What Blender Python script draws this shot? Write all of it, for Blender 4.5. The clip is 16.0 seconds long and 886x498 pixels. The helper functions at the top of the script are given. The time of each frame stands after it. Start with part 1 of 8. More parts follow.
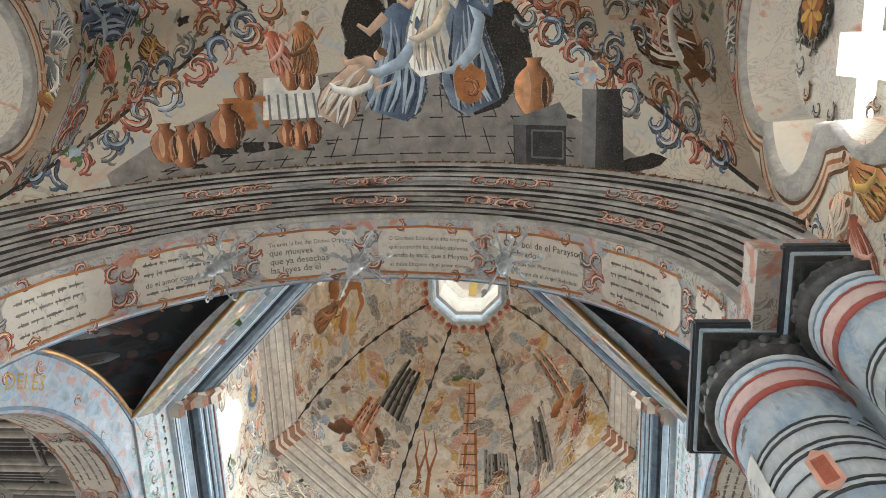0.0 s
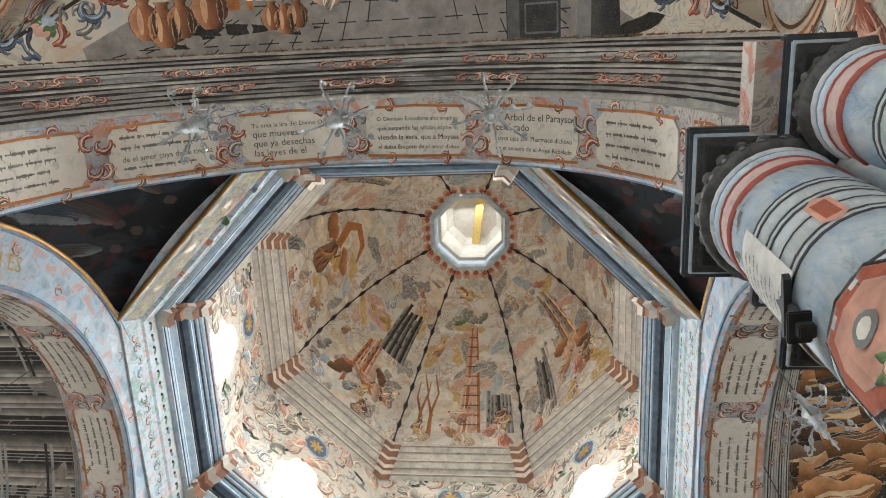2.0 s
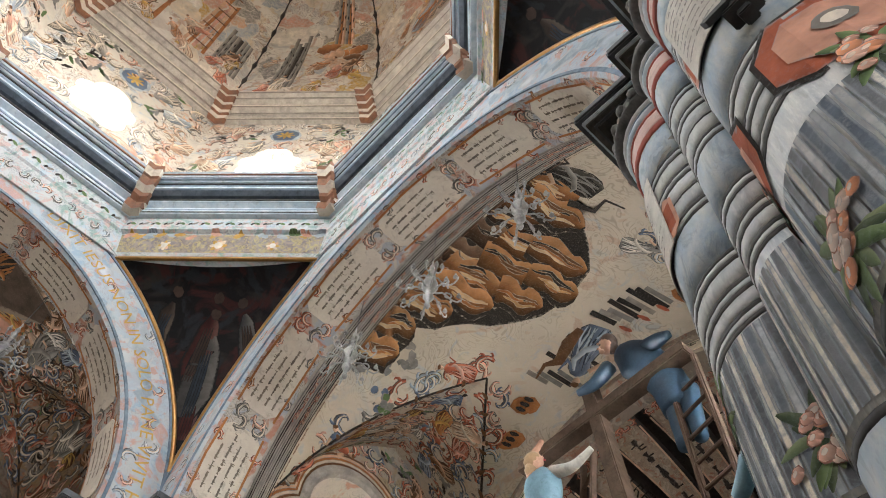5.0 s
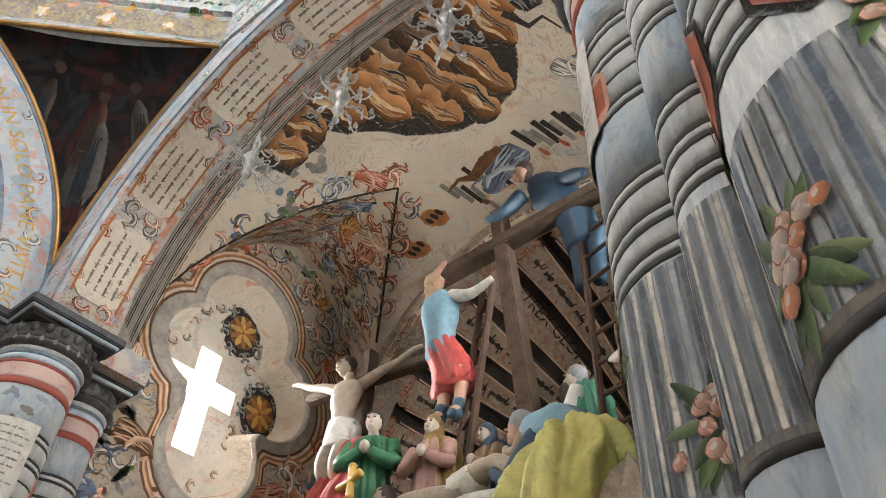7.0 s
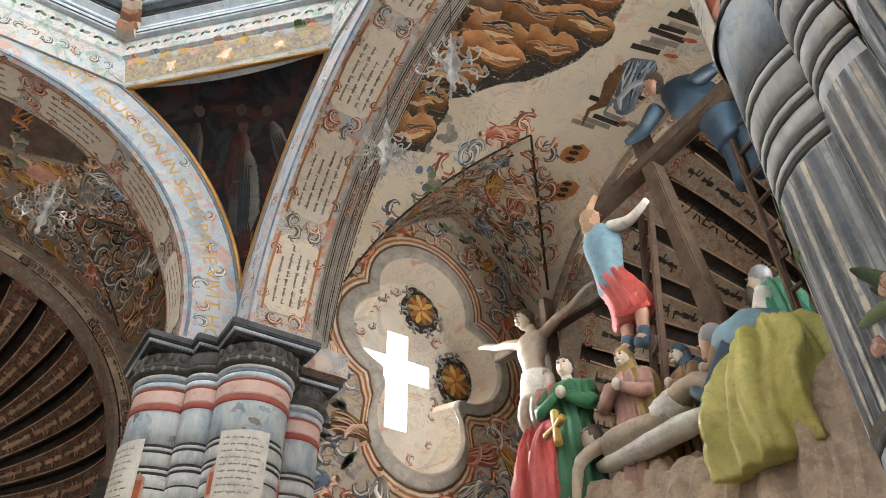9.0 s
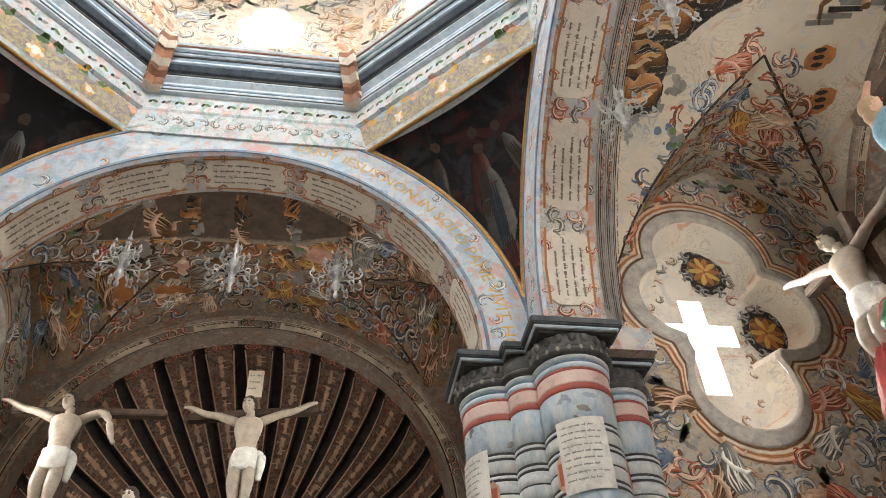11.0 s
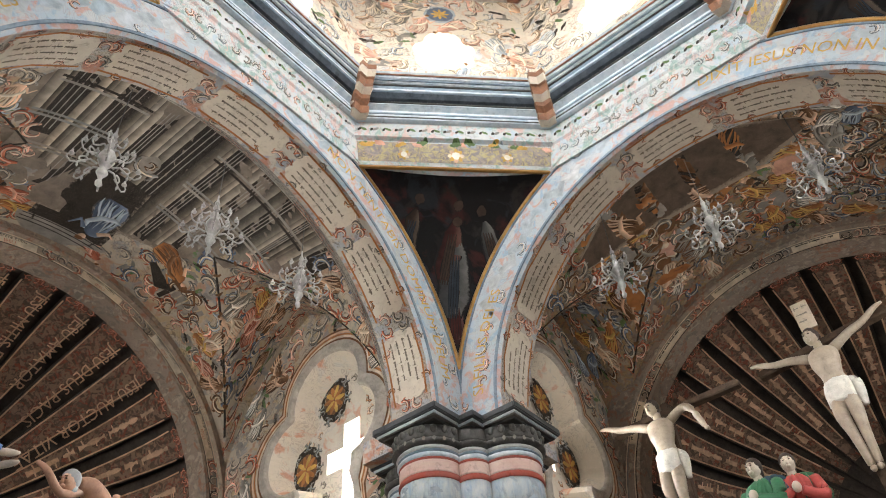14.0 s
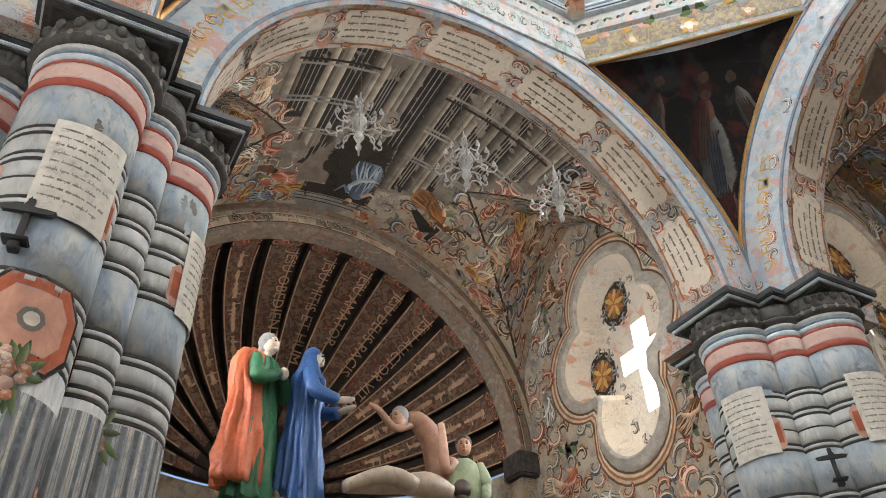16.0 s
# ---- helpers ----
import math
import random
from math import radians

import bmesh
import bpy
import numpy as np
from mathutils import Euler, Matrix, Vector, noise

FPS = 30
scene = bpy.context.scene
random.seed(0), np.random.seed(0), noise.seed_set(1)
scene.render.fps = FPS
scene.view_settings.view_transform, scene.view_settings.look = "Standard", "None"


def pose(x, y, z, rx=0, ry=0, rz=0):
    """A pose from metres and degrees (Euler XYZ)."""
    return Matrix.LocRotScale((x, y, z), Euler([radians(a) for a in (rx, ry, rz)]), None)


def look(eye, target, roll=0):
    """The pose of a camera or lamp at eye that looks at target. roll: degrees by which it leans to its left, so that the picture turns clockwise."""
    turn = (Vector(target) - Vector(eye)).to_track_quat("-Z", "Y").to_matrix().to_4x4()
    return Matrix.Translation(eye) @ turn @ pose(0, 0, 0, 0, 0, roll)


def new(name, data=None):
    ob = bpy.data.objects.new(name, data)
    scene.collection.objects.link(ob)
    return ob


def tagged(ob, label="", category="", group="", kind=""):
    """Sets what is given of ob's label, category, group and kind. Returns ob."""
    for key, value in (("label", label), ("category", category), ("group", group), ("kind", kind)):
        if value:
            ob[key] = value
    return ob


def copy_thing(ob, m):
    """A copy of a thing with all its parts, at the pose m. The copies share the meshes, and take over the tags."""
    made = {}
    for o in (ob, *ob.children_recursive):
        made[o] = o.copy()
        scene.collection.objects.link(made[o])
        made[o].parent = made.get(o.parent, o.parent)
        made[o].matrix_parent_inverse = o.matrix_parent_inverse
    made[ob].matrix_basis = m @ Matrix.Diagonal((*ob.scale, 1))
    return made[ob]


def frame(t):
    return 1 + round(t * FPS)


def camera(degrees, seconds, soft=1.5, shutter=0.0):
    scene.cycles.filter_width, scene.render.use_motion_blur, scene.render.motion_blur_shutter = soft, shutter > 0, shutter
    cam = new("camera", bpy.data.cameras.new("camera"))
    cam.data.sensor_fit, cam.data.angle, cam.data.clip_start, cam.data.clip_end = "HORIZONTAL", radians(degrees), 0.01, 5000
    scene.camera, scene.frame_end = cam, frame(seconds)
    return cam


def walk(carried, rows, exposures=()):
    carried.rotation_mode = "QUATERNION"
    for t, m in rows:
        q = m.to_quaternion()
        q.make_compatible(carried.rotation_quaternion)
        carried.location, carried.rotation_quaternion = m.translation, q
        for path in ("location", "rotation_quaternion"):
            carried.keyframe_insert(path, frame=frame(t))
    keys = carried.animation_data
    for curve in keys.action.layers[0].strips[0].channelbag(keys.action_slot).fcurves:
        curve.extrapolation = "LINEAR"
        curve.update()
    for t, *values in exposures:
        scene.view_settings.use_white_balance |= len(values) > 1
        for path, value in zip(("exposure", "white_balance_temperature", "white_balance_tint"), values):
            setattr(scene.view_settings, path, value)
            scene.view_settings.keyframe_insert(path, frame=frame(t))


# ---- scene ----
cam = camera(60.7, 16.0, soft=1.0)
PATH = [
    (0, (1.277, -5.125, 1.626), (1.061, -4.609, 3.546), 21.3),
    (0.5, (1.279, -4.854, 1.609), (1.071, -4.341, 3.531), 22.2),
    (1, (1.302, -4.563, 1.627), (1.118, -4.064, 3.555), 21.1),
    (1.5, (1.371, -4.319, 1.634), (1.174, -3.806, 3.558), 21.0),
    (2, (1.419, -4.105, 1.646), (1.174, -3.562, 3.556), 22.5),
    (2.5, (1.389, -3.878, 1.637), (1.117, -3.288, 3.528), 23.3),
    (3, (1.341, -3.64, 1.621), (1.105, -3.022, 3.508), 23.2),
    (3.5, (1.376, -3.395, 1.624), (1.218, -2.727, 3.503), 22.5),
    (4, (1.405, -3.231, 1.655), (1.395, -2.5, 3.516), 21.5),
    (4.5, (1.348, -3.105, 1.601), (1.662, -2.32, 3.414), 12.0),
    (5, (1.329, -2.987, 1.635), (1.951, -2.187, 3.359), 6.5),
    (7.3, (1.352, -3.102, 2.187), (2.479, -2.139, 3.529), 2.7),
    (7.5, (1.349, -3.106, 2.183), (2.481, -2.122, 3.506), 2.0),
    (8, (1.339, -3.124, 2.168), (2.425, -2.051, 3.46), 0.3),
    (8.5, (1.33, -3.148, 2.15), (2.315, -1.966, 3.428), -0.5),
    (9, (1.33, -3.156, 2.146), (2.184, -1.869, 3.416), -1.1),
    (9.2, (1.334, -3.151, 2.149), (2.129, -1.822, 3.415), -1.3),
    (11.3, (1.073, -2.734, 1.846), (1.253, -1.275, 3.202), -4.0),
    (11.5, (1.072, -2.731, 1.85), (1.182, -1.267, 3.208), -4.3),
    (12, (1.074, -2.705, 1.878), (0.963, -1.247, 3.242), -4.3),
    (12.5, (1.07, -2.698, 1.899), (0.725, -1.285, 3.272), -4.2),
    (13, (1.068, -2.706, 1.897), (0.545, -1.353, 3.273), -5.2),
    (13.5, (1.072, -2.726, 1.887), (0.387, -1.449, 3.265), -5.8),
    (14, (1.089, -2.739, 1.873), (0.234, -1.559, 3.242), -5.1),
    (14.5, (1.104, -2.763, 1.856), (0.104, -1.678, 3.206), -4.2),
    (15, (1.082, -2.769, 1.889), (-0.051, -1.787, 3.212), -3.5),
    (15.5, (1.075, -2.788, 1.893), (-0.195, -1.921, 3.172), -2.9),
    (16, (0.894, -2.896, 1.91), (-0.471, -2.099, 3.135), -2.7),
]
walk(cam, [(t, look(eye, target, roll)) for t, eye, target, roll in PATH],
     [(0.0, 0.5, 5950, 3), (3.0, 0.4, 6000, 4), (4.0, 0.32, 6250, 7), (5.2, 0.45, 6450, 9), (9.0, 0.6, 6650, 8), (16.0, 0.55, 6600, 8)])

# ---- world and light ----
world = bpy.data.worlds.new("world")
scene.world = world
world.use_nodes = True
wn = world.node_tree.nodes
wsky = wn.new("ShaderNodeTexSky")
wsky.sky_type = "NISHITA"
wsky.sun_disc = False
wsky.sun_elevation, wsky.sun_rotation = radians(48), radians(200)
wn["Background"].inputs[1].default_value = 0.12
world.node_tree.links.new(wsky.outputs[0], wn["Background"].inputs[0])

sun = new("sun", bpy.data.lights.new("sun", "SUN"))
sun.data.energy, sun.data.angle, sun.data.color = 2.5, radians(0.6), (1.0, 0.95, 0.87)
sun.matrix_world = look((0, 0, 30), (4, 14, 5))


LAMP_SIDE, LAMP_DRUM, LAMP_LANTERN, FILL_SOUTH = 230.0, 96.0, 70.0, 160.0


def area_lamp(m, w, h, watts, spread=180):
    """Daylight entering at a window's opening, or an added lamp where no opening is built."""
    lamp = new("window_or_fill_light", bpy.data.lights.new("window_or_fill_light", "AREA"))
    lamp.data.shape, lamp.data.size, lamp.data.size_y = "RECTANGLE", w, h
    lamp.data.energy, lamp.data.color = watts, (0.96, 0.98, 1.0)
    lamp.data.spread = radians(spread)
    lamp.matrix_world = m
    return lamp


# ---- materials ----
def nodes_of(name):
    m = bpy.data.materials.new(name)
    m.use_nodes = True
    nt = m.node_tree
    return m, nt, nt.nodes["Principled BSDF"]


def link(nt, a, b):
    nt.links.new(a, b)


def noise_node(nt, scale, detail=4.0, rough=0.6, dist=0.0, coord=None):
    n = nt.nodes.new("ShaderNodeTexNoise")
    n.inputs["Scale"].default_value, n.inputs["Detail"].default_value = scale, detail
    n.inputs["Roughness"].default_value, n.inputs["Distortion"].default_value = rough, dist
    if coord is None:
        coord = nt.nodes.new("ShaderNodeNewGeometry").outputs["Position"]
    link(nt, coord, n.inputs["Vector"])
    return n


def ramp_node(nt, fac, stops, mode="LINEAR"):
    r = nt.nodes.new("ShaderNodeValToRGB")
    r.color_ramp.interpolation = mode
    e = r.color_ramp.elements
    while len(e) < len(stops):
        e.new(0.5)
    for el, (p, c) in zip(e, stops):
        el.position = p
        el.color = (c, c, c, 1) if isinstance(c, float) else (*c, 1)
    link(nt, fac, r.inputs[0])
    return r


def mix_node(nt, fac, a, b, mode="MIX"):
    n = nt.nodes.new("ShaderNodeMix")
    n.data_type, n.blend_type = "RGBA", mode
    for sock, val in ((n.inputs[0], fac), (n.inputs[6], a), (n.inputs[7], b)):
        if isinstance(val, (int, float)):
            sock.default_value = val
        elif isinstance(val, tuple):
            sock.default_value = (*val, 1)
        else:
            link(nt, val, sock)
    return n.outputs[2]


def bump_node(nt, bsdf, height, strength, distance=0.01):
    b = nt.nodes.new("ShaderNodeBump")
    b.inputs["Strength"].default_value, b.inputs["Distance"].default_value = strength, distance
    link(nt, height, b.inputs["Height"])
    link(nt, b.outputs[0], bsdf.inputs["Normal"])


def paint(name, col, col2=None, rough=0.75, scale=3.0, fine=28.0, wear=0.3, bump=0.15, metal=0.0, stretch=1.0):
    """Painted lime plaster: two tones in cloudy patches, grain and fine relief."""
    m, nt, b = nodes_of(name)
    col2 = col2 or tuple(c * 0.6 for c in col)
    geo = nt.nodes.new("ShaderNodeNewGeometry").outputs["Position"]
    if stretch != 1.0:
        vm = nt.nodes.new("ShaderNodeVectorMath")
        vm.operation = "MULTIPLY"
        vm.inputs[1].default_value = (1, 1, stretch)
        link(nt, geo, vm.inputs[0])
        geo = vm.outputs[0]
    n1 = noise_node(nt, scale, 5, 0.65, 0.4, geo)
    n2 = noise_node(nt, fine, 3, 0.7, 0.0, geo)
    c = mix_node(nt, ramp_node(nt, n1.outputs[0], [(0.35, 0.0), (0.65, 1.0)]).outputs[0], col, col2)
    lite = tuple(min(1, v * 1.25 + 0.05) for v in col)
    c = mix_node(nt, ramp_node(nt, n2.outputs[0], [(0.5, 0.0), (0.72, wear)]).outputs[0], c, lite)
    n3 = noise_node(nt, fine * 0.45, 4, 0.7, 0.6, geo)
    c = mix_node(nt, ramp_node(nt, n3.outputs[0], [(0.30, 0.55), (0.46, 0.0)]).outputs[0], c, tuple(v * 0.45 for v in col))
    link(nt, c, b.inputs["Base Color"])
    b.inputs["Roughness"].default_value, b.inputs["Metallic"].default_value = rough, metal
    b.inputs["Specular IOR Level"].default_value = 0.5 if rough < 0.6 else 0.2
    bump_node(nt, b, n2.outputs[0], bump)
    return m


def fresco(name, ground, tones, line=(0.12, 0.09, 0.07), amount=0.5, scale=1.4, lines=0.7):
    """Lime plaster painted all over with faded clouds, drapery and scrolls in several pigments."""
    m, nt, b = nodes_of(name)
    geo = nt.nodes.new("ShaderNodeNewGeometry").outputs["Position"]
    c = mix_node(nt, ramp_node(nt, noise_node(nt, 0.7, 4, 0.6, 0.3, geo).outputs[0], [(0.3, 0.0), (0.7, 1.0)]).outputs[0],
                 ground, tuple(v * 0.72 for v in ground))
    for i, tone in enumerate(tones):
        off = nt.nodes.new("ShaderNodeVectorMath")
        off.operation = "ADD"
        off.inputs[1].default_value = (3.7 * i + 1.3, 5.1 * i, 2.9 * i + 0.4)
        link(nt, geo, off.inputs[0])
        n = noise_node(nt, scale * (1 + 0.35 * i), 4, 0.55, 1.6, off.outputs[0])
        edge = 0.66 - 0.2 * amount
        f = ramp_node(nt, n.outputs[0], [(edge - 0.05, 0.0), (edge + 0.03, 0.85)])
        c = mix_node(nt, f.outputs[0], c, tone)
    swirl = noise_node(nt, scale * 1.7, 2, 0.5, 2.2, geo)
    wv = nt.nodes.new("ShaderNodeMath")
    wv.operation = "PINGPONG"
    wv.inputs[1].default_value = 0.06
    link(nt, swirl.outputs[0], wv.inputs[0])
    lr = ramp_node(nt, wv.outputs[0], [(0.0, lines), (0.012, lines * 0.7), (0.022, 0.0)])
    gate = ramp_node(nt, noise_node(nt, scale * 0.9, 2, 0.5, 0.5, geo).outputs[0], [(0.42, 0.0), (0.55, 1.0)])
    lm = nt.nodes.new("ShaderNodeMath")
    lm.operation = "MULTIPLY"
    link(nt, lr.outputs[0], lm.inputs[0])
    link(nt, gate.outputs[0], lm.inputs[1])
    c = mix_node(nt, lm.outputs[0], c, line)
    grain = noise_node(nt, 30, 4, 0.7, 0.0, geo)
    c = mix_node(nt, ramp_node(nt, grain.outputs[0], [(0.5, 0.0), (0.75, 0.35)]).outputs[0], c, ground)
    link(nt, c, b.inputs["Base Color"])
    b.inputs["Roughness"].default_value = 0.85
    b.inputs["Specular IOR Level"].default_value = 0.15
    bump_node(nt, b, grain.outputs[0], 0.15)
    return m


CREAM, RED, BLUE, GREY, OCHRE, BROWN = (0.66, 0.56, 0.43), (0.45, 0.16, 0.09), (0.22, 0.29, 0.40), (0.30, 0.29, 0.27), (0.55, 0.36, 0.12), (0.22, 0.12, 0.06)
M = dict(
    fresco=fresco("faded_fresco", CREAM, [(0.50, 0.46, 0.39), (0.52, 0.36, 0.26), (0.44, 0.44, 0.42)], amount=0.12, lines=0.35),
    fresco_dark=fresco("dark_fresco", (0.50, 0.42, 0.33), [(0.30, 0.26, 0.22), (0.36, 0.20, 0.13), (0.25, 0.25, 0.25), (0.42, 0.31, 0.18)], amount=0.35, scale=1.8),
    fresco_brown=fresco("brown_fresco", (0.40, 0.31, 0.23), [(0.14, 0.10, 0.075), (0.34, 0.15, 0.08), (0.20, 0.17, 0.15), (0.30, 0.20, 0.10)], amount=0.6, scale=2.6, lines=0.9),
    dome=fresco("dome_fresco", (0.80, 0.74, 0.65), [(0.56, 0.49, 0.42), (0.46, 0.44, 0.41), (0.60, 0.47, 0.30), (0.50, 0.34, 0.26)], line=(0.2, 0.14, 0.11), amount=0.32, scale=1.3),
    drum=fresco("drum_fresco", (0.74, 0.66, 0.55), [(0.56, 0.51, 0.44), (0.42, 0.45, 0.48), (0.55, 0.36, 0.27)], amount=0.25, scale=1.9),
    band=fresco("arch_band_paint", (0.55, 0.57, 0.58), [(0.29, 0.40, 0.52), (0.53, 0.31, 0.25), (0.42, 0.49, 0.55)], line=(0.3, 0.28, 0.28), amount=0.62, scale=2.6, lines=0.4),
    frieze=fresco("frieze_paint", (0.62, 0.64, 0.64), [(0.42, 0.52, 0.60), (0.26, 0.38, 0.34), (0.58, 0.40, 0.36)], line=(0.2, 0.22, 0.25), amount=0.4, scale=4.0),
    pendentive=fresco("dark_canvas", (0.010, 0.009, 0.009), [(0.024, 0.020, 0.018), (0.040, 0.012, 0.010), (0.018, 0.020, 0.024)], line=(0.01, 0.01, 0.012), amount=0.45, scale=1.3, lines=0.3),
    mosaic=fresco("mosaic_band", (0.42, 0.36, 0.32), [(0.24, 0.22, 0.23), (0.50, 0.42, 0.22)], amount=0.6, scale=9.0, lines=0.8),
    panel=paint("text_panel_cream", (0.62, 0.55, 0.45), (0.54, 0.46, 0.38), wear=0.15),
    soffit=fresco("soffit_paint", (0.56, 0.50, 0.43), [(0.46, 0.20, 0.13), (0.34, 0.36, 0.40)], amount=0.5, scale=3.2),
    rim=fresco("niche_rim", (0.33, 0.26, 0.205), [(0.30, 0.14, 0.09), (0.19, 0.165, 0.14), (0.40, 0.33, 0.26)], amount=0.3, scale=4.0, lines=0.4),
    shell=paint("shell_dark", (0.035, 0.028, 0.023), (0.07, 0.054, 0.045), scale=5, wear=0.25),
    shell_red=fresco("shell_band_red", (0.15, 0.10, 0.075), [(0.24, 0.065, 0.04), (0.08, 0.055, 0.042), (0.25, 0.165, 0.115)], amount=0.7, scale=6.0, lines=0.7),
    shell_tan=fresco("shell_band_tan", (0.38, 0.29, 0.21), [(0.30, 0.12, 0.07), (0.27, 0.20, 0.15), (0.44, 0.35, 0.27)], amount=0.35, scale=6.0, lines=0.5),
    stone_blue=paint("column_blue_grey", (0.28, 0.35, 0.43), (0.50, 0.51, 0.48), scale=9, wear=0.5, rough=0.6, stretch=0.45),
    stone_grey=paint("column_grey", (0.54, 0.54, 0.50), (0.36, 0.38, 0.40), scale=5, wear=0.5, rough=0.6, stretch=0.3),
    flute=paint("column_lime_wash", (0.70, 0.70, 0.67), (0.44, 0.47, 0.51), scale=17, fine=60, wear=0.5, rough=0.65, stretch=0.22),
    white=paint("column_white_ring", (0.62, 0.62, 0.60), (0.42, 0.44, 0.46), scale=9, wear=0.2, rough=0.6),
    black=paint("black_paint", (0.035, 0.035, 0.035), (0.07, 0.065, 0.06), scale=9, wear=0.1, rough=0.6),
    pink=paint("necking_pink", (0.62, 0.47, 0.42), (0.55, 0.36, 0.32), wear=0.2),
    red=paint("necking_red", (0.38, 0.085, 0.06), (0.30, 0.10, 0.08), scale=8, wear=0.2),
    capital=paint("capital_charcoal", (0.032, 0.029, 0.026), (0.10, 0.095, 0.088), scale=12, fine=40, wear=0.2, rough=0.55),
    egg=paint("capital_egg_grey", (0.105, 0.10, 0.09), (0.05, 0.047, 0.043), scale=14, fine=50, wear=0.3, rough=0.55),
    abacus=paint("abacus_slate", (0.075, 0.083, 0.09), (0.04, 0.043, 0.047), scale=6, wear=0.25, rough=0.5),
    cornice=paint("cornice_slate_blue", (0.13, 0.175, 0.225), (0.25, 0.31, 0.37), scale=5, wear=0.3),
    cornice_white=paint("cornice_white_blue", (0.64, 0.68, 0.71), (0.40, 0.50, 0.58), scale=6, wear=0.2),
    cornice_brown=paint("cornice_red_brown", (0.25, 0.11, 0.06), (0.17, 0.10, 0.07), scale=9, wear=0.3),
    cornice_dark=paint("cornice_dark_slate", (0.045, 0.055, 0.07), (0.09, 0.11, 0.13), scale=6, wear=0.2),
    stripe=paint("cornice_grey_stripe", (0.20, 0.17, 0.145), (0.32, 0.28, 0.24), scale=8, wear=0.3),
    moulding=paint("moulding_grey_stripes", (0.48, 0.43, 0.37), (0.30, 0.27, 0.24), scale=6, wear=0.3),
    gold=paint("gilded_wood", (0.42, 0.24, 0.07), (0.30, 0.15, 0.05), rough=0.35, wear=0.3, metal=0.6),
    gold_paint=paint("gold_lettering", (0.62, 0.43, 0.13), (0.50, 0.33, 0.10), rough=0.5, wear=0.2),
    reveal=fresco("window_reveal_paint", (0.76, 0.68, 0.57), [(0.60, 0.30, 0.20), (0.55, 0.52, 0.48)], amount=0.18, scale=2.2, lines=0.3),
    plaster=paint("lime_plaster", (0.55, 0.50, 0.43), (0.45, 0.40, 0.34)),
    floor=paint("floor_stone", (0.52, 0.46, 0.39), (0.42, 0.36, 0.30), scale=2),
    ink=paint("ink_brown", (0.075, 0.06, 0.05), (0.13, 0.11, 0.09), wear=0.1),
)


SKY, sky_nt, sky_b = nodes_of("daylight_sky")
sky_b.inputs["Base Color"].default_value = (0, 0, 0, 1)
sky_b.inputs["Emission Color"].default_value = (1.0, 0.99, 0.97, 1)
sky_b.inputs["Emission Strength"].default_value = 4.0


def sky_pane(m, w, h):
    """Bright sky seen through an opening."""
    verts = [m @ Vector(p) for p in ((-w / 2, -h / 2, 0), (w / 2, -h / 2, 0), (w / 2, h / 2, 0), (-w / 2, h / 2, 0))]
    return tagged(link_mesh("backdrop", verts, [(0, 1, 2, 3)], SKY), "bright overcast sky outside a window", "sky", kind="structure")


# ---- geometry helpers ----
def link_mesh(name, verts, faces, mats, index=None, parent=None, label="", smooth=False):
    me = bpy.data.meshes.new(name)
    me.from_pydata([tuple(v) for v in verts], [], faces)
    for m in (mats if isinstance(mats, (list, tuple)) else [mats]):
        me.materials.append(m)
    if index:
        me.polygons.foreach_set("material_index", index)
    if smooth:
        me.polygons.foreach_set("use_smooth", [True] * len(me.polygons))
    me.update()
    ob = new(name, me)
    if parent:
        ob.parent = parent
    if label:
        ob["label"] = label
    return ob


def part(name, bm, material, parent, label="", smooth=False):
    me = bpy.data.meshes.new(name)
    bm.to_mesh(me)
    bm.free()
    me.materials.append(material)
    if smooth:
        me.polygons.foreach_set("use_smooth", [True] * len(me.polygons))
    ob = new(name, me)
    if parent:
        ob.parent = parent
    if label:
        ob["label"] = label
    return ob


def surface(name, f, us, vs, mat, m=Matrix(), inside=None, thick=0.0, parent=None, smooth=True, closed=False):
    """A curved sheet f(u, v) over the steps us and vs, facing the point inside, with its thickness behind it."""
    verts = [m @ Vector(f(u, v)) for u in us for v in vs]
    n, k = len(us), len(vs)
    faces = []
    for i in range(n if closed else n - 1):
        for j in range(k - 1):
            a, b = i * k + j, ((i + 1) % n) * k + j
            faces.append((a, b, b + 1, a + 1))
    if inside is not None:
        p = m @ Vector(inside)
        score = 0
        for fc in faces[:: max(1, len(faces) // 60)]:
            a, b, c = (verts[fc[0]], verts[fc[1]], verts[fc[2]])
            nn = (b - a).cross(c - a)
            score += 1 if nn.dot(p - a) > 0 else -1
        if score < 0:
            faces = [tuple(reversed(fc)) for fc in faces]
    ob = link_mesh(name, verts, faces, mat, parent=parent, smooth=smooth)
    if thick:
        md = ob.modifiers.new("thickness", "SOLIDIFY")
        md.thickness, md.offset = thick, -1.0
    return ob


def steps(a, b, n):
    return [a + (b - a) * i / n for i in range(n + 1)]


def box_bm(x0, x1, y0, y1, z0, z1, m=Matrix(), bevel=0.0):
    bm = bmesh.new()
    bmesh.ops.create_cube(bm, size=1.0, matrix=m @ Matrix.LocRotScale(((x0 + x1) / 2, (y0 + y1) / 2, (z0 + z1) / 2), None, (x1 - x0, y1 - y0, z1 - z0)))
    if bevel:
        bmesh.ops.bevel(bm, geom=bm.edges[:], offset=bevel, segments=2, affect="EDGES")
    return bm


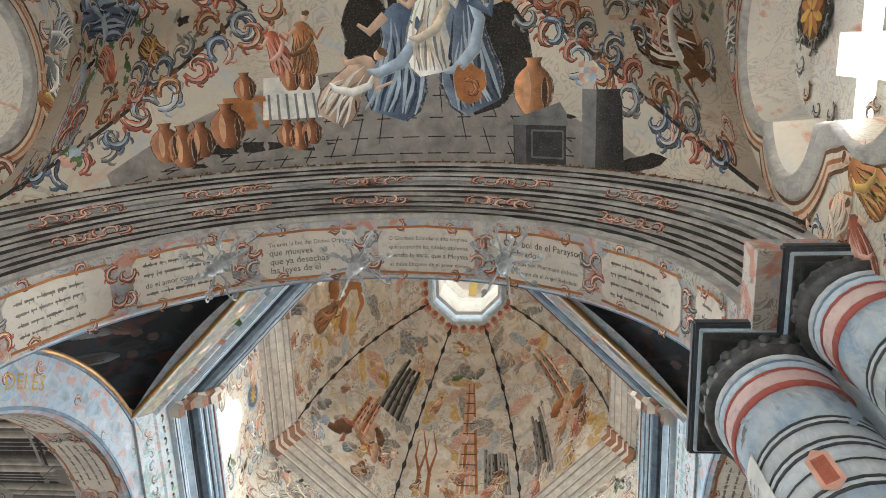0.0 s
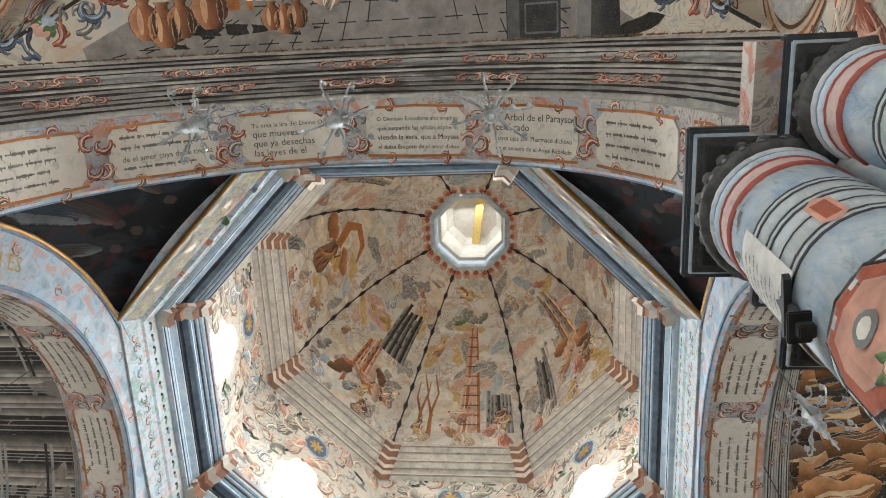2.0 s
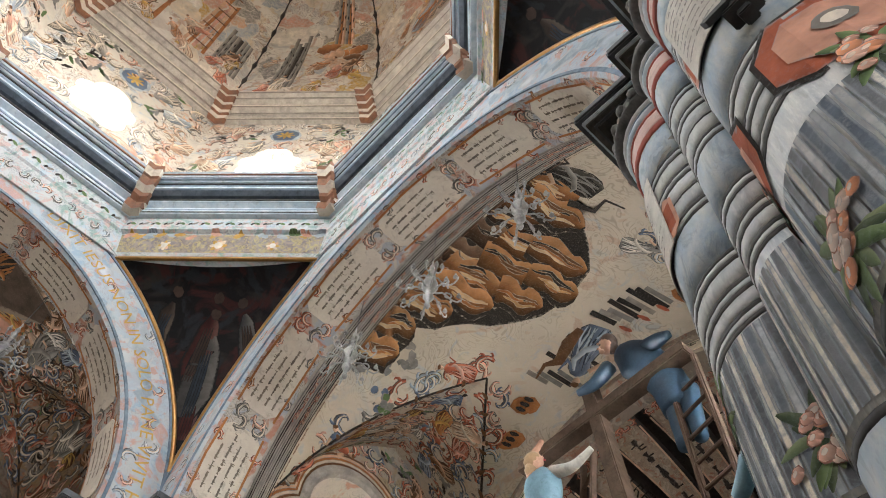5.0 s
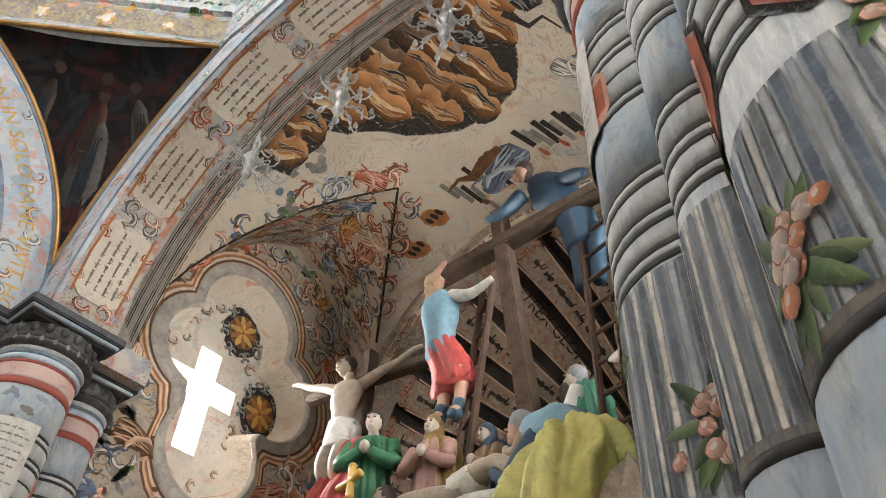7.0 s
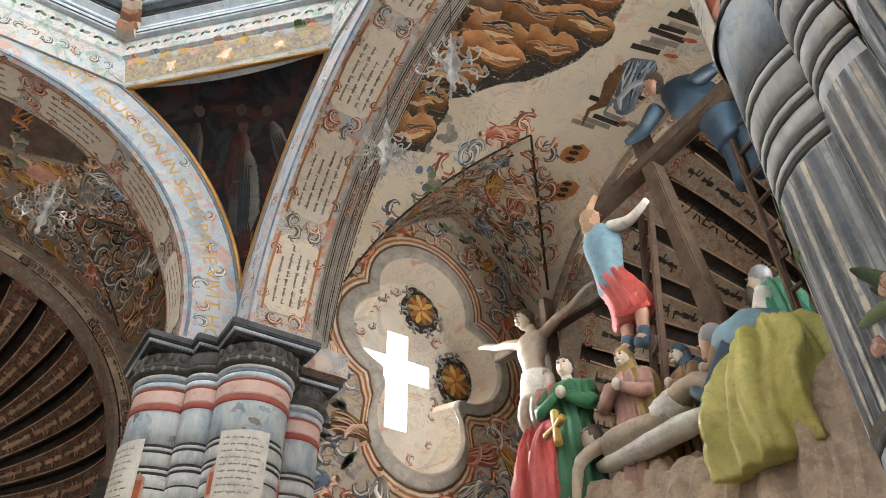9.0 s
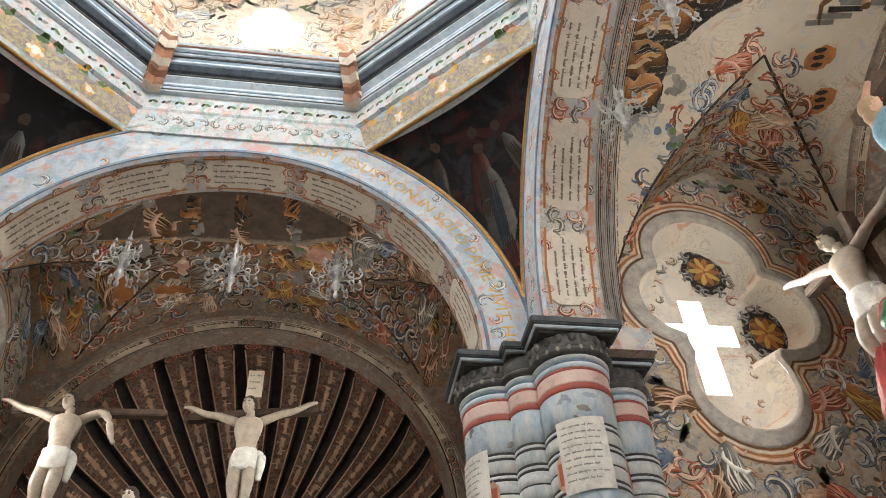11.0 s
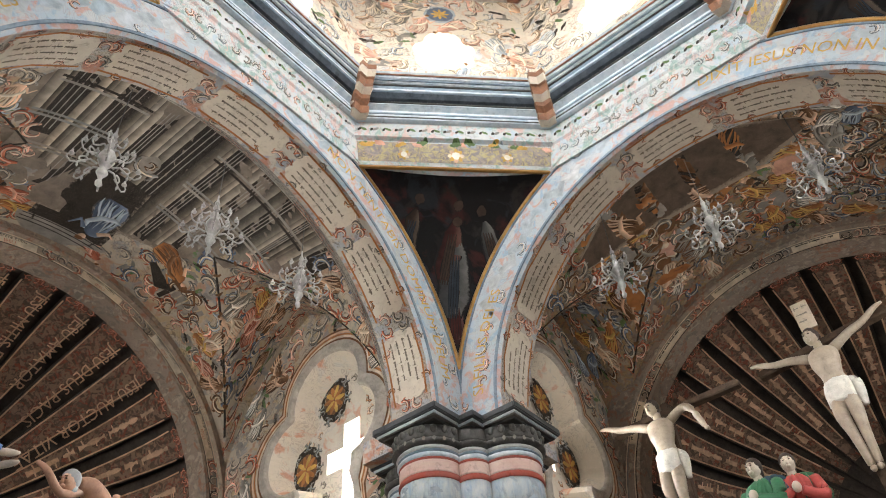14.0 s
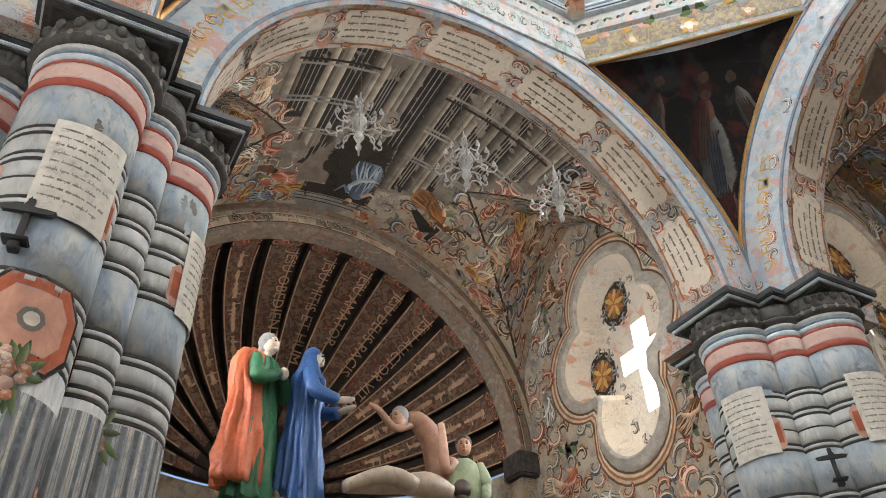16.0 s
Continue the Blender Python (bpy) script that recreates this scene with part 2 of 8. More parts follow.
def lathe_bm(profile, m=Matrix(), n=32):
    bm = bmesh.new()
    rings = []
    for r, z in profile:
        rings.append([bm.verts.new(m @ Vector((r * math.cos(2 * math.pi * i / n), r * math.sin(2 * math.pi * i / n), z))) for i in range(n)])
    for a, b in zip(rings, rings[1:]):
        for i in range(n):
            bm.faces.new((a[i], a[(i + 1) % n], b[(i + 1) % n], b[i]))
    bm.faces.new(list(reversed(rings[0])))
    bm.faces.new(rings[-1])
    return bm


def empty(name, label="", category="", group="", kind="", at=(0, 0, 0)):
    ob = new(name)
    ob.location = at
    return tagged(ob, label, category, group, kind)


# ---- measures of the crossing ----
SPRING, RI, RO, FACE, SOF, BACK = 5.95, 2.52, 3.08, 3.0, 3.58, 4.0
RV, LUN, ARM_END = 3.15, 1.3, 7.1
OCT_H, DRUM_Z, DOME_Z, EYE_Z = 8.7, 9.95, 13.0, 17.5
ENDS = dict(north=6.65, east=6.8, west=7.05, south=7.1)
ARMS = dict(north=0.0, west=90.0, south=180.0, east=-90.0)
TURN = {k: Matrix.Rotation(radians(a), 4, "Z") for k, a in ARMS.items()}


def vault_z(v, u):
    half = (ARM_END - BACK) / 2
    yg = LUN + (FACE - LUN) * min(1.0, abs(u - (BACK + half)) / half)
    return SPRING + math.sqrt(max(0.0, RV * RV - min(abs(v), yg) ** 2))


WIN_C, WIN_LOBES = (5.08, 6.6), ((5.12, 7.30, 0.60), (4.70, 6.72, 0.46), (5.64, 6.62, 0.50), (5.08, 6.2, 0.46), (5.08, 5.72, 0.52))


def win_r(a):
    """The distance from the window's middle to its lobed outline in the direction a."""
    dx, dz, best = math.cos(a), math.sin(a), 0.1
    for cx, cz, r in WIN_LOBES:
        ox, oz = cx - WIN_C[0], cz - WIN_C[1]
        bq = dx * ox + dz * oz
        disc = bq * bq - (ox * ox + oz * oz - r * r)
        if disc >= 0:
            best = max(best, bq + math.sqrt(disc))
    return best


def rect_r(a, c, x0, x1, z0, z1):
    dx, dz = math.cos(a), math.sin(a)
    t = 1e9
    if abs(dx) > 1e-9:
        t = min(t, ((x1 if dx > 0 else x0) - c[0]) / dx)
    if abs(dz) > 1e-9:
        t = min(t, ((z1 if dz > 0 else z0) - c[1]) / dz)
    return t


CROSS_C = (4.98, 6.52)


def cross_r(a):
    dx, dz = math.cos(a), math.sin(a)
    return max(rect_r(a, (0, 0), -0.135, 0.135, -0.74, 0.46), rect_r(a, (0, 0), -0.42, 0.42, -0.135, 0.135))


def corner_angles(c, pts):
    return [math.atan2(z - c[1], x - c[0]) % (2 * math.pi) for x, z in pts]


def side_wall(k, side):
    """A side wall of an arm, pierced by a lobed window niche with a cross-shaped opening at its back."""
    m = TURN[k]
    name = "wall_%s_%s" % (k, "a" if side > 0 else "b")
    u0, u1, z0, z1 = 3.5, 7.3, 3.4, 9.0
    angs = sorted(set(steps(0, 2 * math.pi, 96)[:-1] + corner_angles(WIN_C, [(u0, z0), (u1, z0), (u1, z1), (u0, z1)])))
    rings = []
    for ring in range(2):
        for a in angs:
            r = win_r(a) if ring == 0 else rect_r(a, WIN_C, u0, u1, z0, z1)
            rings.append((side * FACE, WIN_C[0] + r * math.cos(a), WIN_C[1] + r * math.sin(a)))
    n = len(angs)
    faces = [(i, (i + 1) % n, n + (i + 1) % n, n + i) for i in range(n)]
    verts = [m @ Vector(p) for p in rings]
    b0 = len(verts)
    verts += [m @ Vector(p) for p in ((side * FACE, u0, 0), (side * FACE, u1, 0), (side * FACE, u1, z0), (side * FACE, u0, z0))]
    faces.append((b0, b0 + 1, b0 + 2, b0 + 3))
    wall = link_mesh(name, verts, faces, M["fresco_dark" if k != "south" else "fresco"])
    tagged(wall, "painted plaster side wall of the %s arm with a lobed window niche" % k, "wall", kind="structure")
    # niche: splayed reveal and pierced back
    cang = [math.atan2(z, x) % (2 * math.pi) for x in (-0.135, 0.135) for z in (-0.74, 0.46)]
    cang += [math.atan2(z, x) % (2 * math.pi) for x in (-0.42, 0.42) for z in (-0.135, 0.135)]
    cang += [math.atan2(z, x) % (2 * math.pi) for x in (-0.135, 0.135) for z in (-0.135, 0.135)]
    angs2 = sorted(set(steps(0, 2 * math.pi, 96)[:-1] + cang))
    loops = []
    loops.append([(side * FACE, WIN_C[0] + win_r(a) * math.cos(a), WIN_C[1] + win_r(a) * math.sin(a)) for a in angs2])
    loops.append([(side * (FACE + 0.30), 5.04 + 0.88 * win_r(a) * math.cos(a), 6.57 + 0.88 * win_r(a) * math.sin(a)) for a in angs2])
    loops.append([(side * (FACE + 0.33), CROSS_C[0] + cross_r(a) * math.cos(a), CROSS_C[1] + cross_r(a) * math.sin(a)) for a in angs2])
    loops.append([(side * (FACE + 0.50), CROSS_C[0] + cross_r(a) * math.cos(a), CROSS_C[1] + cross_r(a) * math.sin(a)) for a in angs2])
    n = len(angs2)
    verts = [m @ Vector(p) for lp in loops for p in lp]
    faces = [(q * n + i, q * n + (i + 1) % n, (q + 1) * n + (i + 1) % n, (q + 1) * n + i) for q in range(3) for i in range(n)]
    win = tagged(link_mesh("window_%s_%s" % (k, "a" if side > 0 else "b"), verts, faces, M["reveal"]),
                 "pale painted lobed niche with a bright cross-shaped window", "window", kind="structure")
    # raised painted surround
    prof = ((1.0, 0.0), (1.015, 0.05), (1.05, 0.06), (1.06, 0.035), (1.10, 0.045), (1.12, 0.025), (1.17, 0.03), (1.19, 0.0))
    verts, faces = [], []
    for a in angs:
        for s, h in prof:
            r = win_r(a)
            verts.append(m @ Vector((side * (FACE - h), WIN_C[0] + (r + (s - 1) * 0.9) * math.cos(a), WIN_C[1] + (r + (s - 1) * 0.9) * math.sin(a))))
    q = len(prof)
    for i in range(len(angs)):
        for j in range(q - 1):
            a, b = i * q + j, ((i + 1) % len(angs)) * q + j
            faces.append((a, b, b + 1, a + 1))
    link_mesh("surround", verts, faces, M["moulding"], parent=win, label="brown and grey moulded surround", smooth=True)
    # glass with daylight behind it
    p = m @ Vector((side * (FACE + 0.56), CROSS_C[0], CROSS_C[1] - 0.2))
    area_lamp(look(p, p - m @ Vector((side, 0, 0))), 1.3, 1.6, LAMP_SIDE * dict(south=1.0, north=0.65, west=1.3, east=1.2)[k], 115)
    p = m @ Vector((side * (FACE + 0.62), CROSS_C[0], CROSS_C[1] - 0.2))
    sky_pane(look(p, p - m @ Vector((side, 0, 0))), 2.4, 2.6)
    return win


def arch(k):
    """A crossing arch: painted face towards the crossing, soffit, and a stepped archivolt towards the arm."""
    m = TURN[k]
    prof = [(RO, FACE), (RI + 0.03, FACE), (RI, FACE + 0.03), (RI, SOF)]
    phis = steps(0, math.pi, 64)

    def f(i, phi):
        r, y = prof_now[int(i)]
        return (r * math.cos(phi), y, SPRING + r * math.sin(phi))
    prof_now = prof[:3]
    a = surface("arch_%s" % k, f, [0, 1, 2], phis, M["band"], m, inside=(0, 0, 6), smooth=False)
    tagged(a, "crossing arch with a blue and pink painted face band", "arch", kind="structure")
    prof_now = [(RI, FACE + 0.03), (RI, SOF)]
    surface("soffit", f, [0, 1], phis, M["soffit"], m, inside=(0, FACE, 6), smooth=True, parent=a)
    prof_now = [(RI, SOF), (RI + 0.09, SOF), (RI + 0.09, SOF + 0.06), (RI + 0.16, SOF + 0.06), (RI + 0.20, SOF + 0.13), (RI + 0.28, SOF + 0.16), (RI + 0.30, SOF + 0.24),
                (RI + 0.38, SOF + 0.26), (RI + 0.42, SOF + 0.36), (RI + 0.52, SOF + 0.38), (RI + 0.56, BACK + 0.02), (RV + 0.05, BACK + 0.02)]
    surface("archivolt", f, list(range(len(prof_now))), phis, M["moulding"], m, inside=(0, 6, 5), smooth=False, parent=a)
    # thin dark fillets on the face
    for r in (RI + 0.045, RO - 0.04):
        prof_now = [(r - 0.016, FACE - 0.001), (r - 0.016, FACE - 0.014), (r + 0.016, FACE - 0.014), (r + 0.016, FACE - 0.001)]
        surface("fillet", f, [0, 1, 2, 3], phis, M["cornice"], m, parent=a, smooth=False)
    # impost strips between capital and springing
    for s in (-1, 1):
        part("impost", box_bm(s * RI if s > 0 else -RI - 0.6, RI + 0.6 if s > 0 else -RI, FACE, BACK, 5.7, SPRING, m), M["soffit"], a)
    return a


def arm(k):
    m = TURN[k]
    end = ENDS[k]
    us, vs = steps(BACK, ARM_END + 0.05, 124), [3.02 * math.sin(radians(a)) for a in steps(-90, 90, 160)]
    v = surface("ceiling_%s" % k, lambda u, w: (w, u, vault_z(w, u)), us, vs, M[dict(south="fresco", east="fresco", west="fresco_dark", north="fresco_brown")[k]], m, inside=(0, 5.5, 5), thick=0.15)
    tagged(v, "painted barrel vault with side lunettes over the %s arm" % k, "vault", kind="structure")
    for side in (-1, 1):
        side_wall(k, side)
    # end wall with the arch of the shell niche
    phis = steps(0, math.pi, 64)
    prof = [(3.45, 0), (3.09, 0), (3.09, -0.04), (3.05, -0.05), (3.03, 0.02), (2.86, 0.02), (2.85, -0.02), (2.80, -0.02), (2.78, 0.3)]
    e = surface("niche_arch_%s" % k, lambda i, p: (prof[i][0] * math.cos(p), end + prof[i][1], SPRING - 0.05 + prof[i][0] * math.sin(p)), list(range(len(prof))), phis, M["rim"], m, inside=(0, 4, 5), smooth=False)
    tagged(e, "painted moulded arch round the shell niche of the %s arm" % k, "arch", kind="structure")
    for s in (-1, 1):
        part("jamb", box_bm(min(s * 2.78, s * 3.2), max(s * 2.78, s * 3.2), end, end + 0.3, 0, SPRING - 0.05, m), M["fresco_dark"], e)
        part("jamb_capital", box_bm(min(s * 2.68, s * 3.2), max(s * 2.68, s * 3.2), end - 0.12, end + 0.3, 5.6, SPRING - 0.02, m, 0.03), M["capital"], e, "dark moulded capital")
    if k == "south":
        # added fill lamp, unseen; the wall behind it has no opening
        p = m @ Vector((0, end + 0.4, 2.8))
        area_lamp(look(p, (0, -1.5, 0.6)), 4.2, 4.4, FILL_SOUTH)
        w = part("wall_south_end", box_bm(-3.5, 3.5, end + 0.5, end + 0.7, 0, 9.5, m), M["plaster"], None)
        tagged(w, "plain plaster wall at the entrance end", "wall", kind="structure")
        return
    # shell: alternating raised bands and hollows fanning out of one point
    R, D, N = 2.97, 2.55, 15
    psis = steps(0.06, math.pi / 2, 18)

    def sh(phi, psi):
        w = (phi / math.pi * N) % 1.0
        lift = 0.13 * math.sin(psi) * (1 if 0.15 < w < 0.85 else 0)
        r = R * math.sin(psi) - lift
        return (r * math.cos(phi), end + 0.15 + (D - lift) * math.cos(psi), SPRING - 0.05 + r * math.sin(phi))
    phis2 = []
    for i in range(N):
        for w in (0.0, 0.145, 0.155, 0.5, 0.845, 0.855):
            phis2.append((i + w) / N * math.pi)
    phis2.append(math.pi)
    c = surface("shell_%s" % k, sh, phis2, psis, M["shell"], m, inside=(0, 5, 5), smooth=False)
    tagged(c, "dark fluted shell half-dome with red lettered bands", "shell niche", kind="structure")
    for i in range(N):
        def strip(w, psi):
            phi = (i + w) / N * math.pi
            r = (R - 0.145) * math.sin(psi)
            return (r * math.cos(phi), end + 0.15 + (D - 0.145) * math.cos(psi), SPRING - 0.05 + r * math.sin(phi))
        surface("shell_band", strip, [0.19, 0.5, 0.81], steps(0.35, 1.5, 12), M["shell_tan" if k == "east" else "shell_red"], m, inside=(0, 5, 5), parent=c)
    w = surface("niche_wall_%s" % k, lambda p, z: (R * math.cos(p), end + 0.15 + D * math.sin(p), z), steps(0, math.pi, 32), [0, SPRING - 0.08], M["fresco_dark"], m, inside=(0, 5, 3))
    tagged(w, "dark painted curved wall of the niche", "wall", kind="structure")


def column(parent, x, y, r, top, m, ab, n=32):
    """A painted half-round column: banded shaft, red and pink necking, moulded capital. ab: half the width of its abacus."""
    t = m @ Matrix.Translation((x, y, 0))
    z = top
    s = r / 0.31
    bm = box_bm(-ab, ab, -ab, ab, z - 0.075, z, t, 0.012)
    part("abacus", bm, M["abacus"], parent, "slate grey slab")
    bm = box_bm(-ab + 0.03, ab - 0.03, -ab + 0.03, ab - 0.03, z - 0.10, z - 0.075, t, 0.006)
    part("fillet", bm, M["cornice_white"], parent)
    # recessed black underside with a pale edge, and an egg moulding below it
    part("underside", box_bm(-ab + 0.045, ab - 0.045, -ab + 0.045, ab - 0.045, z - 0.118, z - 0.098, t, 0.004), M["capital"], parent, "black recessed underside")
    part("panel_edge", box_bm(-ab + 0.075, ab - 0.075, -ab + 0.075, ab - 0.075, z - 0.124, z - 0.116, t, 0.003), M["abacus"], parent)
    part("underside", box_bm(-ab + 0.09, ab - 0.09, -ab + 0.09, ab - 0.09, z - 0.130, z - 0.120, t, 0.003), M["black"], parent)
    re = min(ab - 0.045, r * 1.30)
    bm = bmesh.new()
    many = 20 if r > 0.2 else 14
    for q in range(many):
        a = 2 * math.pi * (q + 0.5) / many
        e = t @ Matrix.Translation(((re - 0.01) * math.cos(a), (re - 0.01) * math.sin(a), z - 0.178)) @ Matrix.Rotation(a, 4, "Z") @ Matrix.Diagonal((0.030, 0.036 * r / 0.31, 0.046, 1))
        bmesh.ops.create_uvsphere(bm, u_segments=8, v_segments=5, radius=1.0, matrix=e)
    part("egg_moulding", bm, M["egg"], parent, "row of worn grey painted eggs", smooth=True)

    def ring(nm, r0, z0, r1, z1, mat, bulge=0.0):
        prof = [(r0, z0), ((r0 + r1) / 2 + bulge, (z0 + z1) / 2), (r1, z1)]
        if bulge:
            prof = [(r0 + bulge * math.sin(math.pi * q / 6), z0 + (z1 - z0) * q / 6) for q in range(7)]
        part(nm, lathe_bm(prof, t, n), M[mat], parent, smooth=True)
    ring("echinus", r * 1.12, z - 0.262, re, z - 0.128, "capital", 0.012)
    ring("astragal", r * 1.10, z - 0.33, r * 1.10, z - 0.26, "capital", 0.04)
    ring("neck_ring", r * 1.05, z - 0.37, r * 1.05, z - 0.33, "white", 0.015)
    ring("neck_ring", r * 1.03, z - 0.40, r * 1.03, z - 0.37, "cornice", 0.01)
    ring("neck_ring", r * 1.03, z - 0.45, r * 1.03, z - 0.40, "cornice_white", 0.015)
    ring("neck_ring", r * 1.02, z - 0.475, r * 1.02, z - 0.45, "red", 0.004)
    ring("necking", r * 1.01, z - 0.60, r * 1.01, z - 0.475, "pink", 0.002)
    ring("neck_ring", r * 1.02, z - 0.66, r * 1.02, z - 0.60, "red", 0.008)
    zc = z - 0.66
    for h, mat in ((0.30, "stone_blue"), (0.11, "stone_grey"), (0.10, "white"), (0.11, "stone_grey"), (0.34, "stone_blue"), (0.10, "stone_grey"), (0.07, "white")):
        ring("shaft", r, zc - h, r, zc, mat)
        zc -= h
        if mat != "white" or h < 0.08:
            for q, mm in enumerate(("black", "white", "black")):
                ring("painted_ring", r * (1.006 if q == 1 else 1.003), zc - 0.024, r * (1.006 if q == 1 else 1.003), zc, mm)
                zc -= 0.024
        else:
            ring("painted_ring", r * 1.003, zc - 0.014, r * 1.003, zc, "black")
            zc -= 0.014
    ring("fluted_shaft", r, 2.86, r, zc, "flute")
    ring("painted_ring", r * 1.004, 2.83, r * 1.004, 2.86, "black")
    ring("shaft", r, 0.3, r, 2.83, "stone_blue")
    ring("base", r * 1.25, 0.0, r * 1.1, 0.3, "stone_grey", 0.03)


def pier(k, name):
    m = TURN[k]
    p = empty("pier_%s" % name, "cluster of painted blue-grey columns with dark capitals", "pier", "piers of the crossing", "structure")
    bm = box_bm(2.86, 3.75, 2.86, 3.75, 0, 5.78, m)
    part("core", bm, M["stone_grey"], p)
    column(p, 2.62, 3.17, 0.31, 5.80, m, 0.41)
    column(p, 3.17, 2.62, 0.31, 5.798, m, 0.41)
    column(p, 2.82, 2.82, 0.17, 5.79, m, 0.23, 24)
    column(p, 2.98, 3.70, 0.25, 5.76, m, 0.33, 24)
    column(p, 3.70, 2.98, 0.25, 5.76, m, 0.33, 24)
    return p


def oct_pt(a, i, z, b=None):
    """Corner i of the octagon whose sides lie a from the axis."""
    ang = radians(22.5 + 45 * i)
    r = a / math.cos(radians(22.5))
    return Vector((r * math.cos(ang), r * math.sin(ang), z))


def oct_pt2(a1, a2, i, z):
    """The same with sides a1 across the arches and a2 across the corners."""
    y = a2 * math.sqrt(2) - a1
    x, y = ((a1, y), (y, a1), (-y, a1), (-a1, y), (-a1, -y), (-y, -a1), (y, -a1), (a1, -y))[i % 8]
    return Vector((x, y, z))


def oct_ring(name, prof, mat, parent=None, inside=(0, 0, 9), smooth=False, thick=0.0):
    return surface(name, lambda i, j: oct_pt(prof[j][0], i, prof[j][1]), list(range(8)), list(range(len(prof))), mat, inside=inside, smooth=smooth, parent=parent, closed=True, thick=thick)


def pend_edge(z, which):
    x = math.sqrt(max(0.0, RO * RO - (z - SPRING) ** 2))
    return Vector((min(x, FACE), FACE, z)) if which == 0 else Vector((FACE, min(x, FACE), z))


def pendentive(k, name):
    m = TURN[k]
    zs = steps(SPRING + 0.68, OCT_H, 24)

    def f(z, w):
        a, b = pend_edge(z, 0), pend_edge(z, 1)
        p = a.lerp(b, w)
        sag = 0.10 * math.sin(math.pi * w) * (a - b).length / 2.3
        return p + Vector((sag, sag, 0)) * 0.7
    p = surface("pendentive_%s" % name, f, zs, steps(0, 1, 12), M["pendentive"], m, inside=(0, 0, 6))
    tagged(p, "dark canvas painting filling a pendentive, framed in gilt", "painting", kind="structure")

    def moulding(pts, nm):
        verts, faces = [], []
        for i, q in enumerate(pts):
            d = (pts[min(i + 1, len(pts) - 1)] - pts[max(i - 1, 0)]).normalized()
            inn = Vector((-1, -1, -0.35)).normalized()
            sd = d.cross(inn).normalized()
            for a in range(8):
                ang = 2 * math.pi * a / 8
                verts.append(m @ (q + inn * (0.012 + 0.028 * math.cos(ang)) + sd * 0.028 * math.sin(ang)))
        for i in range(len(pts) - 1):
            for a in range(8):
                faces.append((i * 8 + a, i * 8 + (a + 1) % 8, (i + 1) * 8 + (a + 1) % 8, (i + 1) * 8 + a))
        link_mesh(nm, verts, faces, M["gold"], parent=p, label="thin gilded frame moulding", smooth=True)
    e0 = [pend_edge(z, 0) for z in zs]
    e1 = [pend_edge(z, 1) for z in zs]
    moulding(e0, "frame_rail")
    moulding(e1, "frame_rail")
    moulding([pend_edge(OCT_H, 0).lerp(pend_edge(OCT_H, 1), w) for w in steps(0, 1, 8)], "frame_rail")
    return p


# ---- the place ----
# unseen floor, its stone kept pale to bounce light onto the piers
fl = part("floor", box_bm(-11, 11, -11, 11, -0.2, 0.0), M["floor"], None)
tagged(fl, "pale stone floor of the chapel, out of view", "floor", kind="structure")
for k in ARMS:
    arch(k)
    arm(k)
for k, nm in (("north", "ne"), ("west", "nw"), ("south", "sw"), ("east", "se")):
    pier(k, nm)
    pendentive(k, nm)


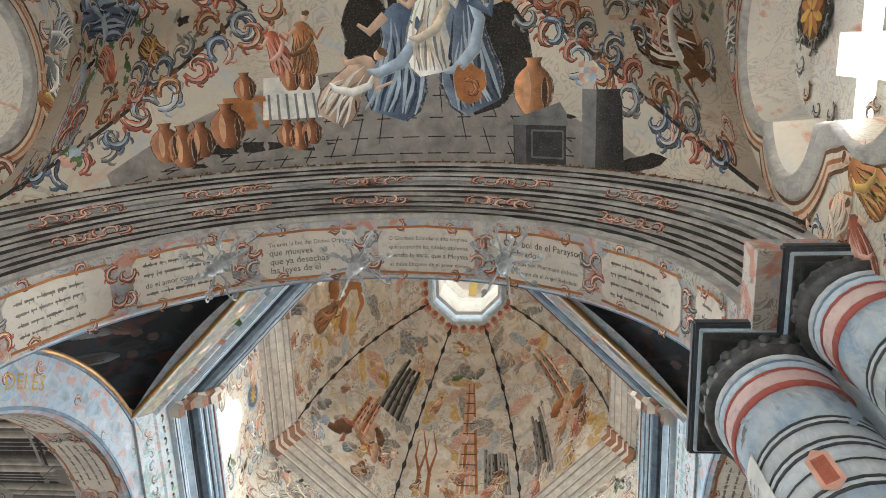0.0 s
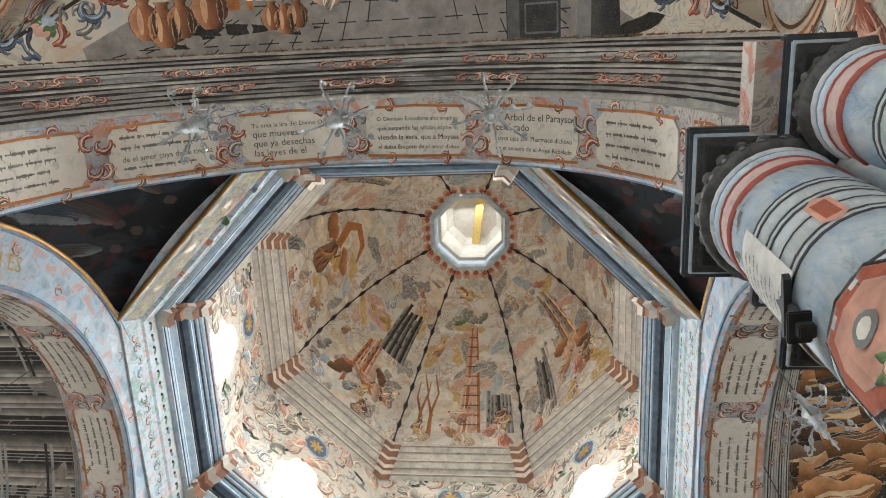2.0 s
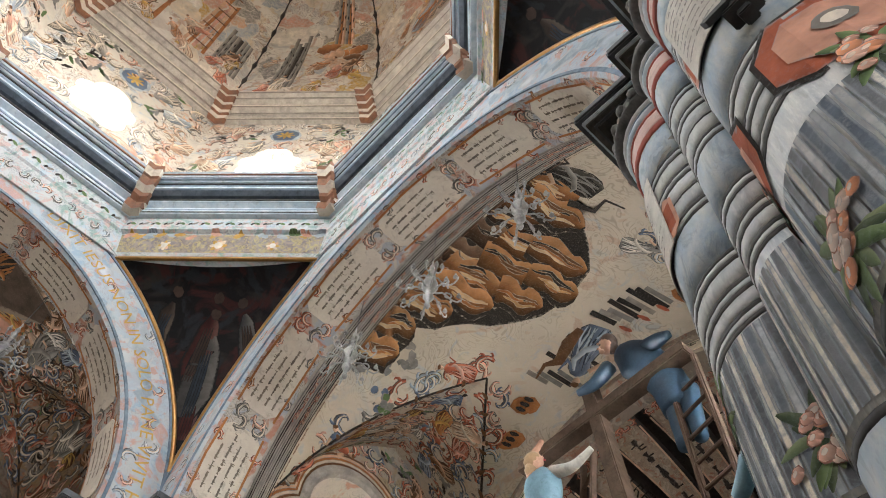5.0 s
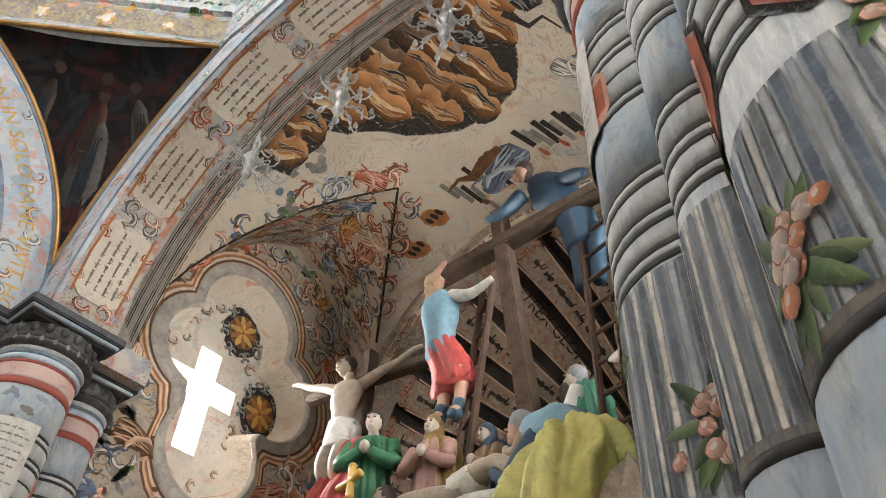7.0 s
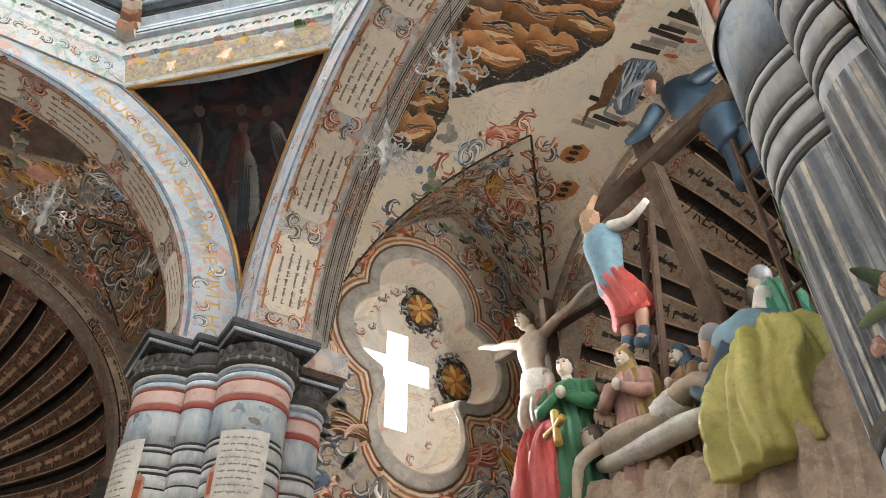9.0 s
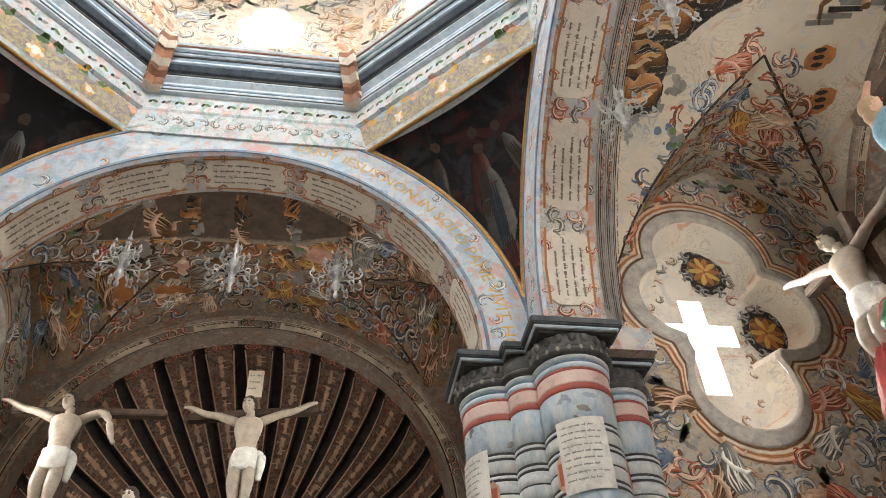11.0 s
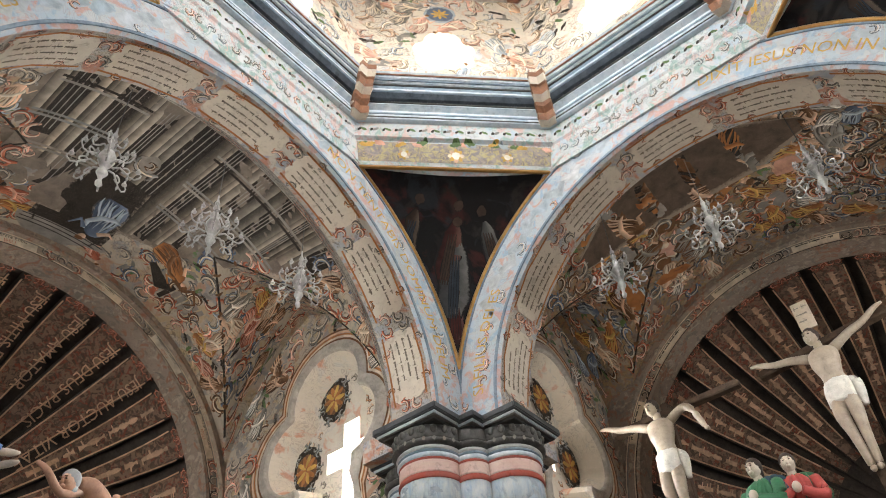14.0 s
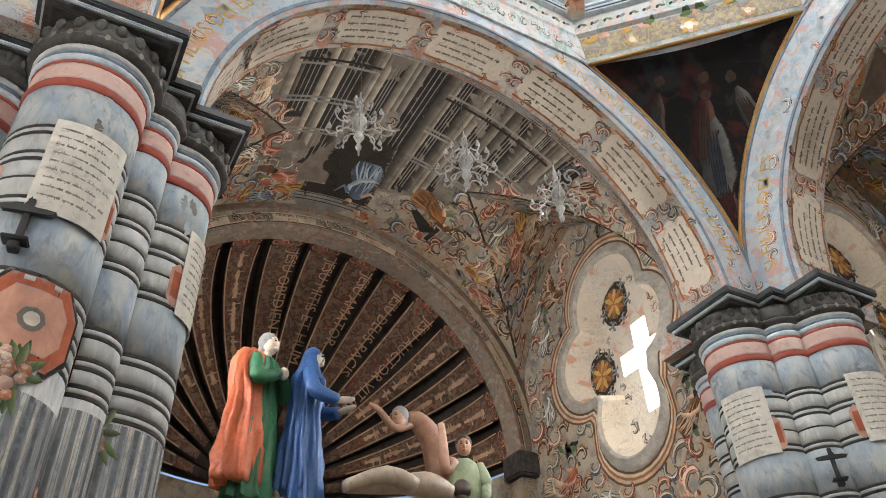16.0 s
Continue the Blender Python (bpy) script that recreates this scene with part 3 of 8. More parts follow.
def dome():
    # frieze between the pendentives and the cornice
    fp = [(3.3, 3.4, OCT_H + 0.02), (3.0, 3.07, OCT_H), (2.97, 3.06, OCT_H), (2.93, 2.96, 9.02), (2.91, 2.91, 9.05), (2.90, 2.90, 9.3)]
    fr = surface("frieze", lambda i, j: oct_pt2(*fp[j][:2], i, fp[j][2]), list(range(8)), list(range(len(fp))), M["frieze"], inside=(0, 0, 8), smooth=False, closed=True)
    tagged(fr, "white painted frieze with green leaves below the dome", "frieze", kind="structure")
    # filling between arch tops and frieze
    for k in ARMS:
        m = TURN[k]

        def fill(x, w):
            z0 = SPRING + math.sqrt(RO * RO - x * x) - 0.04
            return (x, FACE - 0.005 - 0.04 * w, z0 + (max(OCT_H, z0 + 0.02) - z0) * w)
        surface("spandrel", fill, steps(-1.5, 1.5, 24), [0, 1], M["frieze"], m, inside=(0, 0, 7), parent=fr)
    for i in (0, 2, 4, 6):
        q = [oct_pt2(2.97, 3.045, i, OCT_H + 0.04), oct_pt2(2.97, 3.045, i + 1, OCT_H + 0.04), oct_pt2(2.93, 2.965, i + 1, 9.0), oct_pt2(2.93, 2.965, i, 9.0)]
        link_mesh("mosaic_panel", [v * 1.0 - Vector((v.x, v.y, 0)).normalized() * 0.006 for v in q], [(3, 2, 1, 0)], M["mosaic"], parent=fr, label="grey mosaic-painted strip with yellow flowers")
    co = empty("cornice", "moulded octagonal cornice, slate blue with red-brown corner blocks", "cornice", kind="structure")
    oct_ring("lower_fillet", [(2.91, 9.29), (2.84, 9.30), (2.82, 9.36), (2.87, 9.38), (2.87, 9.5)], M["cornice_white"], co)
    oct_ring("lower_fascia", [(2.87, 9.5), (2.80, 9.54), (2.80, 9.60)], M["cornice_white"], co)
    oct_ring("cove", [(2.80, 9.60), (2.76, 9.61), (2.71, 9.66)], M["cornice_dark"], co)
    oct_ring("fascia", [(2.71, 9.66), (2.70, 9.67), (2.70, 9.80)], M["cornice"], co)
    oct_ring("crown_fillet", [(2.70, 9.80), (2.67, 9.81), (2.66, 9.85), (2.63, 9.86), (2.62, 9.93), (2.60, 9.95)], M["cornice_white"], co)
    for a, z, mt in ((2.835, 9.33, "black"), (2.865, 9.44, "cornice"), (2.795, 9.57, "black"), (2.695, 9.69, "cornice_white"), (2.695, 9.79, "black"), (2.655, 9.84, "cornice"), (2.615, 9.90, "cornice_brown")):
        oct_ring("line_fillet", [(a + 0.004, z - 0.013), (a - 0.007, z - 0.013), (a - 0.007, z + 0.013), (a + 0.004, z + 0.013)], M[mt], co)
    oct_ring("top", [(2.60, 9.95), (3.0, 9.96)], M["plaster"], co, inside=(0, 0, 12))
    for i in range(8):
        # mitred corner blocks
        prof = [(2.86, 9.30), (2.78, 9.31), (2.77, 9.40), (2.83, 9.42), (2.82, 9.5), (2.75, 9.55), (2.74, 9.62), (2.66, 9.67), (2.64, 9.8), (2.61, 9.82), (2.57, 9.9), (2.56, 9.965), (2.62, 9.97)]
        verts, faces = [], []
        for a, z in prof:
            c0, c1, c2 = oct_pt(a, i - 1, z), oct_pt(a, i, z), oct_pt(a, i + 1, z)
            verts += [c1 + (c0 - c1).normalized() * 0.11, c1, c1 + (c2 - c1).normalized() * 0.11]
        for j in range(len(prof) - 1):
            for q in range(2):
                faces.append((j * 3 + q, j * 3 + q + 1, j * 3 + q + 4, j * 3 + q + 3))
        idx = [0 if (f[0] // 3) % 3 else 1 for f in faces]
        ob = link_mesh("corner_block", verts, faces, [M["cornice_brown"], M["panel"]], idx, co, "red-brown and cream corner block")
        md = ob.modifiers.new("thickness", "SOLIDIFY")
        md.thickness, md.offset = 0.06, 0.0
    # drum, one wall with its window to a side
    for i in range(8):
        drum_side(i)
    # upper cornice
    uc = empty("upper_cornice", "moulded cream and grey cornice at the foot of the dome", "cornice", kind="structure")
    oct_ring("moulding", [(2.97, 12.5), (2.90, 12.52), (2.90, 12.60), (2.86, 12.61), (2.84, 12.70), (2.77, 12.72), (2.76, 12.80), (2.68, 12.84), (2.68, 12.92), (2.62, 12.95), (2.62, 13.02), (2.78, 13.06)], M["moulding"], uc)
    for a, z in ((2.895, 12.55), (2.845, 12.66), (2.765, 12.76), (2.675, 12.88), (2.615, 12.98)):
        oct_ring("dark_fillet", [(a + 0.004, z - 0.018), (a - 0.006, z - 0.018), (a - 0.006, z + 0.018), (a + 0.004, z + 0.018)], M["stripe"], uc)
    for a, z in ((2.895, 12.59), (2.76, 12.79), (2.615, 13.01)):
        oct_ring("light_fillet", [(a + 0.004, z - 0.012), (a - 0.008, z - 0.012), (a - 0.008, z + 0.012), (a + 0.004, z + 0.012)], M["panel"], uc)
    for i in range(8):
        prof = [(2.94, 12.49), (2.87, 12.51), (2.86, 12.61), (2.82, 12.63), (2.80, 12.70), (2.73, 12.73), (2.72, 12.80), (2.64, 12.85), (2.64, 12.92), (2.58, 12.96), (2.58, 13.03), (2.66, 13.05)]
        verts, faces = [], []
        for a, z in prof:
            c0, c1, c2 = oct_pt(a, i - 1, z), oct_pt(a, i, z), oct_pt(a, i + 1, z)
            verts += [c1 + (c0 - c1).normalized() * 0.15, c1, c1 + (c2 - c1).normalized() * 0.15]
        for j in range(len(prof) - 1):
            for q in range(2):
                faces.append((j * 3 + q, j * 3 + q + 1, j * 3 + q + 4, j * 3 + q + 3))
        ob = link_mesh("corner_block", verts, faces, [M["cornice_brown"], M["panel"]], [(f[0] // 3) % 2 for f in faces], uc, "brown and cream corner block")
        md = ob.modifiers.new("thickness", "SOLIDIFY")
        md.thickness, md.offset = 0.05, 0.0
    # dome
    d = surface("dome", lambda i, t: oct_pt(*dome_at(t, i)), list(range(8)), steps(0, 1, 24), M["dome"], inside=(0, 0, 12), closed=True, smooth=False, thick=0.15)
    tagged(d, "octagonal dome painted with faded scenes in ochre and grey", "dome", kind="structure")
    oct_ring("oculus_ring", [(0.86, EYE_Z - 0.10), (0.84, EYE_Z - 0.16), (0.76, EYE_Z - 0.17), (0.72, EYE_Z - 0.10), (0.72, EYE_Z + 0.15)], M["cornice_white"], d)
    ln = oct_ring("lantern", [(0.72, EYE_Z + 0.15), (0.66, EYE_Z + 0.2), (0.64, EYE_Z + 1.1), (0.6, EYE_Z + 1.15), (0.5, EYE_Z + 1.3)], M["plaster"], inside=(0, 0, EYE_Z + 0.5))
    tagged(ln, "small plastered lantern above the eye of the dome", "lantern", kind="structure")
    


def dome_at(t, i):
    end = math.acos(0.80 / 2.78)
    a = 2.78 * math.cos(t * end)
    z = DOME_Z + (EYE_Z - 0.1 - DOME_Z) * math.sin(t * end) / math.sin(end)
    return a, i, z


DW_C, DW_LOBES = (0.0, 11.0), ((0, 11.30, 0.27), (-0.24, 11.10, 0.19), (0.24, 11.10, 0.19), (-0.16, 10.84, 0.24), (0.16, 10.84, 0.24))


def dw_r(a):
    dx, dz, best = math.cos(a), math.sin(a), 0.1
    for cx, cz, r in DW_LOBES:
        oz = cz - DW_C[1]
        bq = dx * cx + dz * oz
        disc = bq * bq - (cx * cx + oz * oz - r * r)
        if disc >= 0:
            best = max(best, bq + math.sqrt(disc))
    return best


def drum_side(i):
    a0 = 2.97
    half = a0 * math.tan(radians(22.5))
    ang = radians(45 * i)
    m = Matrix.Rotation(ang, 4, "Z") @ Matrix(((0, 1, 0, 0), (-1, 0, 0, 0), (0, 0, 1, 0), (0, 0, 0, 1)))
    z0, z1 = 9.9, 12.7
    angs = sorted(set(steps(0, 2 * math.pi, 72)[:-1] + corner_angles(DW_C, [(-half, z0), (half, z0), (half, z1), (-half, z1)])))
    n = len(angs)
    loops = [[(rect_r(a, DW_C, -half, half, z0, z1) * math.cos(a), a0, DW_C[1] + rect_r(a, DW_C, -half, half, z0, z1) * math.sin(a)) for a in angs],
             [(1.0 * dw_r(a) * math.cos(a), a0, DW_C[1] + dw_r(a) * math.sin(a)) for a in angs],
             [(0.92 * dw_r(a) * math.cos(a), a0 + 0.35, DW_C[1] + 0.1 + 0.92 * dw_r(a) * math.sin(a)) for a in angs]]
    verts = [m @ Vector(p) for lp in loops for p in lp]
    faces = [(q * n + j, q * n + (j + 1) % n, (q + 1) * n + (j + 1) % n, (q + 1) * n + j) for q in range(2) for j in range(n)]
    w = tagged(link_mesh("wall_drum_%d" % (i + 1), verts, faces, M["drum"]), "painted drum wall with a bright lobed window", "wall", kind="structure")
    p = m @ Vector((0, a0 + 0.22, 11.08))
    area_lamp(look(p, (0, 0, 6.6)), 0.7, 0.7, LAMP_DRUM)
    p = m @ Vector((0, a0 + 0.42, 11.1))
    sky_pane(look(p, m @ Vector((0, 0, 11.1))), 2.2, 2.4)
    return w


dome()


# lantern: cap with a timber; an added lamp inside replaces openings, none are built
cap = part("lantern_cap", box_bm(-0.8, 0.8, -0.8, 0.8, EYE_Z + 1.3, EYE_Z + 1.4), M["plaster"], None)
tagged(cap, "plastered flat cap closing the lantern", "lantern", kind="structure")
area_lamp(look((0, -0.45, EYE_Z + 0.9), (0, 0.6, EYE_Z + 0.3)), 0.7, 0.6, LAMP_LANTERN * 0.25)
beam = tagged(part("roof_beam", box_bm(-0.09, 0.09, -0.62, 0.62, EYE_Z + 1.12, EYE_Z + 1.26, pose(0.1, 0, 0, 0, 0, 8), 0.01), M["gold_paint"], None), "yellowish timber across the top of the lantern", "beam", kind="structure")

# ---- painted ornament, laid on the surfaces ----
PIG = dict(
    dark=paint("pigment_dark", (0.028, 0.022, 0.019), (0.06, 0.05, 0.043), scale=6, wear=0.1),
    cream=paint("pigment_cream", (0.66, 0.56, 0.43), (0.56, 0.47, 0.36), scale=5, wear=0.2),
    white=paint("pigment_white", (0.70, 0.66, 0.59), (0.55, 0.52, 0.47), scale=6, wear=0.2),
)
PCOL = dict(
    red=(0.42, 0.12, 0.065), rose=(0.60, 0.33, 0.25), blue=(0.115, 0.15, 0.22), sky=(0.37, 0.43, 0.49), grey=(0.22, 0.21, 0.195),
    dark=(0.030, 0.024, 0.020), brown=(0.15, 0.07, 0.03), rust=(0.38, 0.15, 0.05), ochre=(0.55, 0.34, 0.09), cream=(0.66, 0.56, 0.43),
    white=(0.74, 0.70, 0.63), flesh=(0.58, 0.38, 0.26), green=(0.11, 0.17, 0.07), tile=(0.27, 0.245, 0.22), ink=(0.17, 0.14, 0.115))
GROUNDS = dict(
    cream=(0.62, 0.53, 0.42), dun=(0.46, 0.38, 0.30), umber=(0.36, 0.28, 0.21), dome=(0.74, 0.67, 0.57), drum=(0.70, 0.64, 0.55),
    band=(0.49, 0.53, 0.57), soffit=(0.54, 0.48, 0.41), panel=(0.62, 0.55, 0.45), shell=(0.14, 0.095, 0.072), stone=(0.34, 0.37, 0.40),
    moulding=(0.44, 0.39, 0.34), canvas=(0.012, 0.011, 0.011), paper=(0.66, 0.62, 0.56), frieze=(0.66, 0.69, 0.70), capital=(0.05, 0.047, 0.043))
PAINTED = {}


def pigment_on(ground):
    """Brushed pigment of any colour, thin and ragged at its edges, over plaster of one ground colour."""
    if ground in PAINTED:
        return PAINTED[ground]
    m, nt, b = nodes_of("brushed_pigment_on_" + ground)
    geo = nt.nodes.new("ShaderNodeNewGeometry").outputs["Position"]
    at = nt.nodes.new("ShaderNodeAttribute")
    at.attribute_name = "pigment"
    n1, n2, n3 = noise_node(nt, 22, 5, 0.72, 0.3, geo), noise_node(nt, 6, 4, 0.6, 0.4, geo), noise_node(nt, 70, 3, 0.7, 0.0, geo)
    ma = nt.nodes.new("ShaderNodeMath")
    ma.operation = "MULTIPLY_ADD"
    ma.inputs[1].default_value = 0.9
    link(nt, n1.outputs[0], ma.inputs[0])
    link(nt, at.outputs["Alpha"], ma.inputs[2])
    cov = ramp_node(nt, ma.outputs[0], [(0.66, 0.0), (0.92, 1.0)])
    tone = ramp_node(nt, n2.outputs[0], [(0.28, (0.62, 0.61, 0.60)), (0.72, (1.25, 1.22, 1.18))])
    g = GROUNDS[ground]
    plain = mix_node(nt, n2.outputs[0], g, tuple(v * 0.7 for v in g))
    col = mix_node(nt, 1.0, at.outputs["Color"], tone.outputs[0], "MULTIPLY")
    col = mix_node(nt, ramp_node(nt, n3.outputs[0], [(0.52, 0.0), (0.74, 0.16)]).outputs[0], col, g)
    link(nt, mix_node(nt, cov.outputs[0], plain, col), b.inputs["Base Color"])
    b.inputs["Roughness"].default_value, b.inputs["Specular IOR Level"].default_value = 0.82, 0.18
    bump_node(nt, b, n3.outputs[0], 0.12)
    PAINTED[ground] = m
    return m


class Painting:
    """Brush strokes with a thickness of their own, gathered into one mesh on a surface."""

    def __init__(self, fmap, ground="cream"):
        self.fmap, self.ground, self.v, self.f, self.c = fmap, ground, [], [], []

    def stroke(self, pts, ws, mat, lift=0.003, across=0, a=1.0, shade=1.0, form=0.0, edge=0.38):
        """form: how much lighter the brush is loaded on one side than on the other."""
        n = len(pts)
        base = len(self.v)
        across = max(across, 4 if max(ws) > 0.014 else 2)
        c0 = mat if isinstance(mat, tuple) else PCOL[mat]
        jit = shade * random.uniform(0.88, 1.12)
        warm = random.uniform(-0.04, 0.04)
        c0 = (c0[0] * (jit + warm), c0[1] * jit, c0[2] * (jit - warm))
        for j in range(n):
            (x0, y0), (x1, y1) = pts[max(0, j - 1)], pts[min(n - 1, j + 1)]
            dx, dy = x1 - x0, y1 - y0
            q = math.hypot(dx, dy) or 1.0
            nx, ny = -dy / q, dx / q
            # the light side is the one turned to the upper left of the picture
            lit = form * (1 if nx * 0.6 + ny * 0.8 > 0 else -1)
            for c in range(across + 1):
                t = 2 * c / across - 1
                p, nn = self.fmap(pts[j][0] + nx * ws[j] * t, pts[j][1] + ny * ws[j] * t)
                self.v.append(p + nn * lift)
                k = 1 + lit * t * 0.9
                self.c.append((c0[0] * k + max(0.0, lit * t) * 0.10, c0[1] * k + max(0.0, lit * t) * 0.09, c0[2] * k + max(0.0, lit * t) * 0.07, a * (edge if abs(t) > 0.99 else 1.0)))
        k = across + 1
        for j in range(n - 1):
            for c in range(across):
                q = base + j * k + c
                self.f.append((q, q + 1, q + k + 1, q + k))

    def blob(self, x, y, rx, ry, rot, mat, lift=0.003, rough=0.12, n=9, a=1.0, form=0.0):
        ca, sa = math.cos(rot), math.sin(rot)
        pts, ws = [], []
        for j in range(n):
            t = -1 + 2 * j / (n - 1)
            wob = rough * ry * random.uniform(-1, 1) if 0 < j < n - 1 else 0
            pts.append((x + ca * t * rx - sa * wob, y + sa * t * rx + ca * wob))
            ws.append(max(0.003, ry * math.sqrt(max(0.0, 1 - t * t)) * random.uniform(1 - rough, 1 + rough)))
        self.stroke(pts, ws, mat, lift, 6 if ry > 0.1 else 4 if ry > 0.02 else 2, a, form=form)

    def line(self, a, b, w, mat, lift=0.003, n=None, form=0.0):
        d = math.hypot(b[0] - a[0], b[1] - a[1])
        n = n or max(2, int(d / 0.12) + 1)
        self.stroke([(a[0] + (b[0] - a[0]) * j / (n - 1), a[1] + (b[1] - a[1]) * j / (n - 1)) for j in range(n)], [w] * n, mat, lift, form=form, edge=0.7)

    def scroll(self, x, y, size, rot, hand, mat, tone="cream", lift=0.003):
        """An acanthus scroll: a dark outline, the colour on it, a light inside and curled side leaves."""
        pts, ws = [], []
        n = 15
        for j in range(n):
            t = j / (n - 1)
            a = rot + hand * t * 5.0
            r = size * (1.0 - 0.76 * t)
            pts.append((x + r * math.cos(a), y + r * math.sin(a)))
            ws.append(size * (0.05 + 0.17 * math.sin(math.pi * min(1, t * 1.1 + 0.08))) * (1 + 0.22 * math.sin(t * 26)))
        self.stroke(pts, [w * 1.2 + 0.003 for w in ws], "dark", lift, shade=1.6, edge=0.5)
        self.stroke(pts, ws, mat, lift + 0.0016, 4, form=0.6)
        self.stroke([(px + 0.02 * size, py + 0.05 * size) for px, py in pts[1:-3]], [w * 0.34 for w in ws[1:-3]], tone, lift + 0.003, a=0.85)
        self.stroke([(px - 0.05 * size, py - 0.05 * size) for px, py in pts[2:-4]], [w * 0.12 for w in ws[2:-4]], "dark", lift + 0.0034)
        for t in (0.1, 0.26, 0.44):
            q = pts[int(t * n)]
            a = rot + hand * t * 5.0
            ex, ey = math.cos(a), math.sin(a)
            tx, ty = -ey * hand, ex * hand
            leaf = [(q[0] + size * (0.08 * ex), q[1] + size * 0.08 * ey), (q[0] + size * (0.30 * ex + 0.10 * tx), q[1] + size * (0.30 * ey + 0.10 * ty)), (q[0] + size * (0.42 * ex + 0.30 * tx), q[1] + size * (0.42 * ey + 0.30 * ty)), (q[0] + size * (0.34 * ex + 0.46 * tx), q[1] + size * (0.34 * ey + 0.46 * ty))]
            self.stroke(leaf, [size * 0.09, size * 0.12, size * 0.08, size * 0.02], mat, lift + 0.001, 4, form=0.5, shade=0.85)

    def drapery(self, x, y, s, rot, mats, lift=0.004):
        """A robed shape in long painted folds."""
        ca, sa = math.cos(rot), math.sin(rot)
        ph = random.uniform(0, 6)

        def at(u, w):
            return (x + s * (ca * u - sa * w), y + s * (sa * u + ca * w))
        us = (-0.5, -0.38, -0.2, 0.0, 0.2, 0.36, 0.47, 0.52)
        ax = [at(u, 0.05 * math.sin(4 * u + ph)) for u in us]
        wd = [s * w for w in (0.16, 0.25, 0.27, 0.22, 0.17, 0.18, 0.12, 0.04)]
        self.stroke(ax, [w * 1.1 for w in wd], mats[0], lift - 0.001, 6, shade=0.3)
        self.stroke(ax, wd, mats[0], lift, 6, form=0.45)
        for q in range(13):
            o = -0.22 + 0.44 * q / 12 + random.uniform(-0.03, 0.03)
            top = random.uniform(0.0, 0.4)
            pts = [at(-0.46 + (top + 0.46) * w / 5, o * (1 - 0.09 * w) + 0.05 * math.sin(4 * (-0.46 + 0.17 * w) + ph) + 0.02 * math.sin(1.3 * w + q)) for w in range(6)]
            ws = [s * k for k in (0.006, 0.016, 0.019, 0.016, 0.010, 0.003)]
            if q % 2:
                self.stroke(pts, ws, mats[0], lift + 0.0012, shade=0.32)
            else:
                self.stroke(pts, ws, mats[1], lift + 0.0015, a=0.9)
        self.stroke([at(0.42, 0.12), at(0.22, 0.17), at(0.0, 0.05), at(-0.12, -0.16), at(-0.1, -0.27)], [s * 0.02, s * 0.05, s * 0.06, s * 0.05, s * 0.015], mats[1], lift + 0.002, 4, form=0.5, a=0.8)
        for e, k in ((1, 0.46), (-1, 0.3)):
            self.stroke([at(0.4, e * 0.13), at(0.24, e * 0.27), at(k, e * 0.38)], [s * 0.045, s * 0.04, s * 0.015], mats[0] if e > 0 else "flesh", lift + 0.0022, 4, form=0.3)
        px, py = at(0.62, 0.02)
        self.blob(px, py, s * 0.085, s * 0.068, rot, "flesh", lift + 0.002, 0.05, form=0.4)
        px, py = at(0.68, 0.03)
        self.blob(px, py, s * 0.05, s * 0.075, rot, "brown", lift + 0.003, 0.1)

    def letters(self, text, x, y, size, dx, dy, mat, lift=0.004, width=None, flip=1):
        """Flat painted letters that start at (x, y) and run along (dx, dy)."""
        vs, fs, w = glyphs(text)
        k = size if width is None else min(size, width / max(w, 0.01))
        base = len(self.v)
        for px, py in vs:
            p, nn = self.fmap(x + k * (px * dx - flip * py * dy), y + k * (px * dy + flip * py * dx))
            self.v.append(p + nn * lift)
            self.c.append((*PCOL[mat], 0.8))
        for fc in fs:
            self.f.append(tuple(base + q for q in fc))
        return k * w

    def bars(self, x, y, length, size, dx, dy, mat, lift=0.004):
        """A line of writing too worn to read: a low bar for each word, with a few taller pen marks."""
        t = 0.0
        while t < length - size:
            word = min(size * random.uniform(0.9, 3.4), length - t)
            n = max(3, int(word / (size * 0.22)))
            self.stroke([(x + dx * (t + word * q / (n - 1)), y + dy * (t + word * q / (n - 1))) for q in range(n)], [size * random.choice((0.10, 0.2, 0.26, 0.2)) for q in range(n)], mat, lift, 2, a=0.52, edge=0.6)
            for q in range(random.randint(1, 3)):
                u = t + word * random.random()
                h = size * random.choice((0.45, 0.55, -0.5))
                self.line((x + dx * u, y + dy * u), (x + dx * (u + 0.05 * size) - dy * h, y + dy * (u + 0.05 * size) + dx * h), size * 0.06, mat, lift + 0.0004, 2)
            t += word + size * 0.38

    def done(self, name, parent, label=""):
        ob = link_mesh(name, self.v, self.f, pigment_on(self.ground), None, parent, label)
        at = ob.data.color_attributes.new("pigment", "FLOAT_COLOR", "POINT")
        at.data.foreach_set("color", [q for c in self.c for q in c])
        return ob


GLYPHS = {}


def glyphs(text):
    if text not in GLYPHS:
        cu = bpy.data.curves.new("letters", "FONT")
        cu.body, cu.size, cu.resolution_u = text, 1.0, 2
        ob = bpy.data.objects.new("letters", cu)
        scene.collection.objects.link(ob)
        me = bpy.data.meshes.new_from_object(ob.evaluated_get(bpy.context.evaluated_depsgraph_get()))
        vs = [(v.co.x, v.co.y) for v in me.vertices]
        fs = [tuple(p.vertices) for p in me.polygons]
        bpy.data.objects.remove(ob)
        bpy.data.curves.remove(cu)
        bpy.data.meshes.remove(me)
        GLYPHS[text] = (vs, fs, max([v[0] for v in vs] or [0.01]))
    return GLYPHS[text]


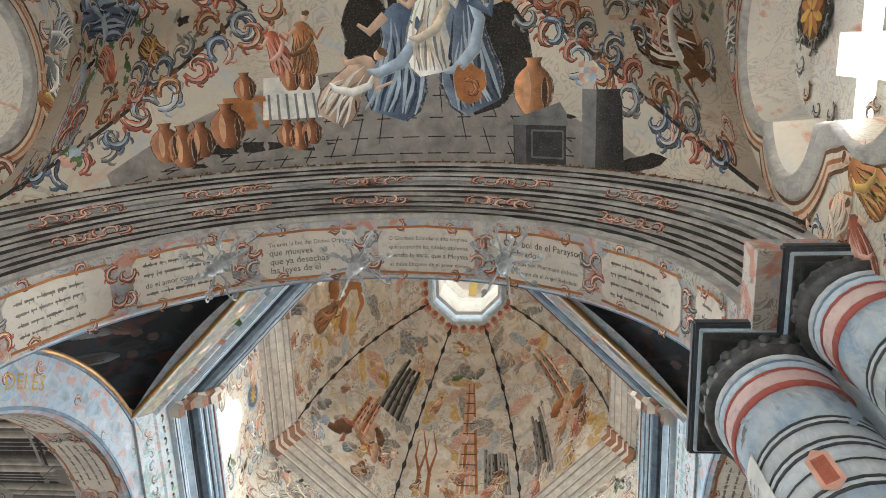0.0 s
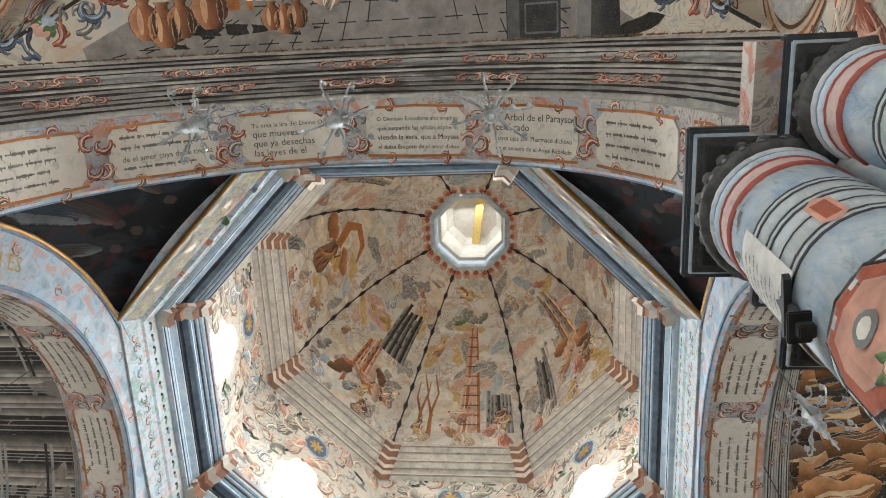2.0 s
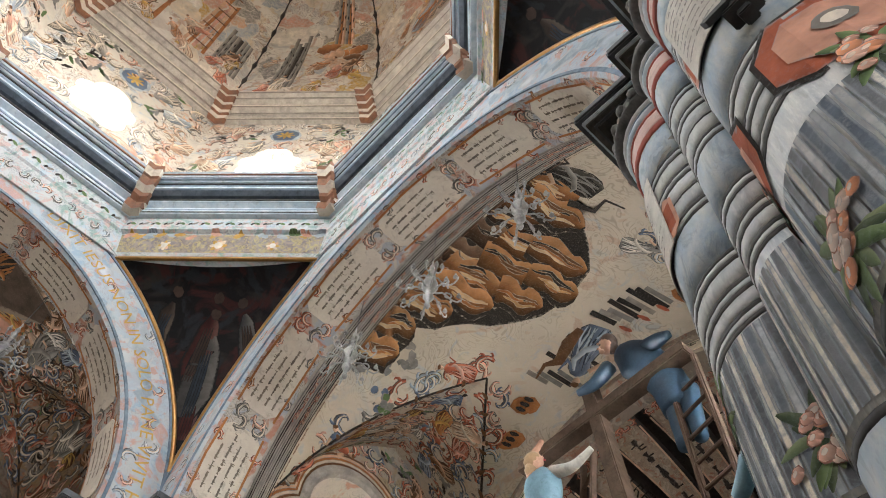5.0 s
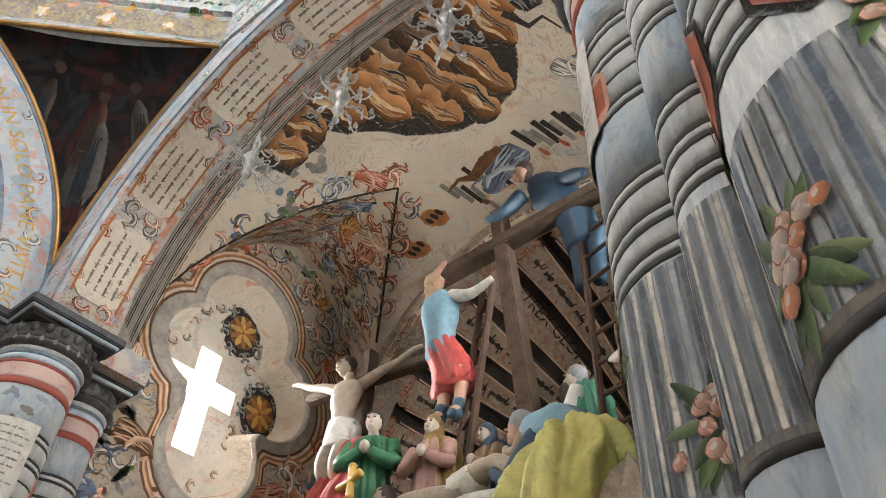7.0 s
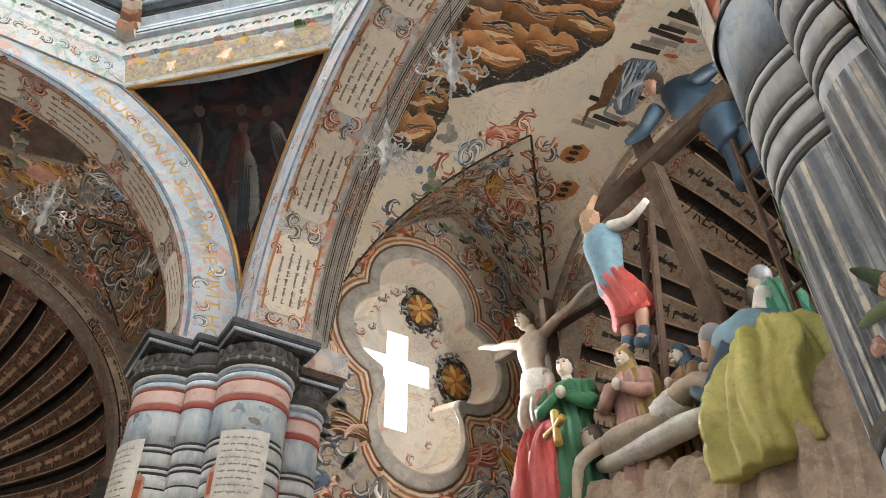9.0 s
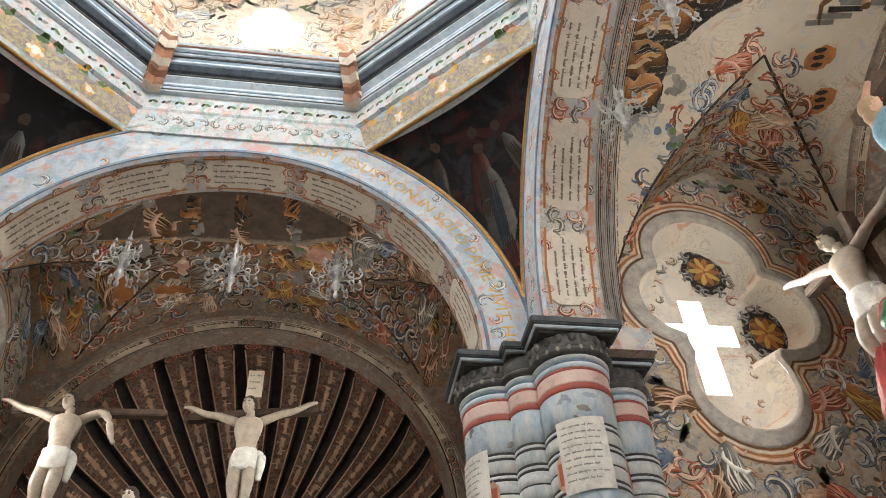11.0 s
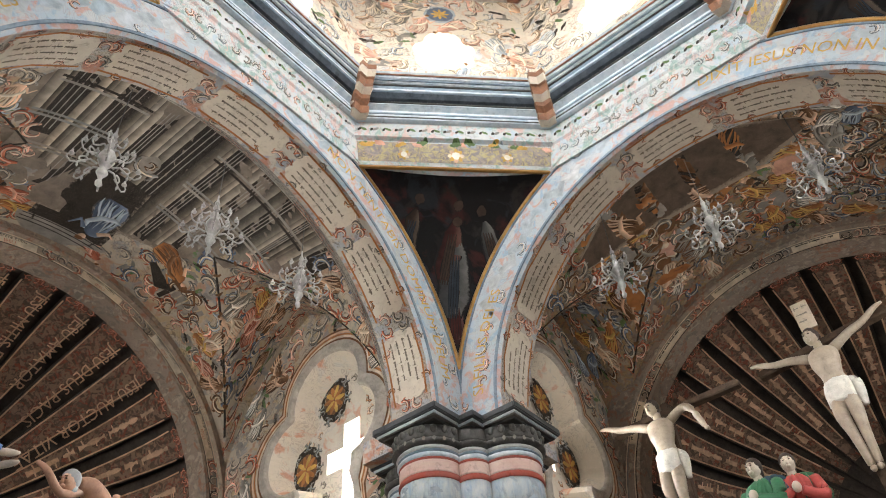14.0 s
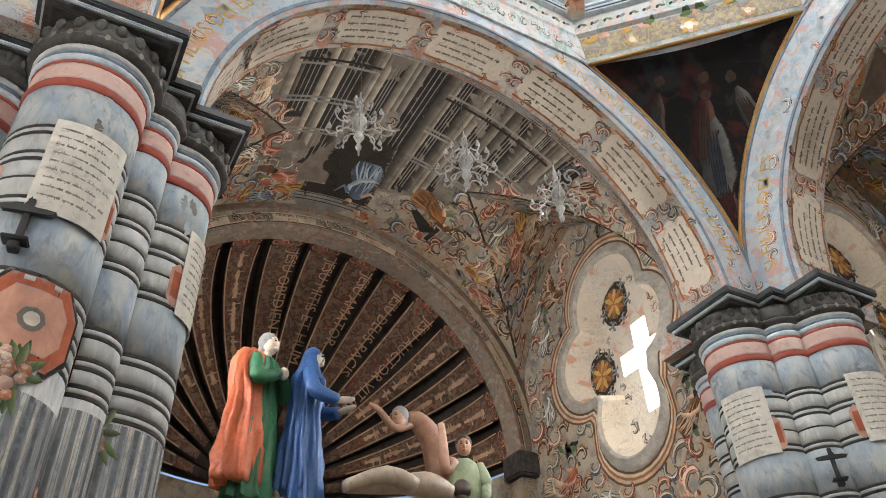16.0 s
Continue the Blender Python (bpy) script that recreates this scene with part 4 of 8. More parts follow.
def vault_map(k):
    m = TURN[k]

    def f(a, u):
        v = RV * math.sin(max(-1.55, min(1.55, a / RV)))
        v = max(-2.995, min(2.995, v))
        e = 0.004

        def p(vv, uu):
            return Vector((vv, uu, vault_z(vv, uu)))
        c = p(v, u)
        nn = (p(v + e, u) - p(v - e, u)).cross(p(v, u + e) - p(v, u - e))
        nn = nn.normalized() if nn.length > 1e-9 else Vector((0, 0, 1))
        if nn.z > 0:
            nn = -nn
        return m @ c, m.to_3x3() @ nn
    return f


def wall_map(k, side):
    m = TURN[k]
    nn = m.to_3x3() @ Vector((-side, 0, 0))
    return lambda u, z: (m @ Vector((side * FACE, u, z)), nn)


def soffit_map(k, lift=0.0):
    m = TURN[k]

    def f(s, u):
        a = s / RI
        return m @ Vector(((RI - lift) * math.sin(a), u, SPRING + (RI - lift) * math.cos(a))), m.to_3x3() @ Vector((-math.sin(a), 0, -math.cos(a)))
    return f


def face_map(k):
    m = TURN[k]
    nn = m.to_3x3() @ Vector((0, -1, 0))

    def f(s, r):
        a = s / 2.8
        return m @ Vector((r * math.sin(a), FACE, SPRING + r * math.cos(a))), nn
    return f


def dome_map(i):
    th = radians(45 * i)
    er, et = Vector((math.cos(th), math.sin(th), 0)), Vector((-math.sin(th), math.cos(th), 0))
    end = math.acos(0.80 / 2.78)

    def f(x, h):
        t = max(0.0, min(1.0, h / 5.0))
        a = 2.78 * math.cos(t * end)
        z = DOME_Z + (EYE_Z - 0.1 - DOME_Z) * math.sin(t * end) / math.sin(end)
        nn = (-er * math.cos(t * end) * 1.0 - Vector((0, 0, 1)) * math.sin(t * end) * 0.62).normalized()
        x = max(-1, min(1, x / (a * 0.41))) * a * 0.41
        return er * a + et * x + Vector((0, 0, z)), nn
    return f


def drum_map(i):
    th = radians(45 * i)
    er, et = Vector((math.cos(th), math.sin(th), 0)), Vector((-math.sin(th), math.cos(th), 0))
    return lambda x, z: (er * 2.97 + et * x + Vector((0, 0, z)), -er)


def frieze_map(i):
    th = radians(45 * i)
    er, et = Vector((math.cos(th), math.sin(th), 0)), Vector((-math.sin(th), math.cos(th), 0))
    diag = i % 2

    def f(x, z):
        if z > 9.03:
            a = 2.905
        else:
            a = (3.042 if diag else 2.97) + ((2.96 if diag else 2.93) - (3.042 if diag else 2.97)) * (z - OCT_H) / 0.32
        return er * a + et * x + Vector((0, 0, z)), -er
    return f


def column_map(k, x, y, r):
    m = TURN[k]

    def f(s, z):
        a = s / r
        return m @ Vector((x + r * math.cos(a), y + r * math.sin(a), z)), m.to_3x3() @ Vector((math.cos(a), math.sin(a), 0))
    return f


HUES = ("red", "rose", "blue", "grey", "red", "sky")


def groin(u):
    half = (7.1 - BACK) / 2
    return RV * math.asin((LUN + (FACE - LUN) * min(1.0, abs(u - (BACK + half)) / half)) / RV)


def vault_ornament(p, k):
    """Knotted painted cord along the groins with scrolls on both sides, and scrolls in the lunettes."""
    for side in (-1, 1):
        for ua, ub in ((4.06, 5.55), (5.55, ENDS[k] - 0.1)):
            us = steps(ua, ub, 16)
            p.stroke([(side * (groin(u) - 0.012), u) for u in us], [0.014] * len(us), "dark", 0.008)
            for j in range(1, 8):
                u = ua + (ub - ua) * j / 8
                a = side * groin(u)
                p.blob(a, u, 0.055, 0.022, random.uniform(0, 3), "brown", 0.010)
                hue = HUES[(j + (side > 0)) % 6]
                p.scroll(a - side * random.uniform(0.16, 0.24), u + random.uniform(-0.05, 0.05), random.uniform(0.13, 0.18), random.uniform(0, 6), random.choice((-1, 1)), hue)
                p.scroll(a + side * random.uniform(0.16, 0.24), u + random.uniform(-0.05, 0.05), random.uniform(0.11, 0.16), random.uniform(0, 6), random.choice((-1, 1)), HUES[(j + 3) % 6])
        for j in range(3):
            p.drapery(side * random.uniform(2.3, 3.0), 5.2 + 0.4 * j, 0.42, random.uniform(0, 6), random.choice((("blue", "sky"), ("red", "rose"), ("brown", "ochre"), ("grey", "white"))))


def paint_south(p):
    # tiled floor of the banquet picture
    us, ws = [], []
    for a, h in zip(steps(2.75, -2.55, 20), (0.12, 0.25, 0.38, 0.5, 0.6, 0.7, 0.78, 0.84, 0.9, 0.92, 0.92, 0.9, 0.86, 0.8, 0.72, 0.64, 0.56, 0.46, 0.36, 0.24, 0.1)):
        us.append((a, 4.02 + h / 2))
        ws.append(h / 2)
    p.stroke(us, ws, "tile", 0.0025, 8)
    for j in range(5):
        u = 4.1 + 0.15 * j + 0.012 * j * j
        p.line((2.35 - 0.42 * j, u), (-2.2 + 0.3 * j, u + 0.02), 0.0055, "dark", 0.0042, 30)
    for j in range(22):
        a = 2.6 - 0.24 * j
        p.line((a, 4.03), (a * 0.72 - 0.1, 4.03 + max(0.1, 0.86 - 0.26 * abs(a))), 0.0055, "dark", 0.0042)

    def jar(a, u, s, mat=(0.27, 0.10, 0.04)):
        us = [u + s * q for q in (-0.5, -0.46, -0.36, -0.2, 0.0, 0.16, 0.28, 0.36, 0.42, 0.50)]
        ws = [s * q for q in (0.14, 0.19, 0.27, 0.36, 0.385, 0.34, 0.23, 0.13, 0.12, 0.17)]
        p.stroke([(a, y) for y in us], [w + 0.008 for w in ws], "dark", 0.0065, 4)
        p.stroke([(a, y) for y in us], ws, mat, 0.0078, 8, form=0.8)
        p.stroke([(a + 0.12 * s, y) for y in us[2:7]], [0.02 * s, 0.06 * s, 0.075 * s, 0.05 * s, 0.02 * s], (0.62, 0.34, 0.18), 0.0092, 4, a=0.7)
        p.stroke([(a - 0.22 * s, y) for y in us[2:6]], [0.03 * s, 0.07 * s, 0.07 * s, 0.03 * s], (0.07, 0.03, 0.015), 0.0092, 4, a=0.6)
        p.blob(a - 0.42 * s, u - 0.5 * s, 0.42 * s, 0.06 * s, 0.05, "dark", 0.0045, a=0.7)
    p.blob(1.5, 4.25, 0.45, 0.05, 0.0, "dark", 0.005)
    for a, u, s in ((2.2, 4.36, 0.36), (1.88, 4.36, 0.34), (2.04, 4.31, 0.40), (1.06, 4.36, 0.26), (0.82, 4.37, 0.26), (0.94, 4.33, 0.28), (0.42, 4.62, 0.24)):
        jar(a, u, s)
    jar(1.62, 4.47, 0.42)
    jar(1.42, 4.83, 0.26)
    p.stroke([(1.42, 4.42), (1.42, 4.56), (1.42, 4.7)], [0.2, 0.2, 0.2], "rust", 0.005)
    p.stroke([(1.42, 4.68), (1.42, 4.73)], [0.22, 0.22], "rust", 0.006)
    # table with its cloth
    p.stroke([(0.98, 4.50), (0.98, 4.7), (0.98, 4.9)], [0.30, 0.28, 0.26], "white", 0.006)
    for j in range(6):
        p.line((0.76 + 0.09 * j, 4.50), (0.78 + 0.085 * j, 4.74), 0.012, "grey", 0.0075)
    jar(0.98, 4.90, 0.26)
    jar(0.84, 4.89, 0.24)
    p.drapery(0.42, 4.75, 0.72, 2.3, ("flesh", "white"), 0.008)
    p.drapery(0.85, 5.15, 0.5, 1.7, ("rust", "brown"), 0.008)
    p.drapery(1.08, 5.12, 0.42, 1.4, ("red", "rose"), 0.008)
    p.drapery(-0.05, 5.0, 1.05, 1.7, ("blue", "sky"), 0.008)
    p.drapery(-0.78, 5.08, 1.1, 1.3, ("blue", "sky"), 0.009)
    p.drapery(-0.42, 5.3, 0.85, 1.6, ("white", "cream"), 0.010)
    p.blob(-1.0, 5.0, 0.55, 0.36, 1.9, "dark", 0.006)
    p.blob(0.2, 5.3, 0.4, 0.25, 1.5, "dark", 0.005)
    p.blob(-0.78, 4.78, 0.2, 0.16, 1.57, "rust", 0.012)
    p.scroll(-0.78, 4.72, 0.1, 1.0, 1, "rust", "rust", 0.014)
    for j in range(6):
        p.line((0.3 - 0.12 * j, 5.3), (0.34 - 0.12 * j, 5.9), 0.045, "dark" if j % 2 else "grey", 0.004)
    # pedestals, urn, pillar
    p.stroke([(-1.48, 4.03), (-1.48, 4.22), (-1.48, 4.40)], [0.27, 0.27, 0.27], (0.045, 0.042, 0.04), 0.007, 4, edge=0.9)
    p.stroke([(-1.28, 4.03), (-1.28, 4.40)], [0.06, 0.06], (0.10, 0.095, 0.09), 0.0085, 4, edge=0.9)
    for da, db in (((-0.68, 4.09), (-0.68, 4.34)), ((-0.36, 4.09), (-0.36, 4.34)), ((-0.68, 4.09), (-0.36, 4.09)), ((-0.68, 4.34), (-0.36, 4.34))):
        p.line((da[0] - 1.04, da[1]), (db[0] - 1.04, db[1]), 0.009, (0.13, 0.125, 0.12), 0.0095)
    p.stroke([(-1.46, 4.39), (-1.46, 4.46), (-1.44, 4.52)], [0.31, 0.30, 0.26], (0.20, 0.19, 0.18), 0.0105, 4, edge=0.9)
    jar(-1.42, 4.74, 0.52, (0.40, 0.17, 0.07))
    p.stroke([(-2.0, 4.02), (-2.0, 4.4), (-2.0, 4.72)], [0.10, 0.09, 0.09], "grey", 0.007)
    p.stroke([(-2.2, 4.02), (-2.19, 4.4), (-2.18, 4.72)], [0.15, 0.14, 0.13], (0.04, 0.037, 0.035), 0.007, 4, form=0.3, edge=0.9)
    p.blob(-2.5, 4.1, 0.3, 0.07, -0.25, "dark", 0.006)
    p.drapery(3.25, 5.5, 0.9, 0.0, ("blue", "sky"))
    p.drapery(3.35, 4.75, 0.7, 1.4, ("sky", "red"))
    p.drapery(-3.0, 5.12, 0.95, 3.6, ("brown", "white"))
    p.stroke([(-2.2, 5.32), (-2.6, 5.28), (-2.85, 5.2)], [0.02, 0.04, 0.05], "flesh", 0.006)
    p.stroke([(-3.1, 5.0), (-3.35, 4.8), (-3.6, 4.85)], [0.07, 0.06, 0.03], "brown", 0.006)
    for j in range(9):
        p.blob(-1.92 - 0.05 * (j % 3), 4.92 - 0.05 * (j // 3), 0.045, 0.04, 0, random.choice(("sky", "cream", "rose")), 0.012 + 0.0007 * j)
        p.blob(3.0 + 0.05 * (j % 3), 4.28 + 0.045 * (j // 3), 0.045, 0.04, 0, random.choice(("sky", "rose", "green")), 0.012 + 0.0007 * j)
    for j in range(16):
        p.blob(random.uniform(2.6, 3.8), random.uniform(4.9, 5.6), random.uniform(0.04, 0.1), 0.03, 1.2, "green", 0.003, 0.5)
    # heavy acanthus scrolls on both sides of the groins
    for e in (-1, 1):
        for j in range(15):
            u = 4.3 + 2.5 * j / 14
            for o in (-0.19, 0.19):
                hue, tone = (("red", "rose"), ("blue", "sky"), ("grey", "sky"), ("rust", "flesh"))[(j + (o > 0)) % 4]
                p.scroll(e * (groin(u) + o), u, random.uniform(0.12, 0.16), random.uniform(0, 6.3), 1 if j % 2 else -1, hue, tone, 0.009 + 0.0008 * (j % 4))


def paint_east(p):
    # hanging brown crags over a pale sky
    base = []
    for j in range(16):
        a = -1.95 + 0.2 * j
        base.append((a, 4.45 + 1.1 * math.exp(-((a + 0.05) / 0.8) ** 2) + random.uniform(-0.08, 0.08)))
    p.stroke([(a, (4.0 + e) / 2 - 0.02) for a, e in base], [(e - 4.0) / 2 for a, e in base], "dark", 0.003, 10)
    rows = ((0.42, 8), (0.74, 8), (1.04, 8))
    for tier, (t1, many) in enumerate(rows):
        for j in range(many):
            a = -1.9 + 3.0 * (j + 0.5 * (tier % 2) + random.uniform(-0.12, 0.12)) / many
            e = 4.42 + 1.1 * math.exp(-((a + 0.05) / 0.8) ** 2)
            u1 = 4.0 + (e - 4.0) * t1 + random.uniform(-0.05, 0.05)
            u0 = max(4.0, u1 - random.uniform(0.55, 0.8))
            if u1 - u0 < 0.12:
                continue
            n = 11
            ph = random.uniform(0, 6)
            pts = [(a + 0.16 * (q / (n - 1)) + 0.02 * math.sin(0.9 * q + ph), u0 + (u1 - u0) * q / (n - 1)) for q in range(n)]
            ws = [0.20 * random.uniform(0.92, 1.08) * (0.85 + 0.15 * math.sin(1.1 * q + ph)) * math.sqrt(max(0.06, 1 - (q / (n - 1)) ** 6)) for q in range(n)]
            lf = 0.006 + 0.006 * tier + 0.0004 * j
            p.stroke([(x - 0.035, y + 0.02) for x, y in pts], [w * 1.15 + 0.014 for w in ws], "dark", lf - 0.001, 4)
            p.stroke(pts, ws, (0.25, 0.105, 0.032) if tier else (0.08, 0.04, 0.02), lf, 8, form=0.85)
            for q in range(6 if tier else 3):
                off = random.uniform(-0.75, 0.7)
                i0, i1 = random.randint(0, 4), random.randint(7, n - 1)
                hue = ((0.52, 0.30, 0.13), "rust", (0.60, 0.42, 0.24))[q % 3] if off < 0.1 else ("dark", "brown")[q % 2]
                seg = range(i0, i1)
                p.stroke([(pts[t][0] + off * ws[t] * 0.8 + 0.012 * math.sin(1.7 * t + q), pts[t][1]) for t in seg], [0.022 * math.sin(math.pi * (t - i0 + 0.5) / (i1 - i0)) + 0.003 for t in seg], hue, lf + 0.0008 + 0.0003 * q, 4, a=0.58)
    p.drapery(1.25, 4.3, 0.6, 4.4, ("dark", "grey"), 0.022)
    p.stroke([(1.0, 4.5), (1.15, 4.75), (1.35, 4.7), (1.45, 4.9)], [0.05, 0.035, 0.02, 0.012], "dark", 0.022)
    # burning town
    for j in range(9):
        a, u = 0.15 + 0.09 * j, 5.85 + 0.05 * (j % 3)
        p.line((a, u), (a + 0.1, u + random.uniform(0.25, 0.45)), 0.036, random.choice(("grey", "tile", "dark")), 0.004 + 0.0005 * j)
        if j % 3 == 0:
            p.blob(a + 0.14, u + 0.46, 0.09, 0.03, 1.2, "red", 0.010)
    for j in range(10):
        a, u = -0.95 + 0.085 * j, 5.9 + 0.1 * (j % 4)
        p.line((a, u), (a + 0.05, u + random.uniform(0.3, 0.5)), 0.03, random.choice(("grey", "tile", "dark")), 0.004 + 0.0005 * j)
    for a, u in ((-1.3, 6.2), (-1.75, 6.35), (1.2, 6.3)):
        p.blob(a, u, 0.2, 0.12, 0.9, "rust", 0.006)
        for q in range(3):
            p.blob(a - 0.07 + 0.08 * q, u - 0.02, 0.07, 0.028, 1.3, "dark", 0.008)
    p.drapery(-0.25, 6.25, 0.75, 2.6, ("blue", "sky"), 0.010)
    p.stroke([(-0.1, 5.95), (-0.35, 6.0), (-0.6, 6.1), (-0.75, 6.0), (-0.95, 6.05)], [0.05, 0.09, 0.07, 0.03, 0.012], "brown", 0.012)
    for j in range(14):
        p.blob(-2.3 + random.uniform(-0.15, 0.15), 4.62 + random.uniform(-0.2, 0.2), 0.05, 0.045, 0, random.choice(("blue", "rose", "grey", "green", "cream")), 0.012 + 0.0006 * j)
    for j in range(8):
        p.blob(random.uniform(-2.2, -1.5), random.uniform(4.1, 4.7), 0.12, 0.05, random.uniform(0, 3), "grey", 0.0025 + 0.0003 * j, 0.4)
    p.drapery(-2.75, 5.5, 0.45, 1.8, ("blue", "sky"))
    p.drapery(-2.6, 5.2, 0.4, 1.8, ("rose", "flesh"))


def paint_west(p):
    # painted altarpiece seen from below
    lim = ((-1.75, 4.8), (-1.5, 5.1), (-1.2, 5.6), (-0.6, 6.55), (-0.3, 6.5), (0.5, 6.2), (0.9, 6.0), (1.3, 5.4), (1.8, 4.95), (2.3, 4.3))

    def end(a):
        for (a0, u0), (a1, u1) in zip(lim, lim[1:]):
            if a0 <= a <= a1:
                return u0 + (u1 - u0) * (a - a0) / (a1 - a0)
        return 4.1
    aa = steps(-1.74, 2.2, 24)
    p.stroke([(a, (4.02 + end(a)) / 2) for a in aa], [max(0.03, (end(a) - 4.02) / 2) for a in aa], (0.20, 0.16, 0.13), 0.0025, 10)
    a, j = -1.70, 0
    while a < 2.15:
        # a bundle of shafts, each lit on one side, then a dark recess
        for w in random.choice(((0.05, 0.035, 0.05), (0.07, 0.03), (0.03, 0.03, 0.06, 0.03), (0.06, 0.06))):
            u1 = end(a + w)
            if u1 > 4.2:
                p.line((a + w, 4.03), ((a + w) * 0.97, u1), w, random.choice(((0.24, 0.205, 0.17), (0.15, 0.13, 0.11), (0.30, 0.25, 0.20), (0.10, 0.085, 0.07))), 0.004 + 0.0004 * (j % 6), form=0.65)
            a += 2 * w
            j += 1
        w = random.choice((0.05, 0.08, 0.13))
        u1 = end(a + w)
        if u1 > 4.2:
            p.line((a + w, 4.03), ((a + w) * 0.97, u1), w, "dark", 0.004, form=0.0)
            for q in range(3):
                p.line((a + w * (0.5 + 0.5 * q), 4.03), ((a + w * (0.5 + 0.5 * q)) * 0.97, u1 - 0.1), 0.006, "tile", 0.006)
        a += 2 * w
    for u in (4.35, 4.42, 4.95, 5.02, 5.5, 5.56):
        for a0, a1 in ((-1.6, -0.55), (0.35, 1.9)):
            if end((a0 + a1) / 2) > u + 0.1:
                p.line((a0, u), (a1, u), 0.018, random.choice(("tile", "dark", "grey")), 0.008)
    # dark niche with a blue-robed shape over a stone basin
    p.stroke([(-0.15, 5.45), (-0.17, 5.9), (-0.2, 6.5), (-0.2, 6.8)], [0.36, 0.42, 0.5, 0.5], "dark", 0.010, 4)
    p.drapery(0.05, 6.25, 0.75, 1.6, ("blue", "sky"), 0.013)
    p.stroke([(-0.2, 6.72), (-0.2, 6.84), (-0.18, 7.0), (-0.1, 7.08)], [0.62, 0.58, 0.36, 0.05], "tile", 0.012, 6)
    for q in range(3):
        p.line((-0.75, 6.74 + 0.07 * q), (0.35 - 0.08 * q, 6.74 + 0.07 * q), 0.008, "dark", 0.0145)
    p.scroll(-0.1, 5.05, 0.2, 0.5, 1, "grey", "cream", 0.010)
    p.blob(-0.1, 5.05, 0.16, 0.12, 1.5, "tile", 0.014)
    p.scroll(-0.1, 5.05, 0.08, 2.0, -1, "brown", "cream", 0.016)
    p.drapery(1.05, 6.15, 0.6, 0.3, ("rust", "brown"), 0.013)
    p.stroke([(1.2, 6.3), (1.45, 6.35), (1.55, 6.2), (1.7, 6.35), (1.6, 6.5)], [0.04, 0.03, 0.025, 0.02, 0.008], "brown", 0.013)
    p.stroke([(0.9, 6.35), (1.2, 6.55), (1.35, 6.5)], [0.05, 0.12, 0.02], "dark", 0.010)
    for j in range(8):
        p.line((1.15 + 0.1 * j, 6.45 - 0.02 * j), (1.1 + 0.1 * j, 6.8 - 0.03 * j), 0.035, random.choice(("dark", "grey", "tile")), 0.004)
    p.blob(1.2, 6.75, 0.05, 0.09, 0, "red", 0.007)
    for j in range(5):
        p.line((-1.5 + 0.1 * j, 6.25), (-1.45 + 0.1 * j, 6.55), 0.05, random.choice(("tile", "grey", "brown")), 0.004)
    p.stroke([(-1.45, 6.62), (-1.15, 6.62)], [0.06, 0.06], "red", 0.006)
    for j in range(30):
        p.blob(random.uniform(-1.6, -0.7), random.uniform(6.0, 6.9), 0.06, 0.025, random.uniform(0, 3), random.choice(("grey", "green", "dark")), 0.003, 0.5)
    p.scroll(-1.35, 5.75, 0.2, 1.0, 1, "red", "rose", 0.009)
    p.drapery(2.65, 5.45, 0.5, 1.2, ("ochre", "brown"))
    p.drapery(2.5, 5.15, 0.45, 2.0, ("red", "rose"))


